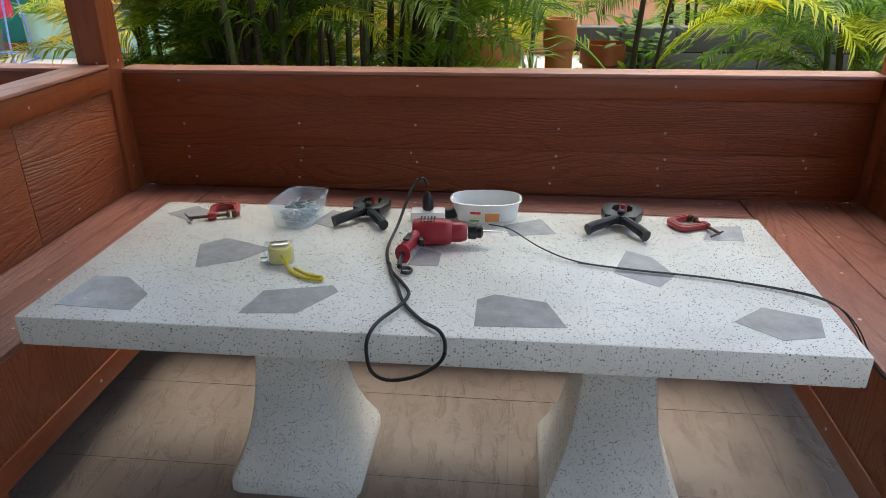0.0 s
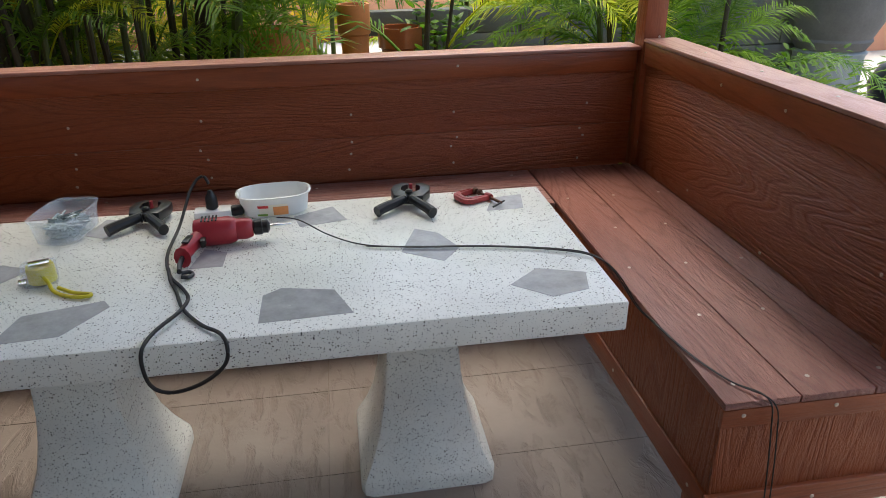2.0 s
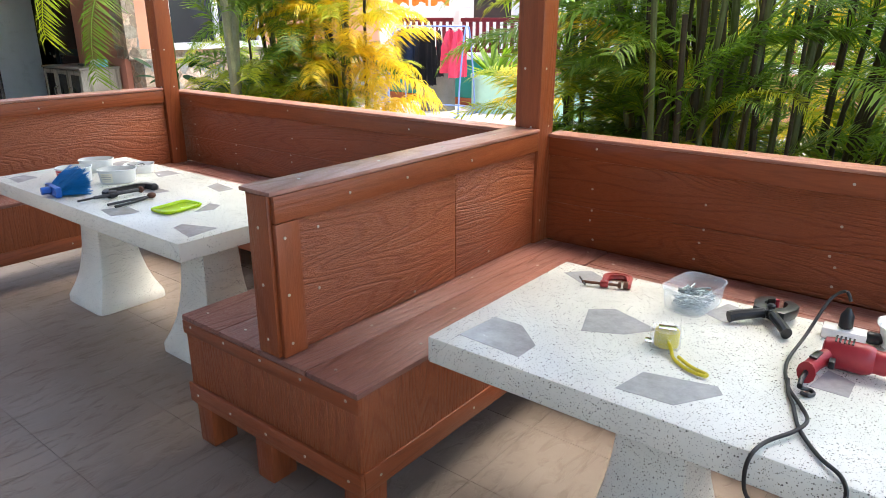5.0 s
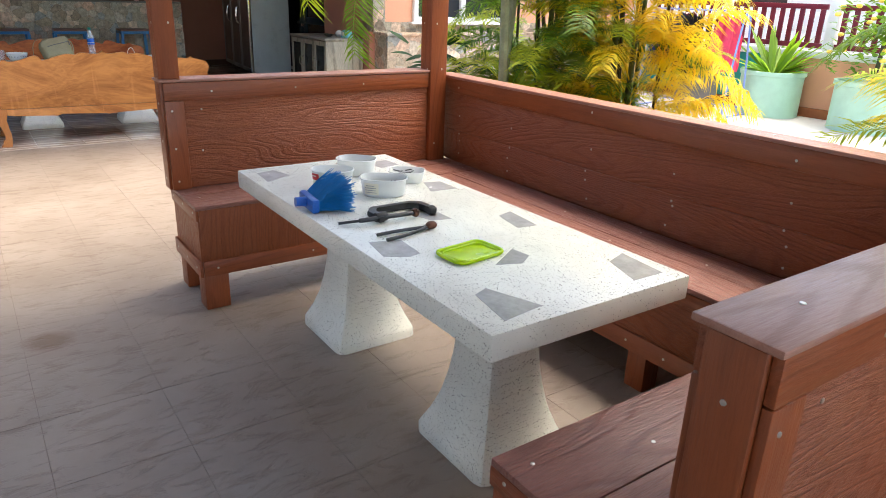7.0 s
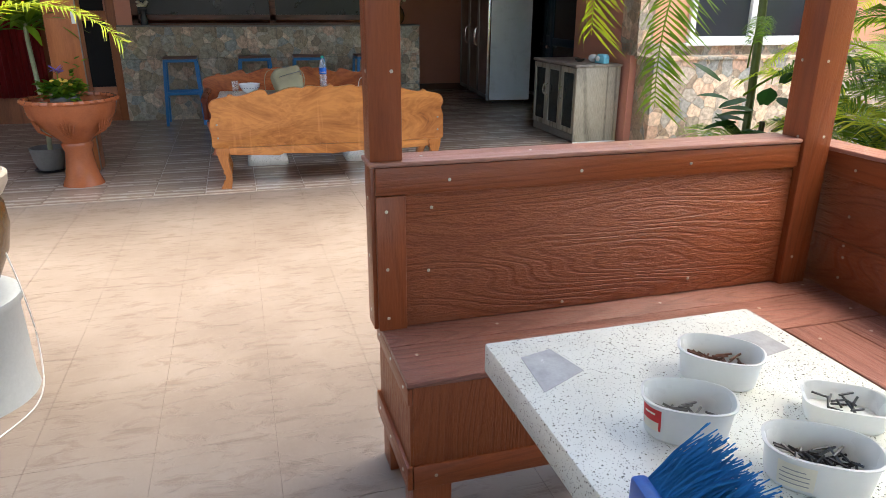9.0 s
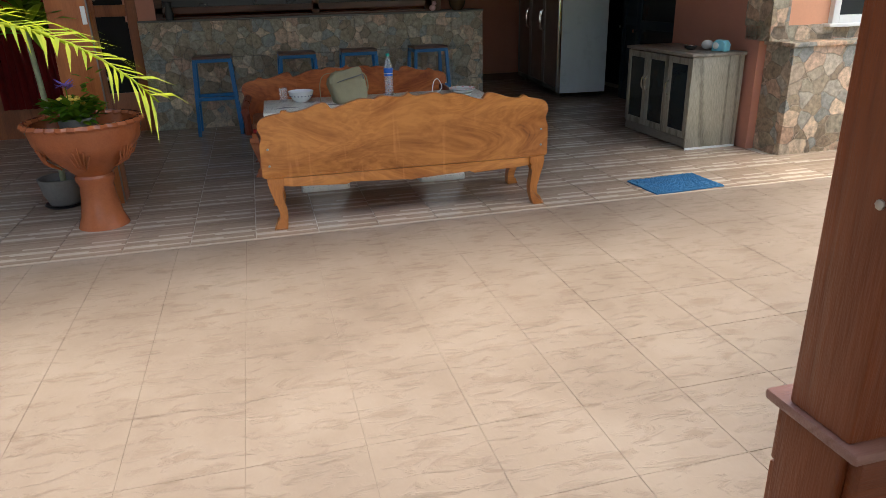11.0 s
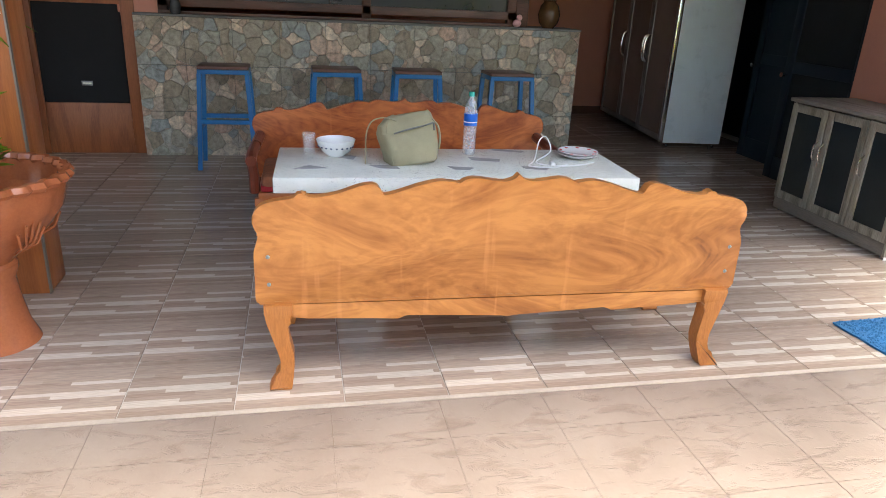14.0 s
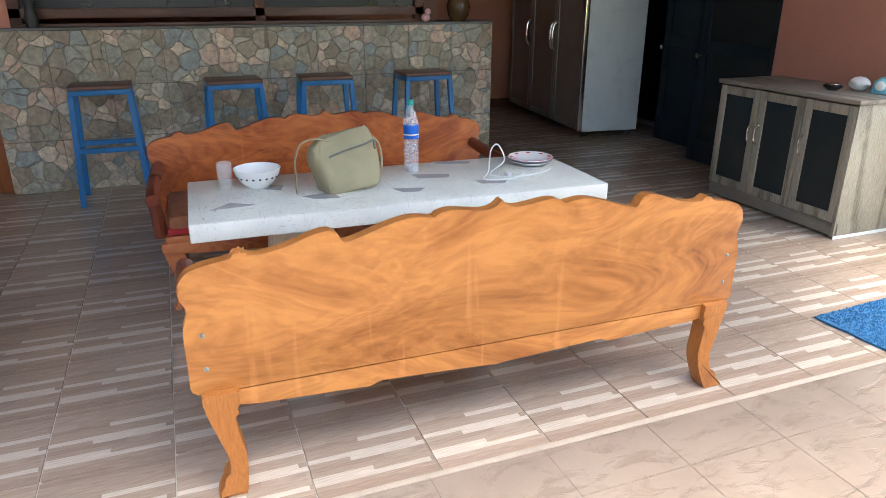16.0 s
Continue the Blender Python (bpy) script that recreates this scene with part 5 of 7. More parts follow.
part("zip_pull", boxed(0.125, 0.135, -0.098, -0.088, 0.165, 0.205, bevel=0.002), M_STONEG, bag, "dark zip pull")
part("side_loop", tube(bmesh.new(), smooth_line([(0.135, -0.05, 0.22), (0.165, -0.055, 0.18), (0.168, -0.06, 0.11), (0.155, -0.06, 0.06)], 4), 0.006, 6), M_KHAKI, bag, "hanging side strap")
bo = thing("water_bottle", "clear plastic water bottle with a blue label", "bottle", pose(-8.68, 0.345, TT))
rib = [(0.030, 0.0), (0.036, 0.006)]
for i in range(8):
    z = 0.012 + i * 0.017
    rib += [(0.036, z), (0.0335, z + 0.007), (0.036, z + 0.014)]
rib += [(0.036, 0.16), (0.0355, 0.225), (0.034, 0.245), (0.020, 0.285), (0.0125, 0.30), (0.0125, 0.318)]
part("body", lathe(bmesh.new(), rib, 28), M_PET, bo)
part("label", lathe(bmesh.new(), [(0.0368, 0.160), (0.0368, 0.222)], 28, closed=False), M_BLABEL, bo, "blue and white wrapper")
part("label_mark", lathe(bmesh.new(), [(0.0372, 0.176), (0.0372, 0.182)], 28, closed=False), M_PAPER, bo)
part("cap", lathe(bmesh.new(), [(0.0155, 0.312), (0.0155, 0.332), (0.014, 0.335)], 20), M_TEALCAP, bo, "teal screw cap")
pl = thing("plate", "white plate with a red floral rim", "plate", pose(-8.62, 0.95, TT))
for z in (0.0, 0.014):
    part("dish", lathe(bmesh.new(), [(0.06, z), (0.085, z + 0.006), (0.112, z + 0.02), (0.110, z + 0.022), (0.082, z + 0.010), (0.004, z + 0.006)], 36), M_CERAM, pl)
for i in range(9):
    a = 2 * math.pi * i / 9
    part("print", ball(bmesh.new(), (0.098 * math.cos(a), 0.098 * math.sin(a), 0.0315), 0.016, 1, 0.7, 0.13, 8, 5), M_REDINK, pl)
cdw = thing("white_cable", "coiled white phone cable on the table", "cable", pose(-8.45, 0.70, TT))
part("cord", tube(bmesh.new(), smooth_line([(0.02, 0.12, 0.004), (0.08, 0.02, 0.004), (0.05, -0.10, 0.004), (-0.02, -0.05, 0.02), (-0.06, -0.02, 0.11), (-0.07, 0.02, 0.13), (-0.04, 0.04, 0.06), (-0.02, -0.04, 0.006), (0.06, 0.06, 0.006), (0.03, 0.20, 0.005), (-0.02, 0.28, 0.004)], 6), 0.0035, 6), M_CORDW, cdw)
part("plug", boxed(0.01, 0.045, 0.02, 0.045, 0.001, 0.02, bevel=0.004), M_CORDW, cdw)

# ---- bar top: vase with flowers, small ornament ----
BT = 1.206
vs = thing("flower_vase", "dark ceramic vase with cream dried flowers on the bar", "vase", pose(-11.58, 1.77, BT))
part("vase", lathe(bmesh.new(), [(0.05, 0), (0.09, 0.05), (0.105, 0.12), (0.085, 0.20), (0.055, 0.235), (0.065, 0.25), (0.05, 0.25), (0.045, 0.23)], 28), M_DKPOT, vs)
random.seed(5)
fl, sm = bmesh.new(), bmesh.new()
for i in range(14):
    a, r, h = random.uniform(0, 6.28), random.uniform(0.03, 0.13), random.uniform(0.30, 0.44)
    p = Vector((r * math.cos(a), r * math.sin(a), h))
    tube(sm, [(0, 0, 0.22), p * 0.7 + Vector((0, 0, 0.06)), p], 0.003, 5)
    ball(fl, p, 0.024, 1, 1, 0.7, 7, 5)
part("stalk", sm, M_LEAFD, vs)
part("bouquet", fl, M_WPETAL, vs, "cream and orange flower heads")
v2 = thing("flower_vase", "small glass vase with white flowers behind the bar", "vase", pose(-11.53, -1.55, BT))
part("vase", lathe(bmesh.new(), [(0.04, 0), (0.05, 0.06), (0.03, 0.14), (0.045, 0.19), (0.04, 0.19)], 20), M_DGLASS, v2)
fl = bmesh.new()
for i in range(7):
    a = i * 0.9
    ball(fl, (0.05 * math.cos(a), 0.05 * math.sin(a), 0.24 + 0.02 * (i % 3)), 0.028, 1, 1, 0.7, 7, 5)
part("bouquet", fl, M_WPETAL, v2)
orn = bmesh.new()
ball(orn, (0, 0, 0.035), 0.04, 1, 1, 0.9)
ball(orn, (0.0, 0.02, 0.085), 0.028)
solo("ornament", orn, surface("pink_ornament", (0.72, 0.42, 0.42), 0.4), "small pink and white ornament on the bar", "ornament", pose(-11.54, 1.45, BT))


# ---- plants in pots on the porch ----
def leaf_blade(bm, base, tip, width, droop=0.0, side=None, n=4):
    base, tip = Vector(base), Vector(tip)
    d = tip - base
    s = side or d.cross(Vector((0, 0, 1)))
    s = Vector(s).normalized() if Vector(s).length > 1e-6 else Vector((1, 0, 0))
    prev = None
    for i in range(n + 1):
        f = i / n
        p = base + d * f + Vector((0, 0, -droop * f * f))
        w = width * math.sin(math.pi * min(0.98, 0.12 + 0.86 * f)) * 0.5
        up = d.cross(s).normalized() * (-w * 0.35)
        row = [bm.verts.new(p - s * w - up * 0), bm.verts.new(p + up), bm.verts.new(p + s * w)]
        if prev:
            bm.faces.new((prev[0], prev[1], row[1], row[0]))
            bm.faces.new((prev[1], prev[2], row[2], row[1]))
        prev = row


def bushy(bm, n, r, h, size, rng, z=0.0):
    for i in range(n):
        a, q = rng.uniform(0, 6.28), rng.uniform(0.1, 1)
        b = Vector((q * r * math.cos(a), q * r * math.sin(a), z + rng.uniform(0, h)))
        t = b + Vector((math.cos(a) * size, math.sin(a) * size, rng.uniform(-0.2, 0.9) * size))
        leaf_blade(bm, b, t, size * 0.55, size * 0.2)


bowl = thing("pedestal_planter", "carved terracotta pedestal bowl with a braided rim", "planter", pose(-8.02, -1.83, 0))
def petals(a, r, z):
    return 0.010 * abs(math.sin(a * 7)) if 0.42 < z < 0.64 else 0.0
part("foot", lathe(bmesh.new(), [(0.165, 0), (0.160, 0.015), (0.135, 0.08), (0.115, 0.20), (0.108, 0.29), (0.125, 0.33), (0.125, 0.35)], 40), M_TERRAC, bowl)
part("basin", lathe(bmesh.new(), [(0.125, 0.345), (0.115, 0.365), (0.17, 0.42), (0.26, 0.51), (0.325, 0.60), (0.35, 0.68), (0.352, 0.71), (0.33, 0.71), (0.315, 0.62), (0.24, 0.53), (0.02, 0.47)], 84, wave=petals), M_TERRAC, bowl)
part("rim", lathe(bmesh.new(), [(0.335, 0.70), (0.362, 0.70), (0.375, 0.715), (0.362, 0.735), (0.335, 0.735), (0.325, 0.715), (0.335, 0.70)], 96, wave=lambda a, r, z: 0.009 * math.sin(a * 30), closed=False), M_TERRAC, bowl, "braided rope rim")
for i in range(6):
    rf = bmesh.new()
    a = i * math.pi / 3
    for k in range(5):
        g = a + (k - 2) * 0.10
        p0 = Vector((0.19 * math.cos(a), 0.19 * math.sin(a), 0.425))
        p1 = Vector(((0.325 - 0.012 * abs(k - 2)) * math.cos(g), (0.325 - 0.012 * abs(k - 2)) * math.sin(g), 0.60 - 0.03 * abs(k - 2)))
        tube(rf, [p0, p0.lerp(p1, 0.5) + Vector((math.cos(g), math.sin(g), -0.35)) * 0.03, p1], 0.006, 6)
    part("relief", rf, M_TERRAC, bowl, "carved leaf relief")
rng = random.Random(3)
pp = thing("potted_flowers", "small green potted plant with yellow and purple blooms", "plant", pose(-8.00, -1.86, 0.0))
part("pot", lathe(bmesh.new(), [(0.07, 0.60), (0.105, 0.66), (0.115, 0.745), (0.10, 0.745), (0.09, 0.70)], 28), M_STONEG, pp, "grey stone-like pot")
part("stand", lathe(bmesh.new(), [(0.09, 0.475), (0.09, 0.602)], 16), M_STONEG, pp)
lf, pu = bmesh.new(), bmesh.new()
bushy(lf, 170, 0.15, 0.13, 0.085, rng, 0.73)
for i in range(14):
    t = Vector((rng.uniform(-0.06, 0.06), 0.10 + rng.uniform(-0.04, 0.06), 0.80 + i * 0.018))
    leaf_blade(lf, t, t + Vector((rng.uniform(-0.05, 0.05), rng.uniform(-0.06, 0.06), 0.03)), 0.04, 0.01)
for i in range(10):
    part("yellow_bloom", ball(bmesh.new(), (rng.uniform(-0.09, 0.1), rng.uniform(-0.1, 0.1), rng.uniform(0.83, 0.875)), 0.019, 1, 1, 0.6, 7, 4), M_YPETAL, pp)
for i in range(26):
    b = Vector((-0.01, -0.03, 0.93))
    a = rng.uniform(0, 6.28)
    leaf_blade(pu, b + Vector((0, 0, rng.uniform(-0.01, 0.03))), b + Vector((0.06 * math.cos(a), 0.06 * math.sin(a), rng.uniform(0.01, 0.07))), 0.016, 0.005)
tube(lf, [(-0.01, -0.03, 0.76), (-0.01, -0.03, 0.94)], 0.004, 5)
part("foliage", lf, M_LEAFG, pp, "fresh green leaves")
part("purple_bloom", pu, M_PURPLE, pp)

bp = thing("black_planter", "dark round planter pot on a saucer", "planter", pose(-8.62, -2.21, 0) @ Matrix.Diagonal((0.78, 0.78, 1, 1)))
part("saucer", lathe(bmesh.new(), [(0.15, 0), (0.18, 0.02), (0.17, 0.025), (0.14, 0.012)], 28), M_BLACKP, bp)
part("pot", lathe(bmesh.new(), [(0.13, 0.022), (0.17, 0.10), (0.19, 0.19), (0.20, 0.22), (0.185, 0.22), (0.17, 0.17), (0.02, 0.16)], 32), M_STONEG, bp)

dr = thing("dracaena", "tall dracaena with a slim trunk and broad leaves", "plant", pose(-8.62, -2.19, 0.13))
part("trunk", tube(bmesh.new(), smooth_line([(0, 0, 0), (0.015, 0.01, 0.5), (-0.02, -0.02, 1.05), (-0.03, -0.01, 1.22)], 6), 0.02, 10, lambda f: 0.022 - 0.005 * f), M_TRUNK, dr)
lf = bmesh.new()
for i in range(46):
    a = rng.uniform(0, 6.28)
    b = Vector((-0.03, -0.01, 1.10 + rng.uniform(0, 0.22)))
    l = rng.uniform(0.30, 0.5)
    leaf_blade(lf, b, b + Vector((l * math.cos(a), l * math.sin(a), rng.uniform(-0.05, 0.35))), 0.075, rng.uniform(0.05, 0.22))
part("foliage", lf, M_LEAFG, dr)


# ---- palms ----
def frond_mesh(name, length, arch, pairs, leaflet, material, rng, width=0.026, hang=0.35, bare=0.22):
    """One feather frond along +x from the origin, arching up and over, with folded leaflets on both sides."""
    bm = bmesh.new()
    pts = []
    n = 22
    ang, p = radians(arch), Vector((0, 0, 0))
    for i in range(n + 1):
        pts.append(p.copy())
        p = p + Vector((math.cos(ang), 0, math.sin(ang))) * (length / n)
        ang -= radians(arch + 48) / n * (0.45 + 1.1 * i / n)
    tube(bm, pts, 0.01, 5, lambda f: 0.011 * (1 - 0.85 * f))
    for k in range(pairs):
        f = bare + (0.985 - bare) * k / (pairs - 1)
        i = min(n - 1, int(f * n))
        q = pts[i].lerp(pts[i + 1], f * n - i)
        d = (pts[i + 1] - pts[i]).normalized()
        ll = leaflet * (0.55 + 0.45 * math.sin(math.pi * min(1, 0.18 + 0.95 * (f - bare) / (1 - bare)))) * rng.uniform(0.88, 1.1)
        for s in (-1, 1):
            side = Vector((0, s, 0))
            dirn = (d * rng.uniform(0.45, 0.75) + side * 0.85 + Vector((0, 0, rng.uniform(0.12, 0.45)))).normalized()
            tip = q + dirn * ll
            mid = q + dirn * ll * 0.5
            drop = hang * ll * rng.uniform(0.6, 1.2)
            tip.z -= drop
            mid.z -= drop * 0.2
            w = d * width * 0.5
            a, b = bm.verts.new(q - w * 0.35), bm.verts.new(q + w * 0.35)
            c, e = bm.verts.new(mid + w), bm.verts.new(mid - w)
            t = bm.verts.new(tip)
            bm.faces.new((a, b, c, e))
            bm.faces.new((e, c, t))
    me = mesh_of(name, bm, material, 2.5)
    return me


rng = random.Random(11)
FG = [frond_mesh("frond", L, A, 58, 0.42, M_LEAFG, rng, 0.019, 0.45) for L, A in ((1.7, 62), (1.5, 50), (1.9, 72), (1.3, 40))]
FY = [frond_mesh("frond", L, A, 58, 0.42, M_LEAFY, rng, 0.019, 0.45) for L, A in ((1.6, 58), (1.4, 45), (1.7, 68))]
FO = [frond_mesh("frond", L, A, 54, 0.44, M_LEAFO, rng, 0.020, 0.8) for L, A in ((1.5, 50), (1.3, 30), (1.6, 60))]


def palm(label, x, y, canes, spread, fronds, mix, low=0.25, high=1.7, seed=1, trunk=None, lean=1.0, group="garden palms", scale=1.0, away=None):
    """A clump palm: slim canes and arching fronds sprung from them at many heights."""
    r = random.Random(seed)
    t = thing("palm", label, "palm tree", pose(x, y, 0), group)
    tops = []
    for i in range(canes):
        a, q = r.uniform(0, 6.28), spread * math.sqrt(r.random())
        bx, by = q * math.cos(a) * 1.25, q * math.sin(a) * 0.6
        h = r.uniform(1.4, 2.7)
        lx, ly = bx * 0.35 * lean + r.uniform(-0.12, 0.12), by * 0.3 + r.uniform(-0.1, 0.1)
        rad = trunk or r.uniform(0.012, 0.026)
        pts = smooth_line([(bx, by, 0), (bx + lx * 0.3, by + ly * 0.3, h * 0.45), (bx + lx, by + ly, h)], 5)
        part("cane", tube(bmesh.new(), pts, rad, 8, lambda f: rad * (1 - 0.3 * f)), (M_TRUNK if trunk else (M_STEM if r.random() < 0.45 else M_STEMD)), t)
        tops.append(pts)
    for i in range(fronds):
        pts = tops[i % canes]
        f = r.uniform(low / 2.7, min(1.0, high / 2.2))
        k = min(len(pts) - 1, int(f * len(pts)))
        b = pts[k]
        pool = r.choices((FG, FY, FO), mix)[0]
        ob = new("frond", r.choice(pool))
        ob.parent = t
        out = math.atan2(b.y, b.x) + r.uniform(-1.3, 1.3)
        if away is not None and r.random() < 0.75:
            out = radians(away) + r.uniform(-1.2, 1.2)
        s = scale * r.uniform(0.65, 1.1)
        if y + b.y + 1.45 * s * math.sin(out) < 1.75:
            out = -out if math.sin(out) < 0 else out
        ob.matrix_basis = Matrix.Translation(b) @ Euler((r.uniform(-0.3, 0.3), r.uniform(-0.35, 0.3), out)).to_matrix().to_4x4() @ Matrix.Diagonal((s, s, s, 1))
    return t


palm("dense areca palm clump with many dark canes", 0.05, 2.62, 40, 0.54, 230, (0.74, 0.26, 0.0), 0.1, 2.2, 21, scale=0.74)
palm("low areca palm shoots in front of the dense clump", -0.30, 2.30, 10, 0.30, 60, (0.85, 0.15, 0.0), 0.3, 1.6, 71, scale=0.5)
palm("areca palm with lime-green arching fronds", 1.80, 2.95, 2, 0.08, 4, (0.25, 0.6, 0.15), 0.4, 1.9, 22)
palm("areca palm clump with spreading green fronds", 3.30, 3.05, 7, 0.34, 80, (0.85, 0.15, 0.0), 0.15, 1.2, 23, scale=0.62)
palm("yellowing areca palm beside the booth post", -1.00, 3.0, 9, 0.28, 56, (0.30, 0.48, 0.22), 0.2, 1.8, 24, scale=0.62)
palm("areca palm with smooth ringed green trunks", -3.68, 2.12, 3, 0.24, 26, (0.8, 0.2, 0.0), 0.5, 2.2, 25, trunk=0.036, lean=0.3, scale=0.8)
palm("dense green areca palm behind the booth corner", -4.12, 2.85, 7, 0.28, 120, (0.66, 0.34, 0.0), 0.2, 2.2, 26, scale=0.56)
palm("sun-yellowed areca palm with drooping golden fronds", -3.50, 3.12, 7, 0.16, 180, (0.0, 0.28, 0.72), 0.4, 2.5, 27, scale=0.52)

# mostly lime and yellow fronds: the backlight is put into leaf colour
palm("palm behind the terracotta pots, backlight put into its lime-yellow fronds", 0.95, 4.6, 7, 0.35, 50, (0.10, 0.62, 0.28), 0.2, 2.0, 61, scale=0.8)
for k, (px, py) in enumerate(((-0.7, 4.6), (3.0, 5.8), (3.9, 5.2))):
    palm("tall green palm clump deeper in the garden", px, py, 9, 0.45, 46, (0.65, 0.33, 0.02), 0.2, 2.2, 60 + k, scale=1.0)

FH = [frond_mesh("frond", 1.6, 58, 64, 0.22, m, random.Random(5), 0.015, 0.9) for m in (M_LEAFY, M_LEAFG)]
# a palm at the booth corner whose fronds hang across the opening
hp = thing("palm", "slender palm with long hanging fronds at the booth corner", "palm tree", pose(-4.9, 2.3, 0), "garden palms")
part("cane", tube(bmesh.new(), smooth_line([(0, 0, 0), (0.05, -0.05, 1.2), (0.03, -0.08, 2.45)], 6), 0.022, 8), M_STEM, hp)
for z, out, tilt, pool, s in ((2.25, -70, 54, FH[0], 1.12), (2.1, -58, 62, FH[1], 1.10), (1.15, -35, 0, FH[1], 0.45), (1.0, 20, 0, FG[3], 0.7), (2.3, 80, 0, FG[1], 0.9), (0.7, -60, 0, FG[3], 0.5)):
    ob = new("frond", pool)
    ob.parent = hp
    ob.matrix_basis = pose(0.03, -0.08, z, 0, tilt, out) @ Matrix.Diagonal((s, s, s, 1))

# broad dark leaves by the plinth
br = thing("shrub", "low shrub with broad glossy dark leaves", "shrub", pose(-4.62, 2.12, 0))
lf = bmesh.new()
bushy(lf, 64, 0.22, 0.75, 0.17, random.Random(9), 0.35)
part("foliage", lf, M_LEAFD, br)
part("stem", tube(bmesh.new(), [(0, 0, 0), (0.02, 0.02, 0.9)], 0.014), M_STEMD, br)

# palm in the big glazed pot on a cement ring
ring = solo("cement_ring", lathe(bmesh.new(), [(0.275, 0), (0.268, 0.03), (0.262, 0.36), (0.275, 0.385), (0.275, 0.415), (0.255, 0.42), (0.01, 0.42)], 48), M_BUCKET, "pale grey cement ring used as a pot stand", "pot stand", pose(-4.40, -1.64, 0))
gp = thing("glazed_pot", "large brown glazed jar planted with a young palm", "plant pot", pose(-4.40, -1.64, 0.42))
part("jar", lathe(bmesh.new(), [(0.17, 0), (0.215, 0.05), (0.265, 0.16), (0.285, 0.26), (0.28, 0.34), (0.26, 0.375)], 48, closed=False), M_DKPOT, gp)
part("rim", lathe(bmesh.new(), [(0.26, 0.37), (0.285, 0.385), (0.305, 0.42), (0.31, 0.455), (0.295, 0.465), (0.265, 0.44), (0.25, 0.40), (0.01, 0.395)], 48, closed=False), M_RIMPOT, gp, "rolled grey rim")
part("soil", lathe(bmesh.new(), [(0.25, 0.38), (0.15, 0.405), (0.01, 0.415)], 24, closed=False), M_SOIL, gp)
yp = thing("potted_palm", "young palm with bright yellow-green fronds", "palm tree", pose(-4.40, -1.64, 0.83))
for i, (dx, dy, h) in enumerate(((-0.07, -0.05, 0.9), (0.02, 0.05, 0.7), (0.05, -0.07, 1.0))):
    part("cane", tube(bmesh.new(), smooth_line([(dx, dy, 0), (dx * 1.3, dy * 1.2, h * 0.5), (dx * 2, dy * 1.6, h)], 5), 0.025, 9, lambda f: 0.034 - 0.018 * f), M_TRUNK, yp)
YF = frond_mesh("frond", 1.25, 74, 60, 0.17, M_LEAFY, random.Random(4), 0.0085, 0.4, 0.30)
for z, out, tilt, s in ((0.20, 73, 8, 0.83), (0.5, 95, -10, 0.7), (0.7, 170, -15, 0.8), (0.6, -100, -15, 0.8), (0.75, -30, -25, 0.7), (0.5, 215, -5, 0.8)):
    ob = new("frond", YF)
    ob.parent = yp
    ob.matrix_basis = pose(0.03, 0.04, z, 0, tilt, out) @ Matrix.Diagonal((s, s, s, 1))
wc = thing("white_cable", "thin white cable trailing over the yard tiles", "cable", pose(-4.4, -1.64, 0))
part("cord", tube(bmesh.new(), smooth_line([(0.12, 0.30, 0.62), (0.13, 0.33, 0.45), (0.10, 0.335, 0.25), (0.16, 0.33, 0.06), (0.30, 0.25, 0.006), (0.62, 0.05, 0.006), (0.95, -0.10, 0.006), (1.3, -0.35, 0.006)], 6), 0.003, 6), M_CORDW, wc)


# ---- garden wall, pots and the neighbour's yard ----
gw = thing("garden_wall", "low grey block wall behind the palms", "wall", pose(1.45, 4.1, 0), kind="structure")
for j in range(5):
    for i in range(9):
        x = i * 0.40 + (0.2 if j % 2 else 0)
        part("block", boxed(x + 0.004, x + 0.396, 0, 0.15, j * 0.18 + 0.004, j * 0.18 + 0.176, bevel=0.006), M_STONEG, gw)
def clay_pot(x, y, z, r, h, mat, label):
    t = thing("clay_pot", label, "plant pot", pose(x, y, z), "garden pots")
    part("body", lathe(bmesh.new(), [(r * 0.7, 0), (r * 0.92, h * 0.8), (r * 0.95, h * 0.82)], 30), mat, t)
    part("rim", lathe(bmesh.new(), [(r * 0.95, h * 0.82), (r * 1.07, h * 0.83), (r * 1.07, h), (r * 0.9, h), (r * 0.86, h * 0.85), (0.01, h * 0.84)], 30, closed=False), mat, t)
    return t
clay_pot(1.36, 3.25, 0.02, 0.095, 1.02, M_TERRAO, "tall orange terracotta pot among the palms")
clay_pot(0.90, 3.30, 0.02, 0.21, 0.88, M_TERRAO, "orange terracotta pot half hidden by fronds")
clay_pot(1.70, 3.85, 0.02, 0.15, 0.80, M_TERRAC, "terracotta pot with a leafy plant")
sh = thing("shrub", "small bright green leafy plant by the block wall", "shrub", pose(1.95, 3.8, 0.5))
lf = bmesh.new()
bushy(lf, 160, 0.28, 0.50, 0.10, random.Random(14), 0.0)
part("foliage", lf, M_LEAFG, sh)
part("stem", tube(bmesh.new(), [(0, 0, -0.5), (0, 0, 0.3)], 0.015), M_STEMD, sh)
lg = thing("shrub", "fine-leaved low shrub beside the booth", "shrub", pose(4.35, 3.1, 0.0))
lf = bmesh.new()
bushy(lf, 420, 0.55, 0.55, 0.07, random.Random(15), 0.1)
part("foliage", lf, M_LEAFG, lg)
part("stem", tube(bmesh.new(), [(0, 0, 0), (0, 0, 0.4)], 0.02), M_STEMD, lg)
cp = thing("cement_pot", "pale grey cement ring under a dark planter", "plant pot", pose(5.2, 3.95, -0.03), "garden pots")
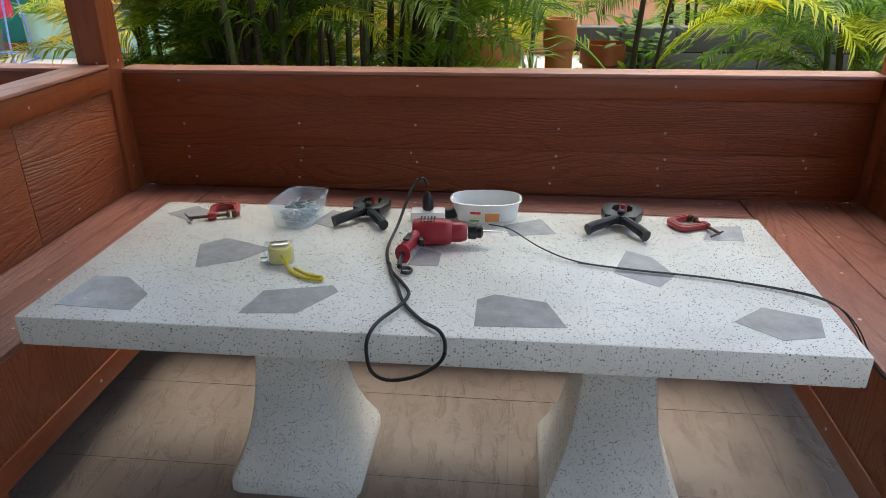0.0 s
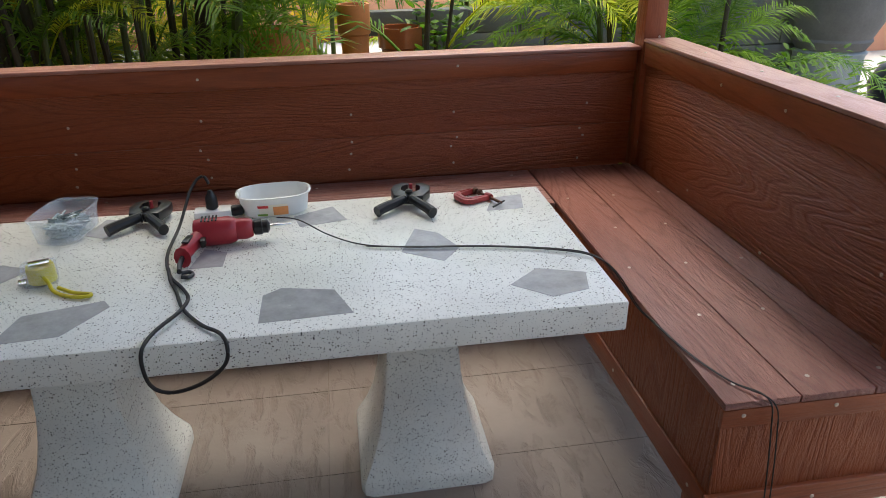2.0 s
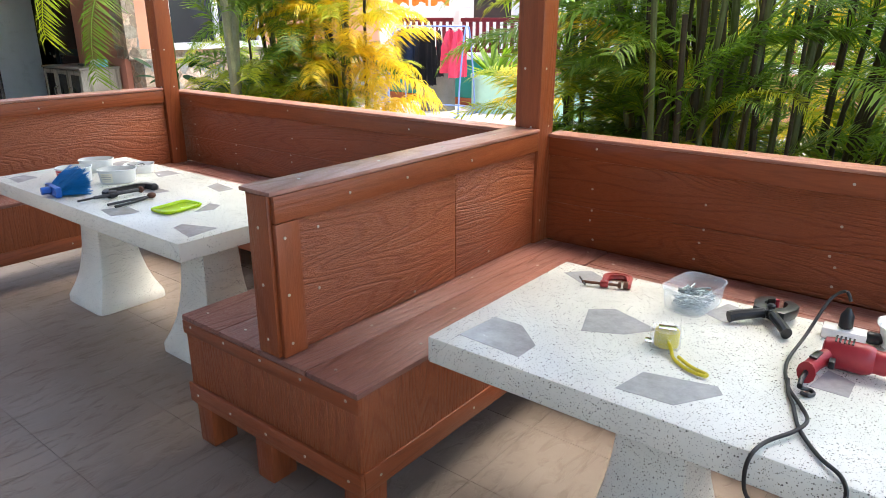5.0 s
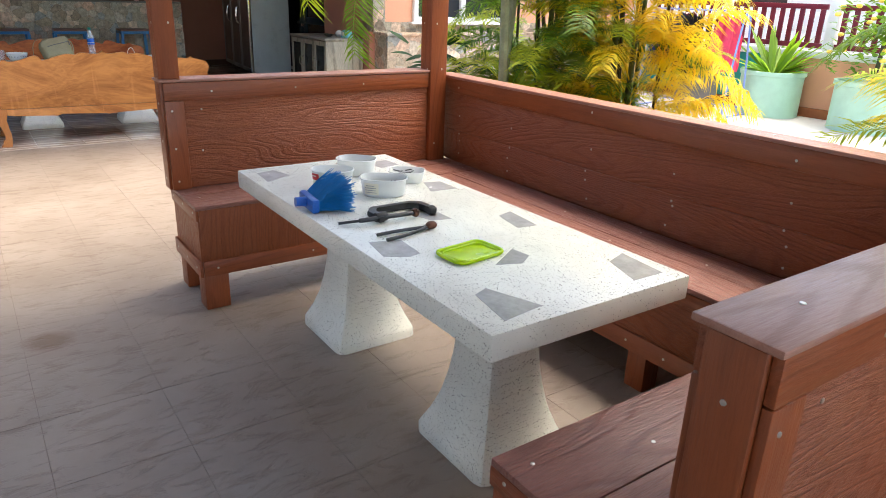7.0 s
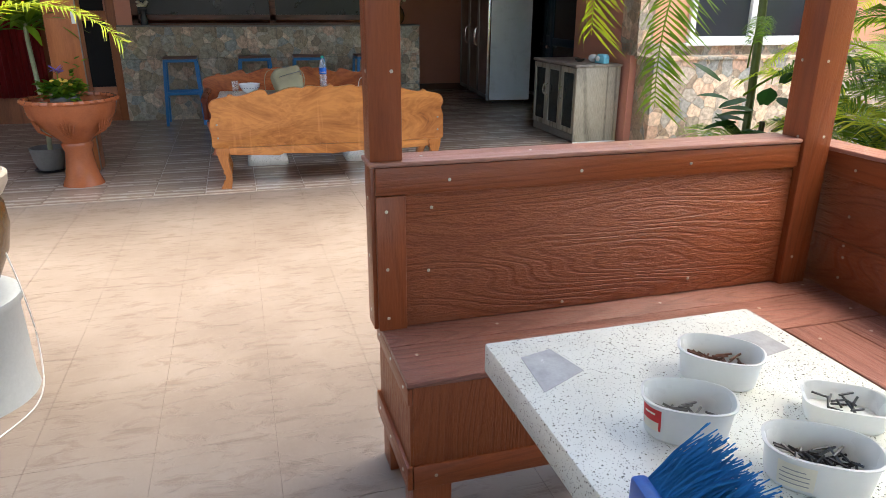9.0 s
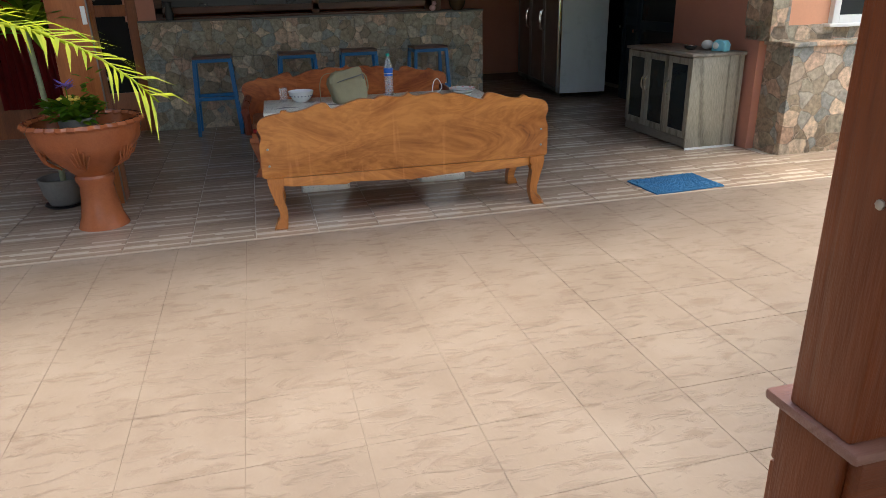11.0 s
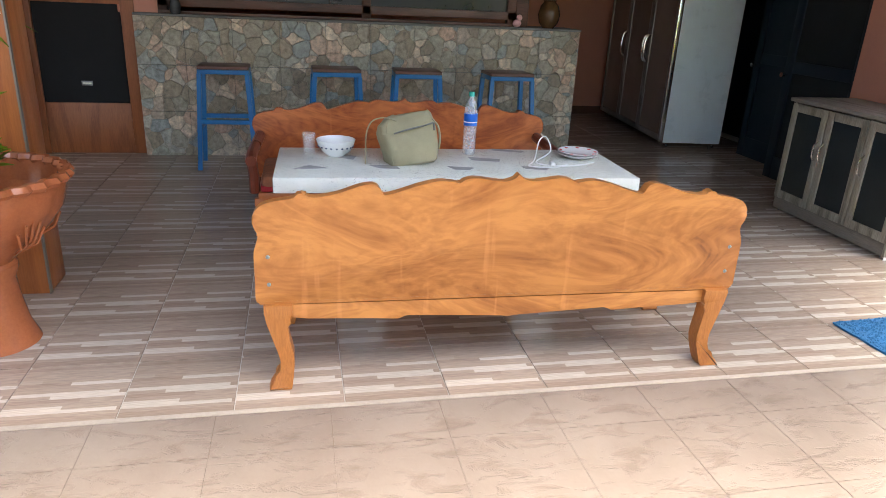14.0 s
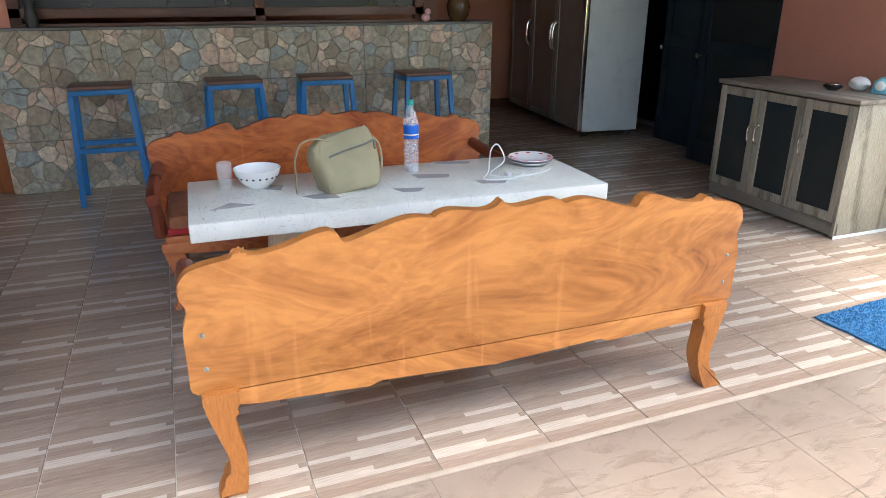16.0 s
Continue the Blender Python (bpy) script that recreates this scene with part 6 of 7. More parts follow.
part("ring", lathe(bmesh.new(), [(0.27, 0), (0.265, 0.50), (0.28, 0.53), (0.24, 0.55)], 32), M_BUCKET, cp)
part("planter", lathe(bmesh.new(), [(0.26, 0.55), (0.30, 0.62), (0.29, 0.64), (0.36, 0.80), (0.40, 1.02), (0.37, 1.04), (0.02, 0.99)], 32), M_STONEG, cp)
cj = solo("dark_jar", lathe(bmesh.new(), [(0.15, 0), (0.26, 0.12), (0.30, 0.28), (0.24, 0.42), (0.20, 0.45), (0.17, 0.43)], 32), M_BLACKP, "round black glazed jar in the yard", "jar", pose(5.75, 3.65, -0.03))
palm("areca palm in the dark planter", 5.2, 3.95, 5, 0.12, 16, (0.8, 0.2, 0), 1.3, 2.0, 31, scale=0.6)
orw = solo("wall_yard_orange", boxed(3.6, 9.0, 6.6, 6.75, -0.03, 1.1), M_PINKL, "orange plaster garden wall", "wall", kind="structure")

nb = 9.1
solo("wall_teal", boxed(-9.5, -6.05, nb, nb + 0.15, -0.03, 0.78), M_TEAL, "teal painted low wall of the neighbour's yard", "wall", kind="structure")
solo("wall_teal_cap", boxed(-9.5, -6.05, nb - 0.03, nb + 0.18, 0.78, 0.88, bevel=0.01), M_WHITE, "white coping on the low wall", "trim", kind="structure")
solo("wall_orange_low", boxed(-6.05, 4.0, nb, nb + 0.15, -0.03, 0.78), M_PINKL, "orange painted low wall of the neighbour's yard", "wall", kind="structure")
solo("wall_orange_cap", boxed(-6.05, 4.0, nb - 0.03, nb + 0.18, 0.78, 0.88, bevel=0.01), M_WHITE, "white coping on the low wall", "trim", kind="structure")
solo("wall_base_strip", boxed(-9.5, 4.0, nb - 0.06, nb - 0.002, -0.03, 0.10, bevel=0.006), M_TERRAC, "terracotta base strip along the low wall", "trim", kind="structure")
for k, x0 in enumerate((-8.4, -6.9, -5.25, -3.6, -1.95, -0.3)):
    fc = thing("fence_panel", "maroon slatted fence panel between white posts", "fence", pose(x0, nb + 0.05, 0.88), "fence panels")
    part("post", boxed(-0.07, 0.07, -0.02, 0.10, 0, 0.75, bevel=0.006), M_WHITE, fc)
    part("top_rail", boxed(0.08, 1.54, 0, 0.05, 0.55, 0.62, bevel=0.004), M_MAROON, fc)
    part("bottom_rail", boxed(0.08, 1.54, 0, 0.05, 0.03, 0.10, bevel=0.004), M_MAROON, fc)
    for i in range(10):
        part("slat", boxed(0.11 + i * 0.148, 0.18 + i * 0.148, 0.01, 0.035, 0.10, 0.55, bevel=0.003), M_MAROON, fc)
house = thing("neighbour_house", "white neighbouring house behind the fence", "house", pose(-12, 12.5, -0.03))
for i in range(11):
    part("siding_board", boxed(0, 16, -0.02 - 0.004 * (i % 2), 0.1, i * 0.35, i * 0.35 + 0.345, bevel=0.004), M_WHITE, house)
part("roof", slab(bmesh.new(), [(-0.5, 3.85), (16.5, 3.85), (16.5, 4.0), (-0.5, 4.0)], "y", -0.7, 5, 0.01), M_MAROON, house)
for x in (3.0, 8.0, 12.0):
    w = part("window", boxed(x, x + 1.2, -0.06, -0.025, 1.4, 2.6, bevel=0.01), M_WHITE, house)
    part("pane", boxed(x + 0.08, x + 1.12, -0.07, -0.062, 1.48, 2.52), M_DGLASS, w)


def tub_pot(x, y, r, h, label):
    t = thing("mint_pot", label, "plant pot", pose(x, y, -0.03), "mint pots")
    part("drum", lathe(bmesh.new(), [(r, 0), (r, h * 0.92)], 40), M_MINT, t)
    part("rim", lathe(bmesh.new(), [(r, h * 0.90), (r * 1.05, h * 0.91), (r * 1.05, h), (r * 0.95, h), (r * 0.94, h * 0.93), (0.01, h * 0.93)], 40, closed=False), M_MINT, t)
    return t


tub_pot(-5.72, 8.72, 0.42, 0.62, "round mint-green planter with a spiky agave")
tub_pot(-4.35, 8.70, 0.42, 0.62, "round mint-green planter with a flowering shrub")
ag = thing("agave", "spiky green agave in the mint planter", "plant", pose(-5.72, 8.72, 0.5))
lf = bmesh.new()
r9 = random.Random(2)
for i in range(40):
    a = r9.uniform(0, 6.28)
    l = r9.uniform(0.45, 0.85)
    leaf_blade(lf, (0.05 * math.cos(a), 0.05 * math.sin(a), 0.03), (l * 0.85 * math.cos(a), l * 0.85 * math.sin(a), r9.uniform(0.15, 0.75)), 0.10, 0.05)
part("foliage", lf, M_LEAFG, ag)
fs = thing("flowering_shrub", "leafy shrub with yellow blossoms in a mint planter", "shrub", pose(-4.35, 8.70, 0.5))
lf, yl = bmesh.new(), bmesh.new()
bushy(lf, 420, 0.6, 1.15, 0.11, r9, 0.15)
for i in range(40):
    a, q = r9.uniform(0, 6.28), r9.uniform(0.2, 0.68)
    ball(yl, (q * math.cos(a), q * math.sin(a), r9.uniform(0.3, 1.35)), 0.04, 1, 1, 0.7, 6, 4)
part("foliage", lf, M_LEAFG, fs)
part("blossom", yl, M_YPETAL, fs)
part("stem", tube(bmesh.new(), [(0, 0, 0), (0.02, 0, 0.6)], 0.025), M_STEMD, fs)

# clothes rack with washing
rk = thing("clothes_rack", "blue tubular clothes rack in the yard", "clothes rack", pose(-6.38, 7.85, -0.03, 0, 0, 8))
for x in (-0.75, 0.62):
    part("end_frame", tube(bmesh.new(), smooth_line([(x, -0.28, 0.012), (x, -0.24, 0.5), (x, -0.10, 1.25), (x, 0, 1.40), (x, 0.10, 1.25), (x, 0.24, 0.5), (x, 0.28, 0.012)], 5), 0.014), M_RACK, rk)
    part("foot", tube(bmesh.new(), [(x, -0.42, 0.012), (x, 0.42, 0.012)], 0.014), M_RACK, rk)
part("rail", tube(bmesh.new(), [(-0.75, 0, 1.40), (0.62, 0, 1.40)], 0.012), M_RACK, rk)
part("lower_rail", tube(bmesh.new(), [(-0.75, 0.2, 0.12), (0.62, 0.2, 0.12)], 0.012), M_RACK, rk)


def garment(x, mat, w, l, label, seed):
    r = random.Random(seed)
    t = thing("garment", label, "clothing", rk.matrix_basis @ pose(x, 0, 0, 0, 0, r.uniform(55, 120)), "washing")
    bm = bmesh.new()
    rows = []
    for j in range(9):
        f = j / 8
        hw = w * (0.42 + 0.5 * min(1, f * 3)) * (1 - 0.08 * math.sin(f * 5))
        row = []
        for i in range(15):
            u = i / 14 * 2 - 1
            row.append(bm.verts.new((u * hw, 0.025 * math.sin(u * 7 + seed) * (0.4 + f) + 0.01 * r.uniform(-1, 1), 1.36 - 0.05 * abs(u) * (1 - f) - l * f - 0.02 * r.random() * f)))
        rows.append(row)
    for p, q in zip(rows, rows[1:]):
        for i in range(14):
            bm.faces.new((p[i], p[i + 1], q[i + 1], q[i]))
    bmesh.ops.solidify(bm, geom=bm.faces[:], thickness=0.012)
    part("cloth", bm, mat, t)
    part("hanger", tube(bmesh.new(), smooth_line([(-w * 0.4, 0, 1.34), (0, 0, 1.385), (w * 0.4, 0, 1.34)], 4) + [Vector((w * 0.1, 0, 1.39)), Vector((0, 0, 1.42))], 0.006, 6), M_CORDW, t)


for i, (x, m, w, l, lab) in enumerate(((-0.62, M_NAVYC, 0.22, 0.75, "dark navy shirt on a hanger"), (-0.48, M_BLACKC, 0.22, 0.85, "black shirt on a hanger"), (-0.34, M_NAVYC, 0.22, 0.7, "navy trousers on a hanger"), (-0.20, M_BLACKC, 0.24, 0.95, "black dress on a hanger"), (-0.06, M_BLACKC, 0.22, 0.9, "black top on a hanger"), (0.10, M_BLACKC, 0.2, 0.75, "black vest on a hanger"), (0.30, M_PINKC, 0.24, 0.68, "bright pink dress on a hanger"), (0.47, M_PINKC, 0.2, 0.75, "pink top on a hanger"))):
    garment(x, m, w, l, lab, i + 1)
ln = solo("washing_line", tube(bmesh.new(), [(-8.6, 8.2, 2.55), (-5.2, 8.2, 2.5)], 0.006, 6), M_CORDW, "thin washing line above the rack", "washing line", kind="structure")
for i in range(3):
    oc = bmesh.new()
    rows = [[oc.verts.new((-7.6 + i * 0.42 + u * 0.05, 8.2 + 0.03 * math.sin(u * 2.2 + i), 2.50 - 0.78 * j / 6 - 0.04 * math.sin(u))) for u in range(9)] for j in range(7)]
    for p, q in zip(rows, rows[1:]):
        for k in range(8):
            oc.faces.new((p[k], p[k + 1], q[k + 1], q[k]))
    bmesh.ops.solidify(oc, geom=oc.faces[:], thickness=0.01)
    solo("hanging_cloth", oc, M_ORANGEC, "orange patterned cloth hung on the line", "cloth", group="washing")
solo("cement_cylinder", lathe(bmesh.new(), [(0.30, 0), (0.30, 0.62), (0.31, 0.64), (0.27, 0.64), (0.26, 0.5), (0.01, 0.5)], 36), M_STONEG, "grey cement cylinder planter in the yard", "planter", pose(-6.62, 8.25, -0.03))

# added unseen walls that close the yard; the grey south one holds light down
solo("wall_yard_south", boxed(-14.3, 9.0, -8.2, -8.0, -0.03, 3.2), M_WALLG, "unseen plain grey wall added to close the yard", "wall", kind="structure")
solo("wall_yard_east", boxed(9.0, 9.2, -8.2, 12.5, -0.03, 1.6), M_WHITE, "unseen plain pale wall added to close the yard", "wall", kind="structure")


# ---- tools on the first table ----
T0 = 0.7205


def c_clamp(label, m, mat, s=1.0, screwmat=None):
    """A cast C-clamp lying on its side; the frame opens towards +x."""
    t = thing("c_clamp", label, "clamp", m @ Matrix.Diagonal((s, s, s, 1)), "c-clamps")
    rim = [(0.062, -0.054), (-0.018, -0.054), (-0.038, -0.044), (-0.047, -0.026), (-0.047, 0.026), (-0.038, 0.044), (-0.018, 0.052), (0.060, 0.050), (0.064, 0.042), (0.060, 0.034), (-0.006, 0.034), (-0.020, 0.028), (-0.027, 0.016), (-0.027, -0.016), (-0.020, -0.028), (-0.006, -0.034), (0.062, -0.036)]
    part("frame", slab(bmesh.new(), rim, "z", 0.002, 0.022, 0.005), mat, t)
    part("web", slab(bmesh.new(), [(0.04, -0.047), (-0.018, -0.046), (-0.038, -0.024), (-0.038, 0.024), (-0.018, 0.045), (0.04, 0.043), (0.04, 0.040), (-0.014, 0.040), (-0.032, 0.020), (-0.032, -0.020), (-0.014, -0.042), (0.04, -0.044)], "z", 0.020, 0.0245, 0.001), mat, t)
    sm_ = screwmat or M_RUST
    part("anvil", lathe(bmesh.new(), [(0.012, -0.012), (0.014, -0.004), (0.012, 0.004)], 14), sm_, t).matrix_basis = pose(0.055, 0.028, 0.014, 90)
    part("spindle", tube(bmesh.new(), [(0.06, 0.015, 0.013), (0.062, -0.12, 0.013)], 0.0055, 8), sm_, t, "rusty threaded screw")
    part("pad", lathe(bmesh.new(), [(0.010, -0.005), (0.013, 0.0), (0.010, 0.006)], 14), sm_, t).matrix_basis = pose(0.06, 0.012, 0.014, 90)
    part("boss", lathe(bmesh.new(), [(0.012, -0.014), (0.014, 0), (0.012, 0.014)], 14), mat, t).matrix_basis = pose(0.062, -0.042, 0.014, 90)
    part("bar", tube(bmesh.new(), [(0.015, -0.135, 0.012), (0.085, -0.108, 0.012)], 0.0035, 8), M_DSTEEL, t)
    return t


c_clamp("red cast-iron clamp lying on the terrazzo table", pose(0.225, 0.665, T0, 0, 0, -70), M_IRON, 0.86)
c_clamp("red cast-iron clamp beside a grey inlay", pose(1.595, 0.665, T0, 0, 0, 24), M_IRON, 0.80)


def spring_clamp(label, m):
    t = thing("spring_clamp", label, "clamp", m, "spring clamps")
    for s in (-1, 1):
        part("handle", tube(bmesh.new(), smooth_line([(0, 0, 0.028), (s * 0.035, -0.045, 0.026), (s * 0.075, -0.085, 0.022), (s * 0.092, -0.105, 0.018)], 5), 0.015, 10, lambda f: 0.013 + 0.004 * f), M_BLACKP, t, "ribbed black grip")
        part("jaw", slab(bmesh.new(), [(s * 0.004, -0.030), (s * 0.050, -0.022), (s * 0.068, 0.03), (s * 0.064, 0.070), (s * 0.036, 0.096), (s * 0.012, 0.088), (s * 0.014, 0.070), (s * 0.036, 0.062), (s * 0.038, 0.024), (s * 0.010, 0.010)], "z", 0.012, 0.040, 0.004), M_DSTEEL, t, "grey jaw")
    part("pivot", lathe(bmesh.new(), [(0.013, 0.008), (0.013, 0.046), (0.008, 0.05)], 14), M_BLACKP, t)
    part("spring", lathe(bmesh.new(), [(0.006, 0.0), (0.006, 0.05)], 10, c=(0, 0.05, 0.0)), M_REDP, t, "red pad tip")
    return t


spring_clamp("black plastic spring clamp on the terrazzo table", pose(0.675, 0.66, T0, 0, 0, -6) @ Matrix.Diagonal((0.82, 0.9, 1, 1)))
spring_clamp("black plastic spring clamp with a red tip", pose(1.415, 0.655, T0, 0, 0, -13) @ Matrix.Diagonal((0.86, 0.95, 1, 1)))


def tub(name, label, m, rx, ry, h, mat, square=0.0, labels=(), wall=0.0016, flare=1.10, fill=None):
    """An open plastic food tub with a rolled lip; oval or, with square, rounded-rectangular."""
    t = thing(name, label, "tub", m, "plastic tubs")
    e = 1.0 / (1.0 + square)
    def ring(bm, k, z):
        r = []
        for i in range(40):
            a = 2 * math.pi * i / 40
            c, s = math.cos(a), math.sin(a)
            r.append(bm.verts.new((rx * k * math.copysign(abs(c) ** e, c), ry * k * math.copysign(abs(s) ** e, s), z)))
        return r
    bm = bmesh.new()
    w = wall / min(rx, ry)
    rings = [ring(bm, k, z) for k, z in ((0.93, 0.0), (1.0, 0.005), (1.0 + (flare - 1) * 0.9, h * 0.92), (flare + 0.05, h * 0.93), (flare + 0.06, h * 0.98), (flare, h), (flare - w, h * 0.96), (1.0 - w, 0.008))]
    for p, q in zip(rings, rings[1:]):
        for i in range(40):
            bm.faces.new((p[i], p[(i + 1) % 40], q[(i + 1) % 40], q[i]))
    bm.faces.new(rings[0][::-1])
    bm.faces.new(rings[-1])
    part("shell", bm, mat, t)
    for nth, (a0, z0, z1, wd, m2, lab) in enumerate(labels):
        lb = bmesh.new()
        lift = 0.0010 + 0.0006 * nth
        row0, row1 = [], []
        for i in range(9):
            a = radians(a0) + (i / 8 - 0.5) * wd
            c, s = math.cos(a), math.sin(a)
            for z, row in ((z0, row0), (z1, row1)):
                k = 1.0 + (flare - 1) * 0.9 * z / (h * 0.92)
                row.append(lb.verts.new(((rx * k + lift) * math.copysign(abs(c) ** e, c), (ry * k + lift) * math.copysign(abs(s) ** e, s), z)))
        for i in range(8):
            lb.faces.new((row0[i], row0[i + 1], row1[i + 1], row1[i]))
        part("label", lb, m2, t, lab)
    if fill:
        r = random.Random(7)
        f = bmesh.new()
        n, ln_, m2, lab = fill
        for i in range(n):
            a, q = r.uniform(0, 6.28), math.sqrt(r.random()) * 0.72
            c = Vector((rx * q * math.cos(a), ry * q * math.sin(a), 0.012 + r.uniform(0, 0.030)))
            g = r.uniform(0, 6.28)
            d = Vector((math.cos(g), math.sin(g), r.uniform(-0.4, 0.4))) * ln_ * 0.5
            d.z = max(d.z, -c.z + 0.01)
            tube(f, [c - d, c + d], 0.0024, 5)
        part("filling", f, m2, t, lab)
    return t


tub("plastic_tub", "clear rectangular tub half full of steel screws", pose(0.475, 0.625, T0, 0, 0, 82), 0.085, 0.058, 0.072, M_CLEARP, 1.2, (), fill=(340, 0.030, M_ZINC, "loose steel screws"))
tub("plastic_tub", "white oval ice-cream tub with a fruit label", pose(1.025, 0.695, T0, 0, 0, 3), 0.092, 0.060, 0.062, M_TUB, 0.35,
    ((-92, 0.006, 0.040, 0.62, M_PAPER, "printed paper label"), (-103, 0.031, 0.039, 0.28, M_REDINK, "red label mark"), (-82, 0.008, 0.034, 0.30, M_ORINK, "orange fruit print"), (-105, 0.008, 0.014, 0.28, M_GRINK, "green print")))

# extension block with two plugs
eb = thing("power_block", "white power socket block with black plugs", "power socket", pose(0.855, 0.66, T0, 0, 0, 4) @ Matrix.Diagonal((0.85, 0.85, 0.8, 1)))
part("block", boxed(-0.06, 0.06, -0.03, 0.03, 0, 0.038, bevel=0.006), M_CERAM, eb)
part("plug", lathe(bmesh.new(), [(0.014, 0), (0.020, 0.006), (0.019, 0.045), (0.010, 0.062), (0.006, 0.07)], 16, c=(0.0, 0.0, 0.038)), M_BLACKP, eb, "black mains plug")
pg = part("plug", lathe(bmesh.new(), [(0.016, 0), (0.020, 0.006), (0.019, 0.035), (0.010, 0.045)], 16), M_BLACKP, eb, "black mains plug")
pg.matrix_basis = pose(0.058, 0.0, 0.024, 0, 90)

# electric drill lying on its side
dl = thing("power_drill", "red corded electric drill lying on its side", "drill", pose(0.892, 0.475, T0, 0, 0, 4) @ Matrix.Diagonal((0.74, 0.92, 1.0, 1)))
bm = lathe(bmesh.new(), [(0.024, -0.085), (0.034, -0.08), (0.037, -0.06), (0.037, 0.035), (0.032, 0.055), (0.028, 0.06)], 28)
o = part("motor_housing", bm, M_REDP, dl)
o.matrix_basis = pose(0.01, 0.0, 0.038, 0, 90)
o = part("gear_nose", lathe(bmesh.new(), [(0.028, 0), (0.029, 0.03), (0.024, 0.05), (0.021, 0.055)], 24), M_REDP, dl)
o.matrix_basis = pose(0.07, 0, 0.038, 0, 90)
for k in range(5):
    part("vent", boxed(-0.045 + k * 0.012, -0.039 + k * 0.012, -0.02, 0.02, 0.0735, 0.0765, bevel=0.001), M_BLACKP, dl)
o = part("chuck", lathe(bmesh.new(), [(0.014, 0), (0.020, 0.004), (0.021, 0.03), (0.017, 0.034), (0.018, 0.05), (0.009, 0.058)], 20), M_DSTEEL, dl, "dark steel chuck")
o.matrix_basis = pose(0.126, 0, 0.038, 0, 90)
o = part("drill_bit", lathe(bmesh.new(), [(0.005, 0), (0.005, 0.03), (0.0035, 0.034), (0.0035, 0.07), (0.001, 0.075)], 10), M_CHROME, dl, "bright screwdriver bit")
o.matrix_basis = pose(0.182, 0, 0.038, 0, 90)
part("handle", tube(bmesh.new(), smooth_line([(-0.05, -0.01, 0.034), (-0.072, -0.05, 0.032), (-0.09, -0.095, 0.030), (-0.098, -0.135, 0.028)], 5), 0.023, 12, lambda f: 0.024 - 0.003 * math.sin(f * 3) + (0.004 if f > 0.9 else 0)), M_REDP, dl)
part("trigger", boxed(-0.048, -0.03, -0.075, -0.045, 0.024, 0.044, bevel=0.004), M_BLACKP, dl, "black trigger")
part("grip_plate", slab(bmesh.new(), [(-0.10, -0.10), (-0.078, -0.105), (-0.068, -0.06), (-0.085, -0.055)], "z", 0.052, 0.057, 0.001), M_DSTEEL, dl, "dark grip plate")
part("cable_boot", tube(bmesh.new(), [(-0.098, -0.135, 0.028), (-0.104, -0.165, 0.022), (-0.103, -0.19, 0.016)], 0.008, 10), M_BLACKP, dl)
part("chuck_key", tube(bmesh.new(), smooth_line([(-0.10, -0.18, 0.008), (-0.075, -0.175, 0.006), (-0.062, -0.19, 0.006), (-0.075, -0.205, 0.006), (-0.097, -0.20, 0.006)], 5), 0.005, 8), M_DSTEEL, dl, "dark steel chuck key")

pc = thing("looped_cable", "black drill cord looped over the table edge", "cable")
part("cord", tube(bmesh.new(), smooth_line([(0.80, 0.315, T0 + 0.016), (0.812, 0.27, T0 + 0.006), (0.835, 0.215, T0 + 0.006), (0.865, 0.13, T0 + 0.006), (0.915, 0.055, T0 + 0.006), (0.958, 0.012, T0 + 0.008), (0.975, -0.02, 0.715), (0.965, -0.025, 0.675), (0.915, -0.022, 0.635), (0.855, -0.02, 0.618), (0.818, -0.02, 0.635), (0.808, -0.022, 0.68), (0.812, -0.015, 0.722), (0.825, 0.04, T0 + 0.008), (0.86, 0.11, T0 + 0.010), (0.872, 0.16, T0 + 0.014), (0.845, 0.23, T0 + 0.006), (0.805, 0.30, T0 + 0.006), (0.775, 0.42, T0 + 0.006), (0.785, 0.55, T0 + 0.03), (0.81, 0.65, T0 + 0.10), (0.84, 0.67, T0 + 0.125), (0.856, 0.66, T0 + 0.105)], 7), 0.0042, 8), M_CORD, pc)
ec = thing("extension_cord", "doubled dark extension cord running to the bench", "cable")
rp = [(1.04, 0.55, T0 + 0.034), (1.10, 0.53, T0 + 0.03), (1.18, 0.455, T0 + 0.012), (1.27, 0.39, T0 + 0.005), (1.40, 0.355, T0 + 0.005), (1.58, 0.325, T0 + 0.005), (1.75, 0.275, T0 + 0.005), (1.825, 0.225, T0 + 0.005), (1.88, 0.21, 0.68), (1.96, 0.24, 0.56), (2.0, 0.20, SEAT + 0.006), (2.02, 0.06, SEAT + 0.006), (2.06, -0.06, SEAT + 0.006), (2.11, -0.135, SEAT + 0.006), (2.12, -0.155, 0.44), (2.135, -0.17, 0.22), (2.14, -0.19, 0.02), (2.3, -0.6, 0.006), (3.2, -0.9, 0.006)]
part("cord", tube(bmesh.new(), smooth_line(rp, 6), 0.0019, 7), M_CORD, ec)
part("cord", tube(bmesh.new(), smooth_line([(x + 0.004, y - 0.010 + 0.006 * math.sin(i), z) for i, (x, y, z) in enumerate(rp[3:])], 6), 0.0017, 7), M_CORD, ec)

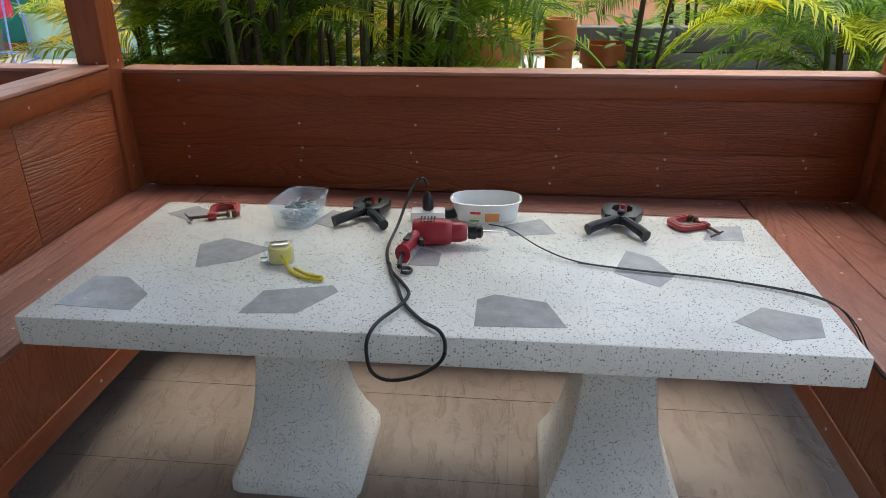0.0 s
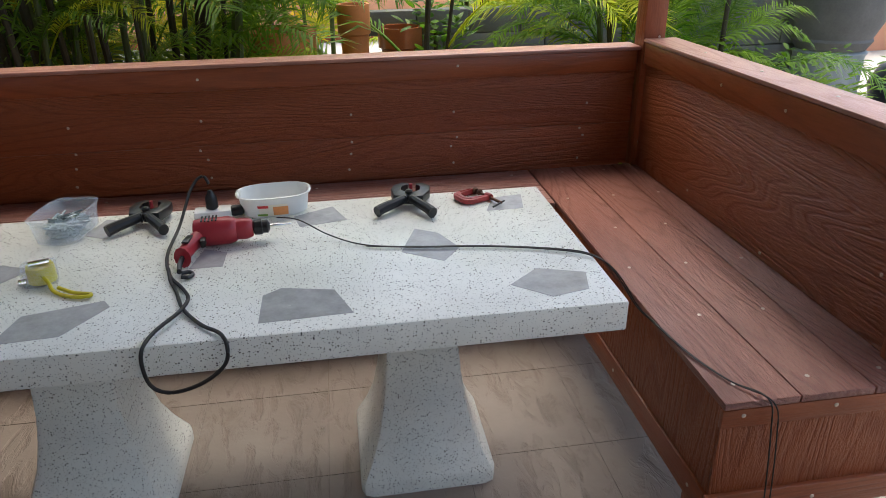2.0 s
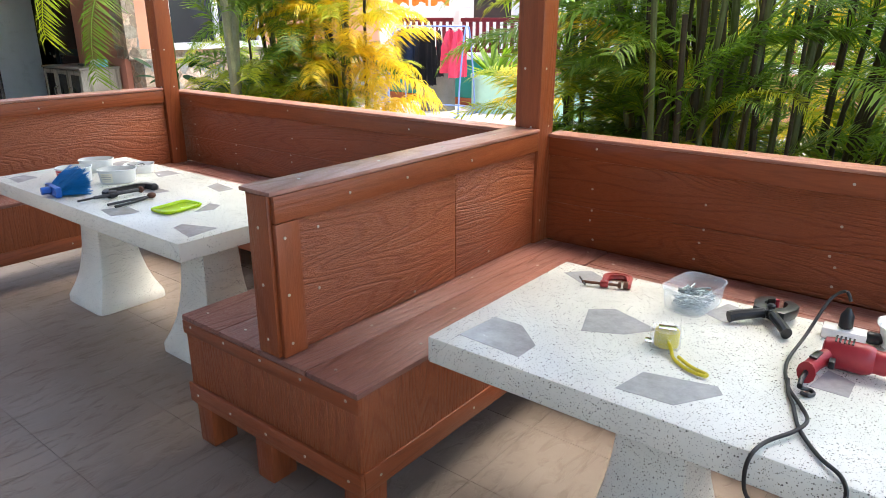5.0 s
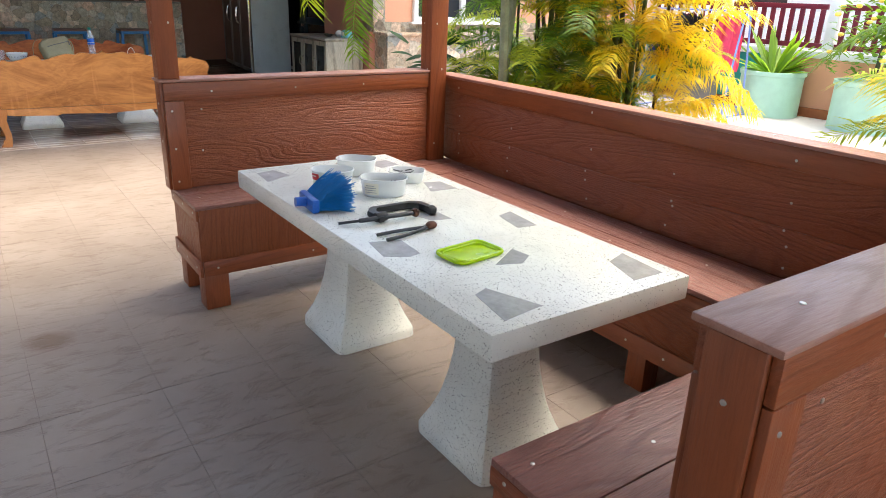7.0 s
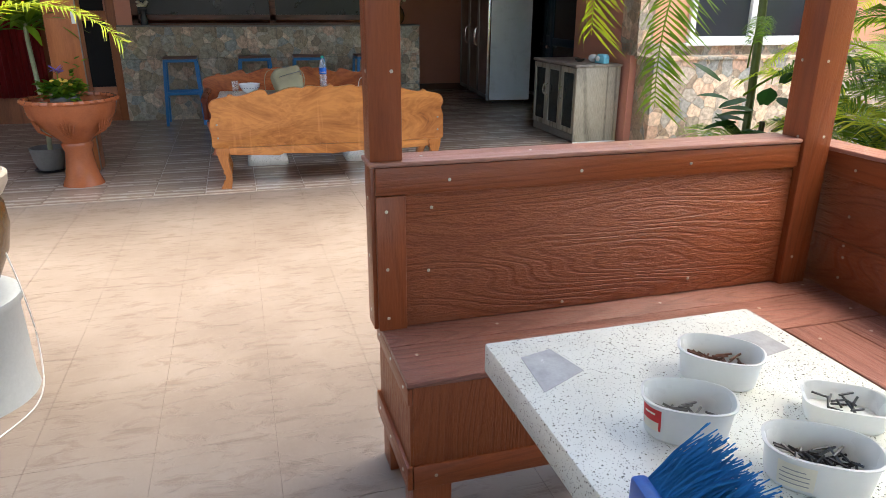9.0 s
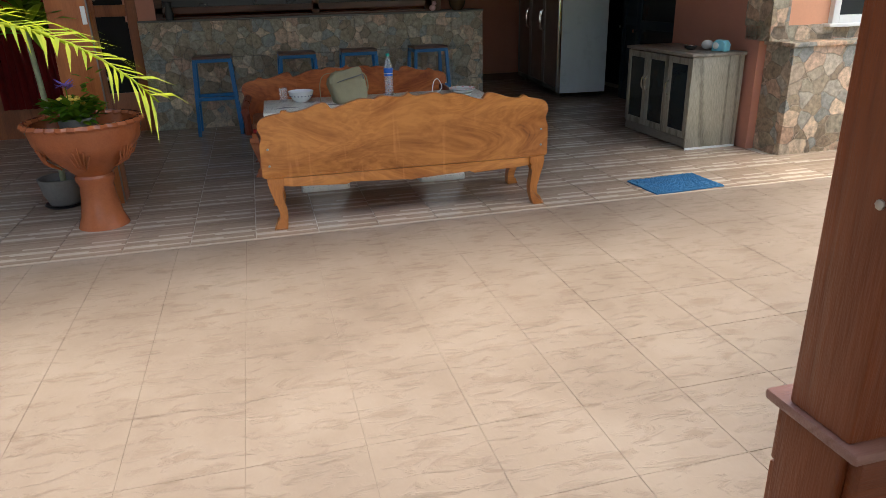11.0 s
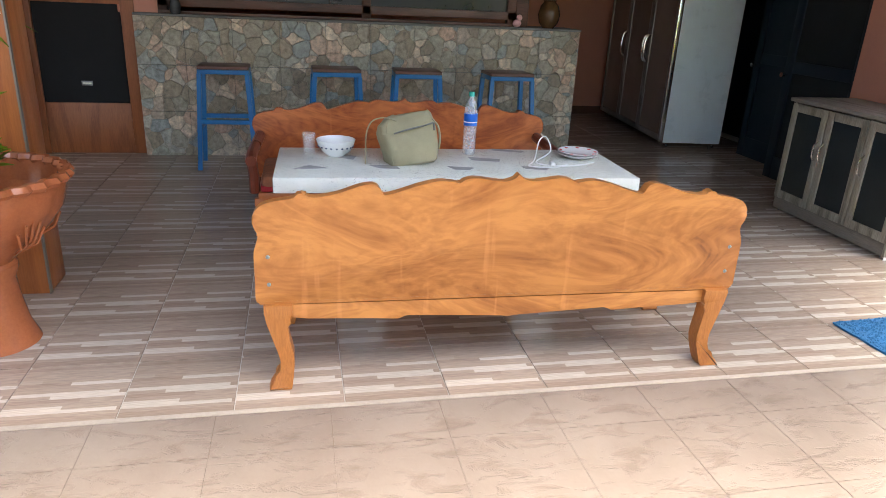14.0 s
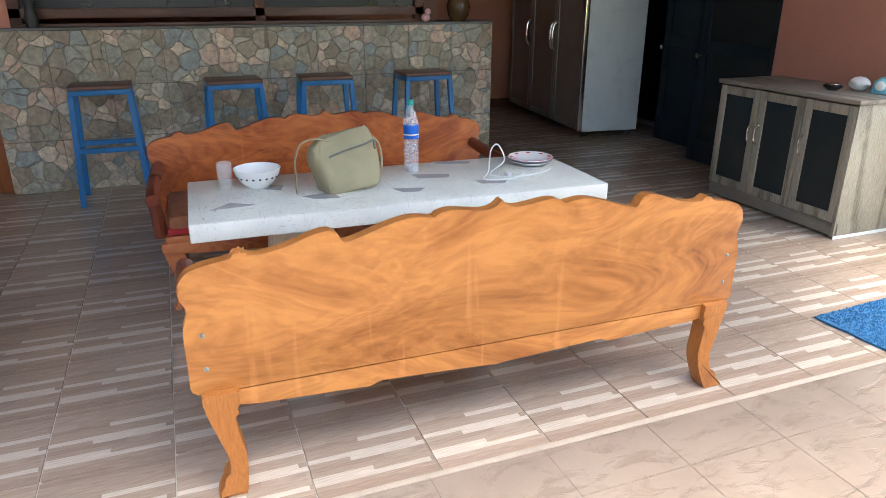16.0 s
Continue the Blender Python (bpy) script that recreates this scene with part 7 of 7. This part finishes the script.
# tape measure
tm = thing("tape_measure", "clear and yellow tape measure with a yellow cord", "tape measure", pose(0.51, 0.335, T0, 0, 0, 20))
part("case", lathe(bmesh.new(), [(0.030, 0.004), (0.031, 0.008), (0.031, 0.040), (0.029, 0.044)], 28), M_YEL, tm)
part("cover", boxed(-0.042, 0.034, -0.034, 0.034, 0.0, 0.048, bevel=0.010), M_CLEARP, tm, "clear plastic cover")
part("clip", boxed(-0.022, 0.022, -0.012, 0.012, 0.0485, 0.052, bevel=0.001), M_CHROME, tm)
part("tongue", boxed(-0.052, -0.034, -0.012, 0.012, 0.006, 0.012, bevel=0.001), M_CHROME, tm)
part("wrist_cord", tube(bmesh.new(), smooth_line([(0.0, -0.026, 0.03), (0.012, -0.045, 0.014), (0.02, -0.08, 0.006), (0.05, -0.125, 0.006), (0.085, -0.145, 0.006), (0.092, -0.135, 0.006), (0.06, -0.11, 0.006), (0.03, -0.07, 0.008)], 5), 0.0045, 8), M_YEL, tm, "bright yellow wrist cord")


# ---- things on the second table ----
tub("plastic_tub", "white oval tub with a red label", pose(-2.535, 0.255, T0, 0, 0, 60), 0.074, 0.055, 0.077, M_TUB, 0.3, ((216, 0.022, 0.066, 0.75, M_REDINK, "red printed label"), (216, 0.022, 0.040, 0.62, M_PAPER, "paper label"), (216, 0.054, 0.058, 0.4, M_PAPER, "pale print")), fill=(30, 0.03, M_STONEG, "grey dust and bits"))
tub("plastic_tub", "white oval tub with rusty screws", pose(-2.685, 0.440, T0, 0, 0, 50), 0.076, 0.056, 0.070, M_TUB, 0.3, (), fill=(60, 0.035, M_RUST, "rusty screws"))
tub("plastic_tub", "white oval tub with bent dark nails", pose(-2.355, 0.385, T0, 0, 0, 55), 0.081, 0.056, 0.070, M_TUB, 0.3, ((243, 0.010, 0.056, 0.75, M_PAPER, "paper label"), (243, 0.018, 0.020, 0.6, M_GREYINK, "printed lines"), (243, 0.027, 0.029, 0.6, M_GREYINK, "printed lines"), (243, 0.036, 0.038, 0.6, M_GREYINK, "printed lines"), (243, 0.045, 0.047, 0.45, M_GREYINK, "printed lines")), fill=(90, 0.035, M_DSTEEL, "dark loose nails"))
tub("plastic_tub", "small white rectangular tub", pose(-2.485, 0.570, T0, 0, 0, 55), 0.067, 0.050, 0.048, M_TUB, 0.9, (), fill=(14, 0.03, M_DSTEEL, "a few dark nails"))

bh = thing("broom_head", "blue plastic broom head with splayed bristles", "brush", pose(-2.31, 0.095, T0, 0, 0, -6) @ Matrix.Diagonal((0.85, 0.95, 0.95, 1)))
part("head", boxed(-0.095, 0.085, -0.055, -0.025, 0.0, 0.052, bevel=0.008), M_BRUSHH, bh)
part("socket", tube(bmesh.new(), [(0.0, -0.05, 0.03), (0.0, -0.095, 0.032)], 0.018, 14), M_BRUSHH, bh)
r8 = random.Random(8)
bs = bmesh.new()
for i in range(1400):
    x = r8.uniform(-0.09, 0.08)
    z = r8.uniform(0.008, 0.045)
    l = r8.uniform(0.095, 0.135)
    b = Vector((x, -0.026, z))
    e = b + Vector((x * 0.18 + r8.uniform(-0.04, 0.04), l, (z - 0.02) * 1.8 + r8.uniform(-0.015, 0.04)))
    e.z = max(0.002, e.z)
    mid = b.lerp(e, 0.5) + Vector((r8.uniform(-0.01, 0.01), 0, r8.uniform(0, 0.012)))
    tube(bs, [b, mid, e], 0.0014, 3)
part("bristle_tuft", bs, M_BRUSH, bh, "dense blue bristles")

big = thing("g_clamp", "large dark steel clamp lying on the table", "clamp", pose(-2.10, 0.26, T0, 0, 0, 0))
part("frame", slab(bmesh.new(), [(0.06, -0.072), (-0.025, -0.072), (-0.062, -0.042), (-0.062, 0.122), (-0.032, 0.160), (0.055, 0.166), (0.068, 0.152), (0.062, 0.138), (-0.015, 0.135), (-0.042, 0.105), (-0.042, -0.030), (-0.015, -0.050), (0.06, -0.050)], "z", 0.002, 0.026, 0.006), M_DSTEEL, big)
part("anvil", lathe(bmesh.new(), [(0.016, -0.012), (0.018, 0), (0.014, 0.012)], 14), M_BLACKP, big).matrix_basis = pose(0.055, 0.14, 0.018, 90)
part("boss", lathe(bmesh.new(), [(0.016, -0.02), (0.018, 0), (0.016, 0.02)], 14), M_BLACKP, big).matrix_basis = pose(0.04, -0.055, 0.018, 90)
part("spindle", tube(bmesh.new(), [(0.055, 0.07, 0.018), (0.045, -0.14, 0.018)], 0.008, 10), M_DSTEEL, big)
part("pad", lathe(bmesh.new(), [(0.012, -0.01), (0.017, 0), (0.012, 0.01)], 14), M_RUST, big).matrix_basis = pose(0.055, 0.075, 0.018, 90)
part("bar", tube(bmesh.new(), [(0.045, -0.135, 0.018), (0.01, -0.20, 0.008)], 0.005, 8), M_DSTEEL, big)
nip = thing("pincers", "pair of dark steel pincers with a rusty joint", "pincers", pose(-1.91, 0.23, T0, 0, 0, 4))
for s in (-1, 1):
    part("arm", tube(bmesh.new(), smooth_line([(0.0, 0.07, 0.010), (s * 0.012, 0.03, 0.008), (s * 0.026, -0.05, 0.007), (s * 0.028, -0.11, 0.007)], 5), 0.006, 8), M_DSTEEL, nip)
part("jaw", ball(bmesh.new(), (0.002, 0.085, 0.014), 0.018, 1, 1.2, 0.75), M_RUST, nip, "rusty joint")

# a loose lime-green lid lying flat on the table
ld = thing("plastic_tray", "lime-green rectangular plastic lid on the table", "lid", pose(-1.655, 0.285, T0, 0, 0, 97) @ Matrix.Diagonal((0.93, 0.93, 1, 1)))
def rr(a, b, c):
    out = []
    for sx, sy, s0 in ((1, 1, 0), (-1, 1, 90), (-1, -1, 180), (1, -1, 270)):
        for k in range(6):
            g = radians(s0 + k * 18)
            out.append((sx * (a - c) + c * math.cos(g), sy * (b - c) + c * math.sin(g)))
    return out
part("plate", slab(bmesh.new(), rr(0.098, 0.066, 0.028), "z", 0.002, 0.008, 0.002), M_LIME, ld)
part("lip", tube(bmesh.new(), [(x, y, 0.010) for x, y in rr(0.098, 0.066, 0.028)] + [(0.098, 0.038, 0.010)], 0.006, 8), M_LIME, ld)
part("inner_ridge", tube(bmesh.new(), [(x, y, 0.009) for x, y in rr(0.084, 0.052, 0.022)] + [(0.084, 0.030, 0.009)], 0.0035, 8), M_LIME, ld)


# ---- floor tiles, each a piece of its own ----
YT = 0.4105
ya = mesh_of("tile", boxed(-YT / 2 + 0.0009, YT / 2 - 0.0009, -YT / 2 + 0.0009, YT / 2 - 0.0009, -0.006, 0.0, bevel=0.0008), M_SLATE, 0.3)
rest = bmesh.new()
count = 0
y_line, x_line = -0.875, -4.2205
for i in range(-8, 25):
    for j in range(-14, 14):
        x, y = x_line + (i + 0.5) * YT, y_line + (j + 0.5) * YT
        if x - YT / 2 < XT + 0.01 or x > 5.9 or y < -6.4 or y > (4.5 if x < -5.3 else 1.65):
            continue
        if -7.4 < x < 2.4 and -2.6 < y < 0.9 and count < 300:
            o = new("tile", ya)
            o.parent = yard
            o.matrix_basis = pose(x, y, 0.0)
            count += 1
        else:
            bmesh.ops.create_cube(rest, size=1, matrix=Matrix.LocRotScale((x, y, -0.003), None, (YT - 0.0032, YT - 0.0032, 0.006)))
x_first = x_line - 7 * YT
for j in range(-14, 13):
    y = y_line + j * YT
    box(rest, XT + 0.014, x_first - 0.0016, y + 0.0016, y + YT - 0.0016, -0.006, 0)
tagged(part("tile_field", rest, M_SLATE, yard), kind="stuff")
PT = 0.4045
pa = mesh_of("tile", boxed(-PT / 2 + 0.002, PT / 2 - 0.002, -PT / 2 + 0.002, PT / 2 - 0.002, -0.005, 0.0, bevel=0.001), M_STRIP, 0.3)
rest = bmesh.new()
count = 0
for i in range(17):
    for j in range(-14, 14):
        x, y = XT - 0.012 - (i + 0.5) * PT, -0.814 + (j + 0.5) * PT
        if y > 4.5 or x < -14.1 or y < -6.3 or (y > 3.6 and -9.7 < x < -8.1):
            continue
        if x > -11.5 and -3.4 < y < 3.7 and count < 300:
            o = new("tile", pa)
            o.parent = porch
            o.matrix_basis = pose(x, y, 0.0)
            count += 1
        else:
            box(rest, x - PT / 2 + 0.002, x + PT / 2 - 0.002, y - PT / 2 + 0.002, y + PT / 2 - 0.002, -0.005, 0)
tagged(part("tile_field", rest, M_STRIP, porch), kind="stuff")
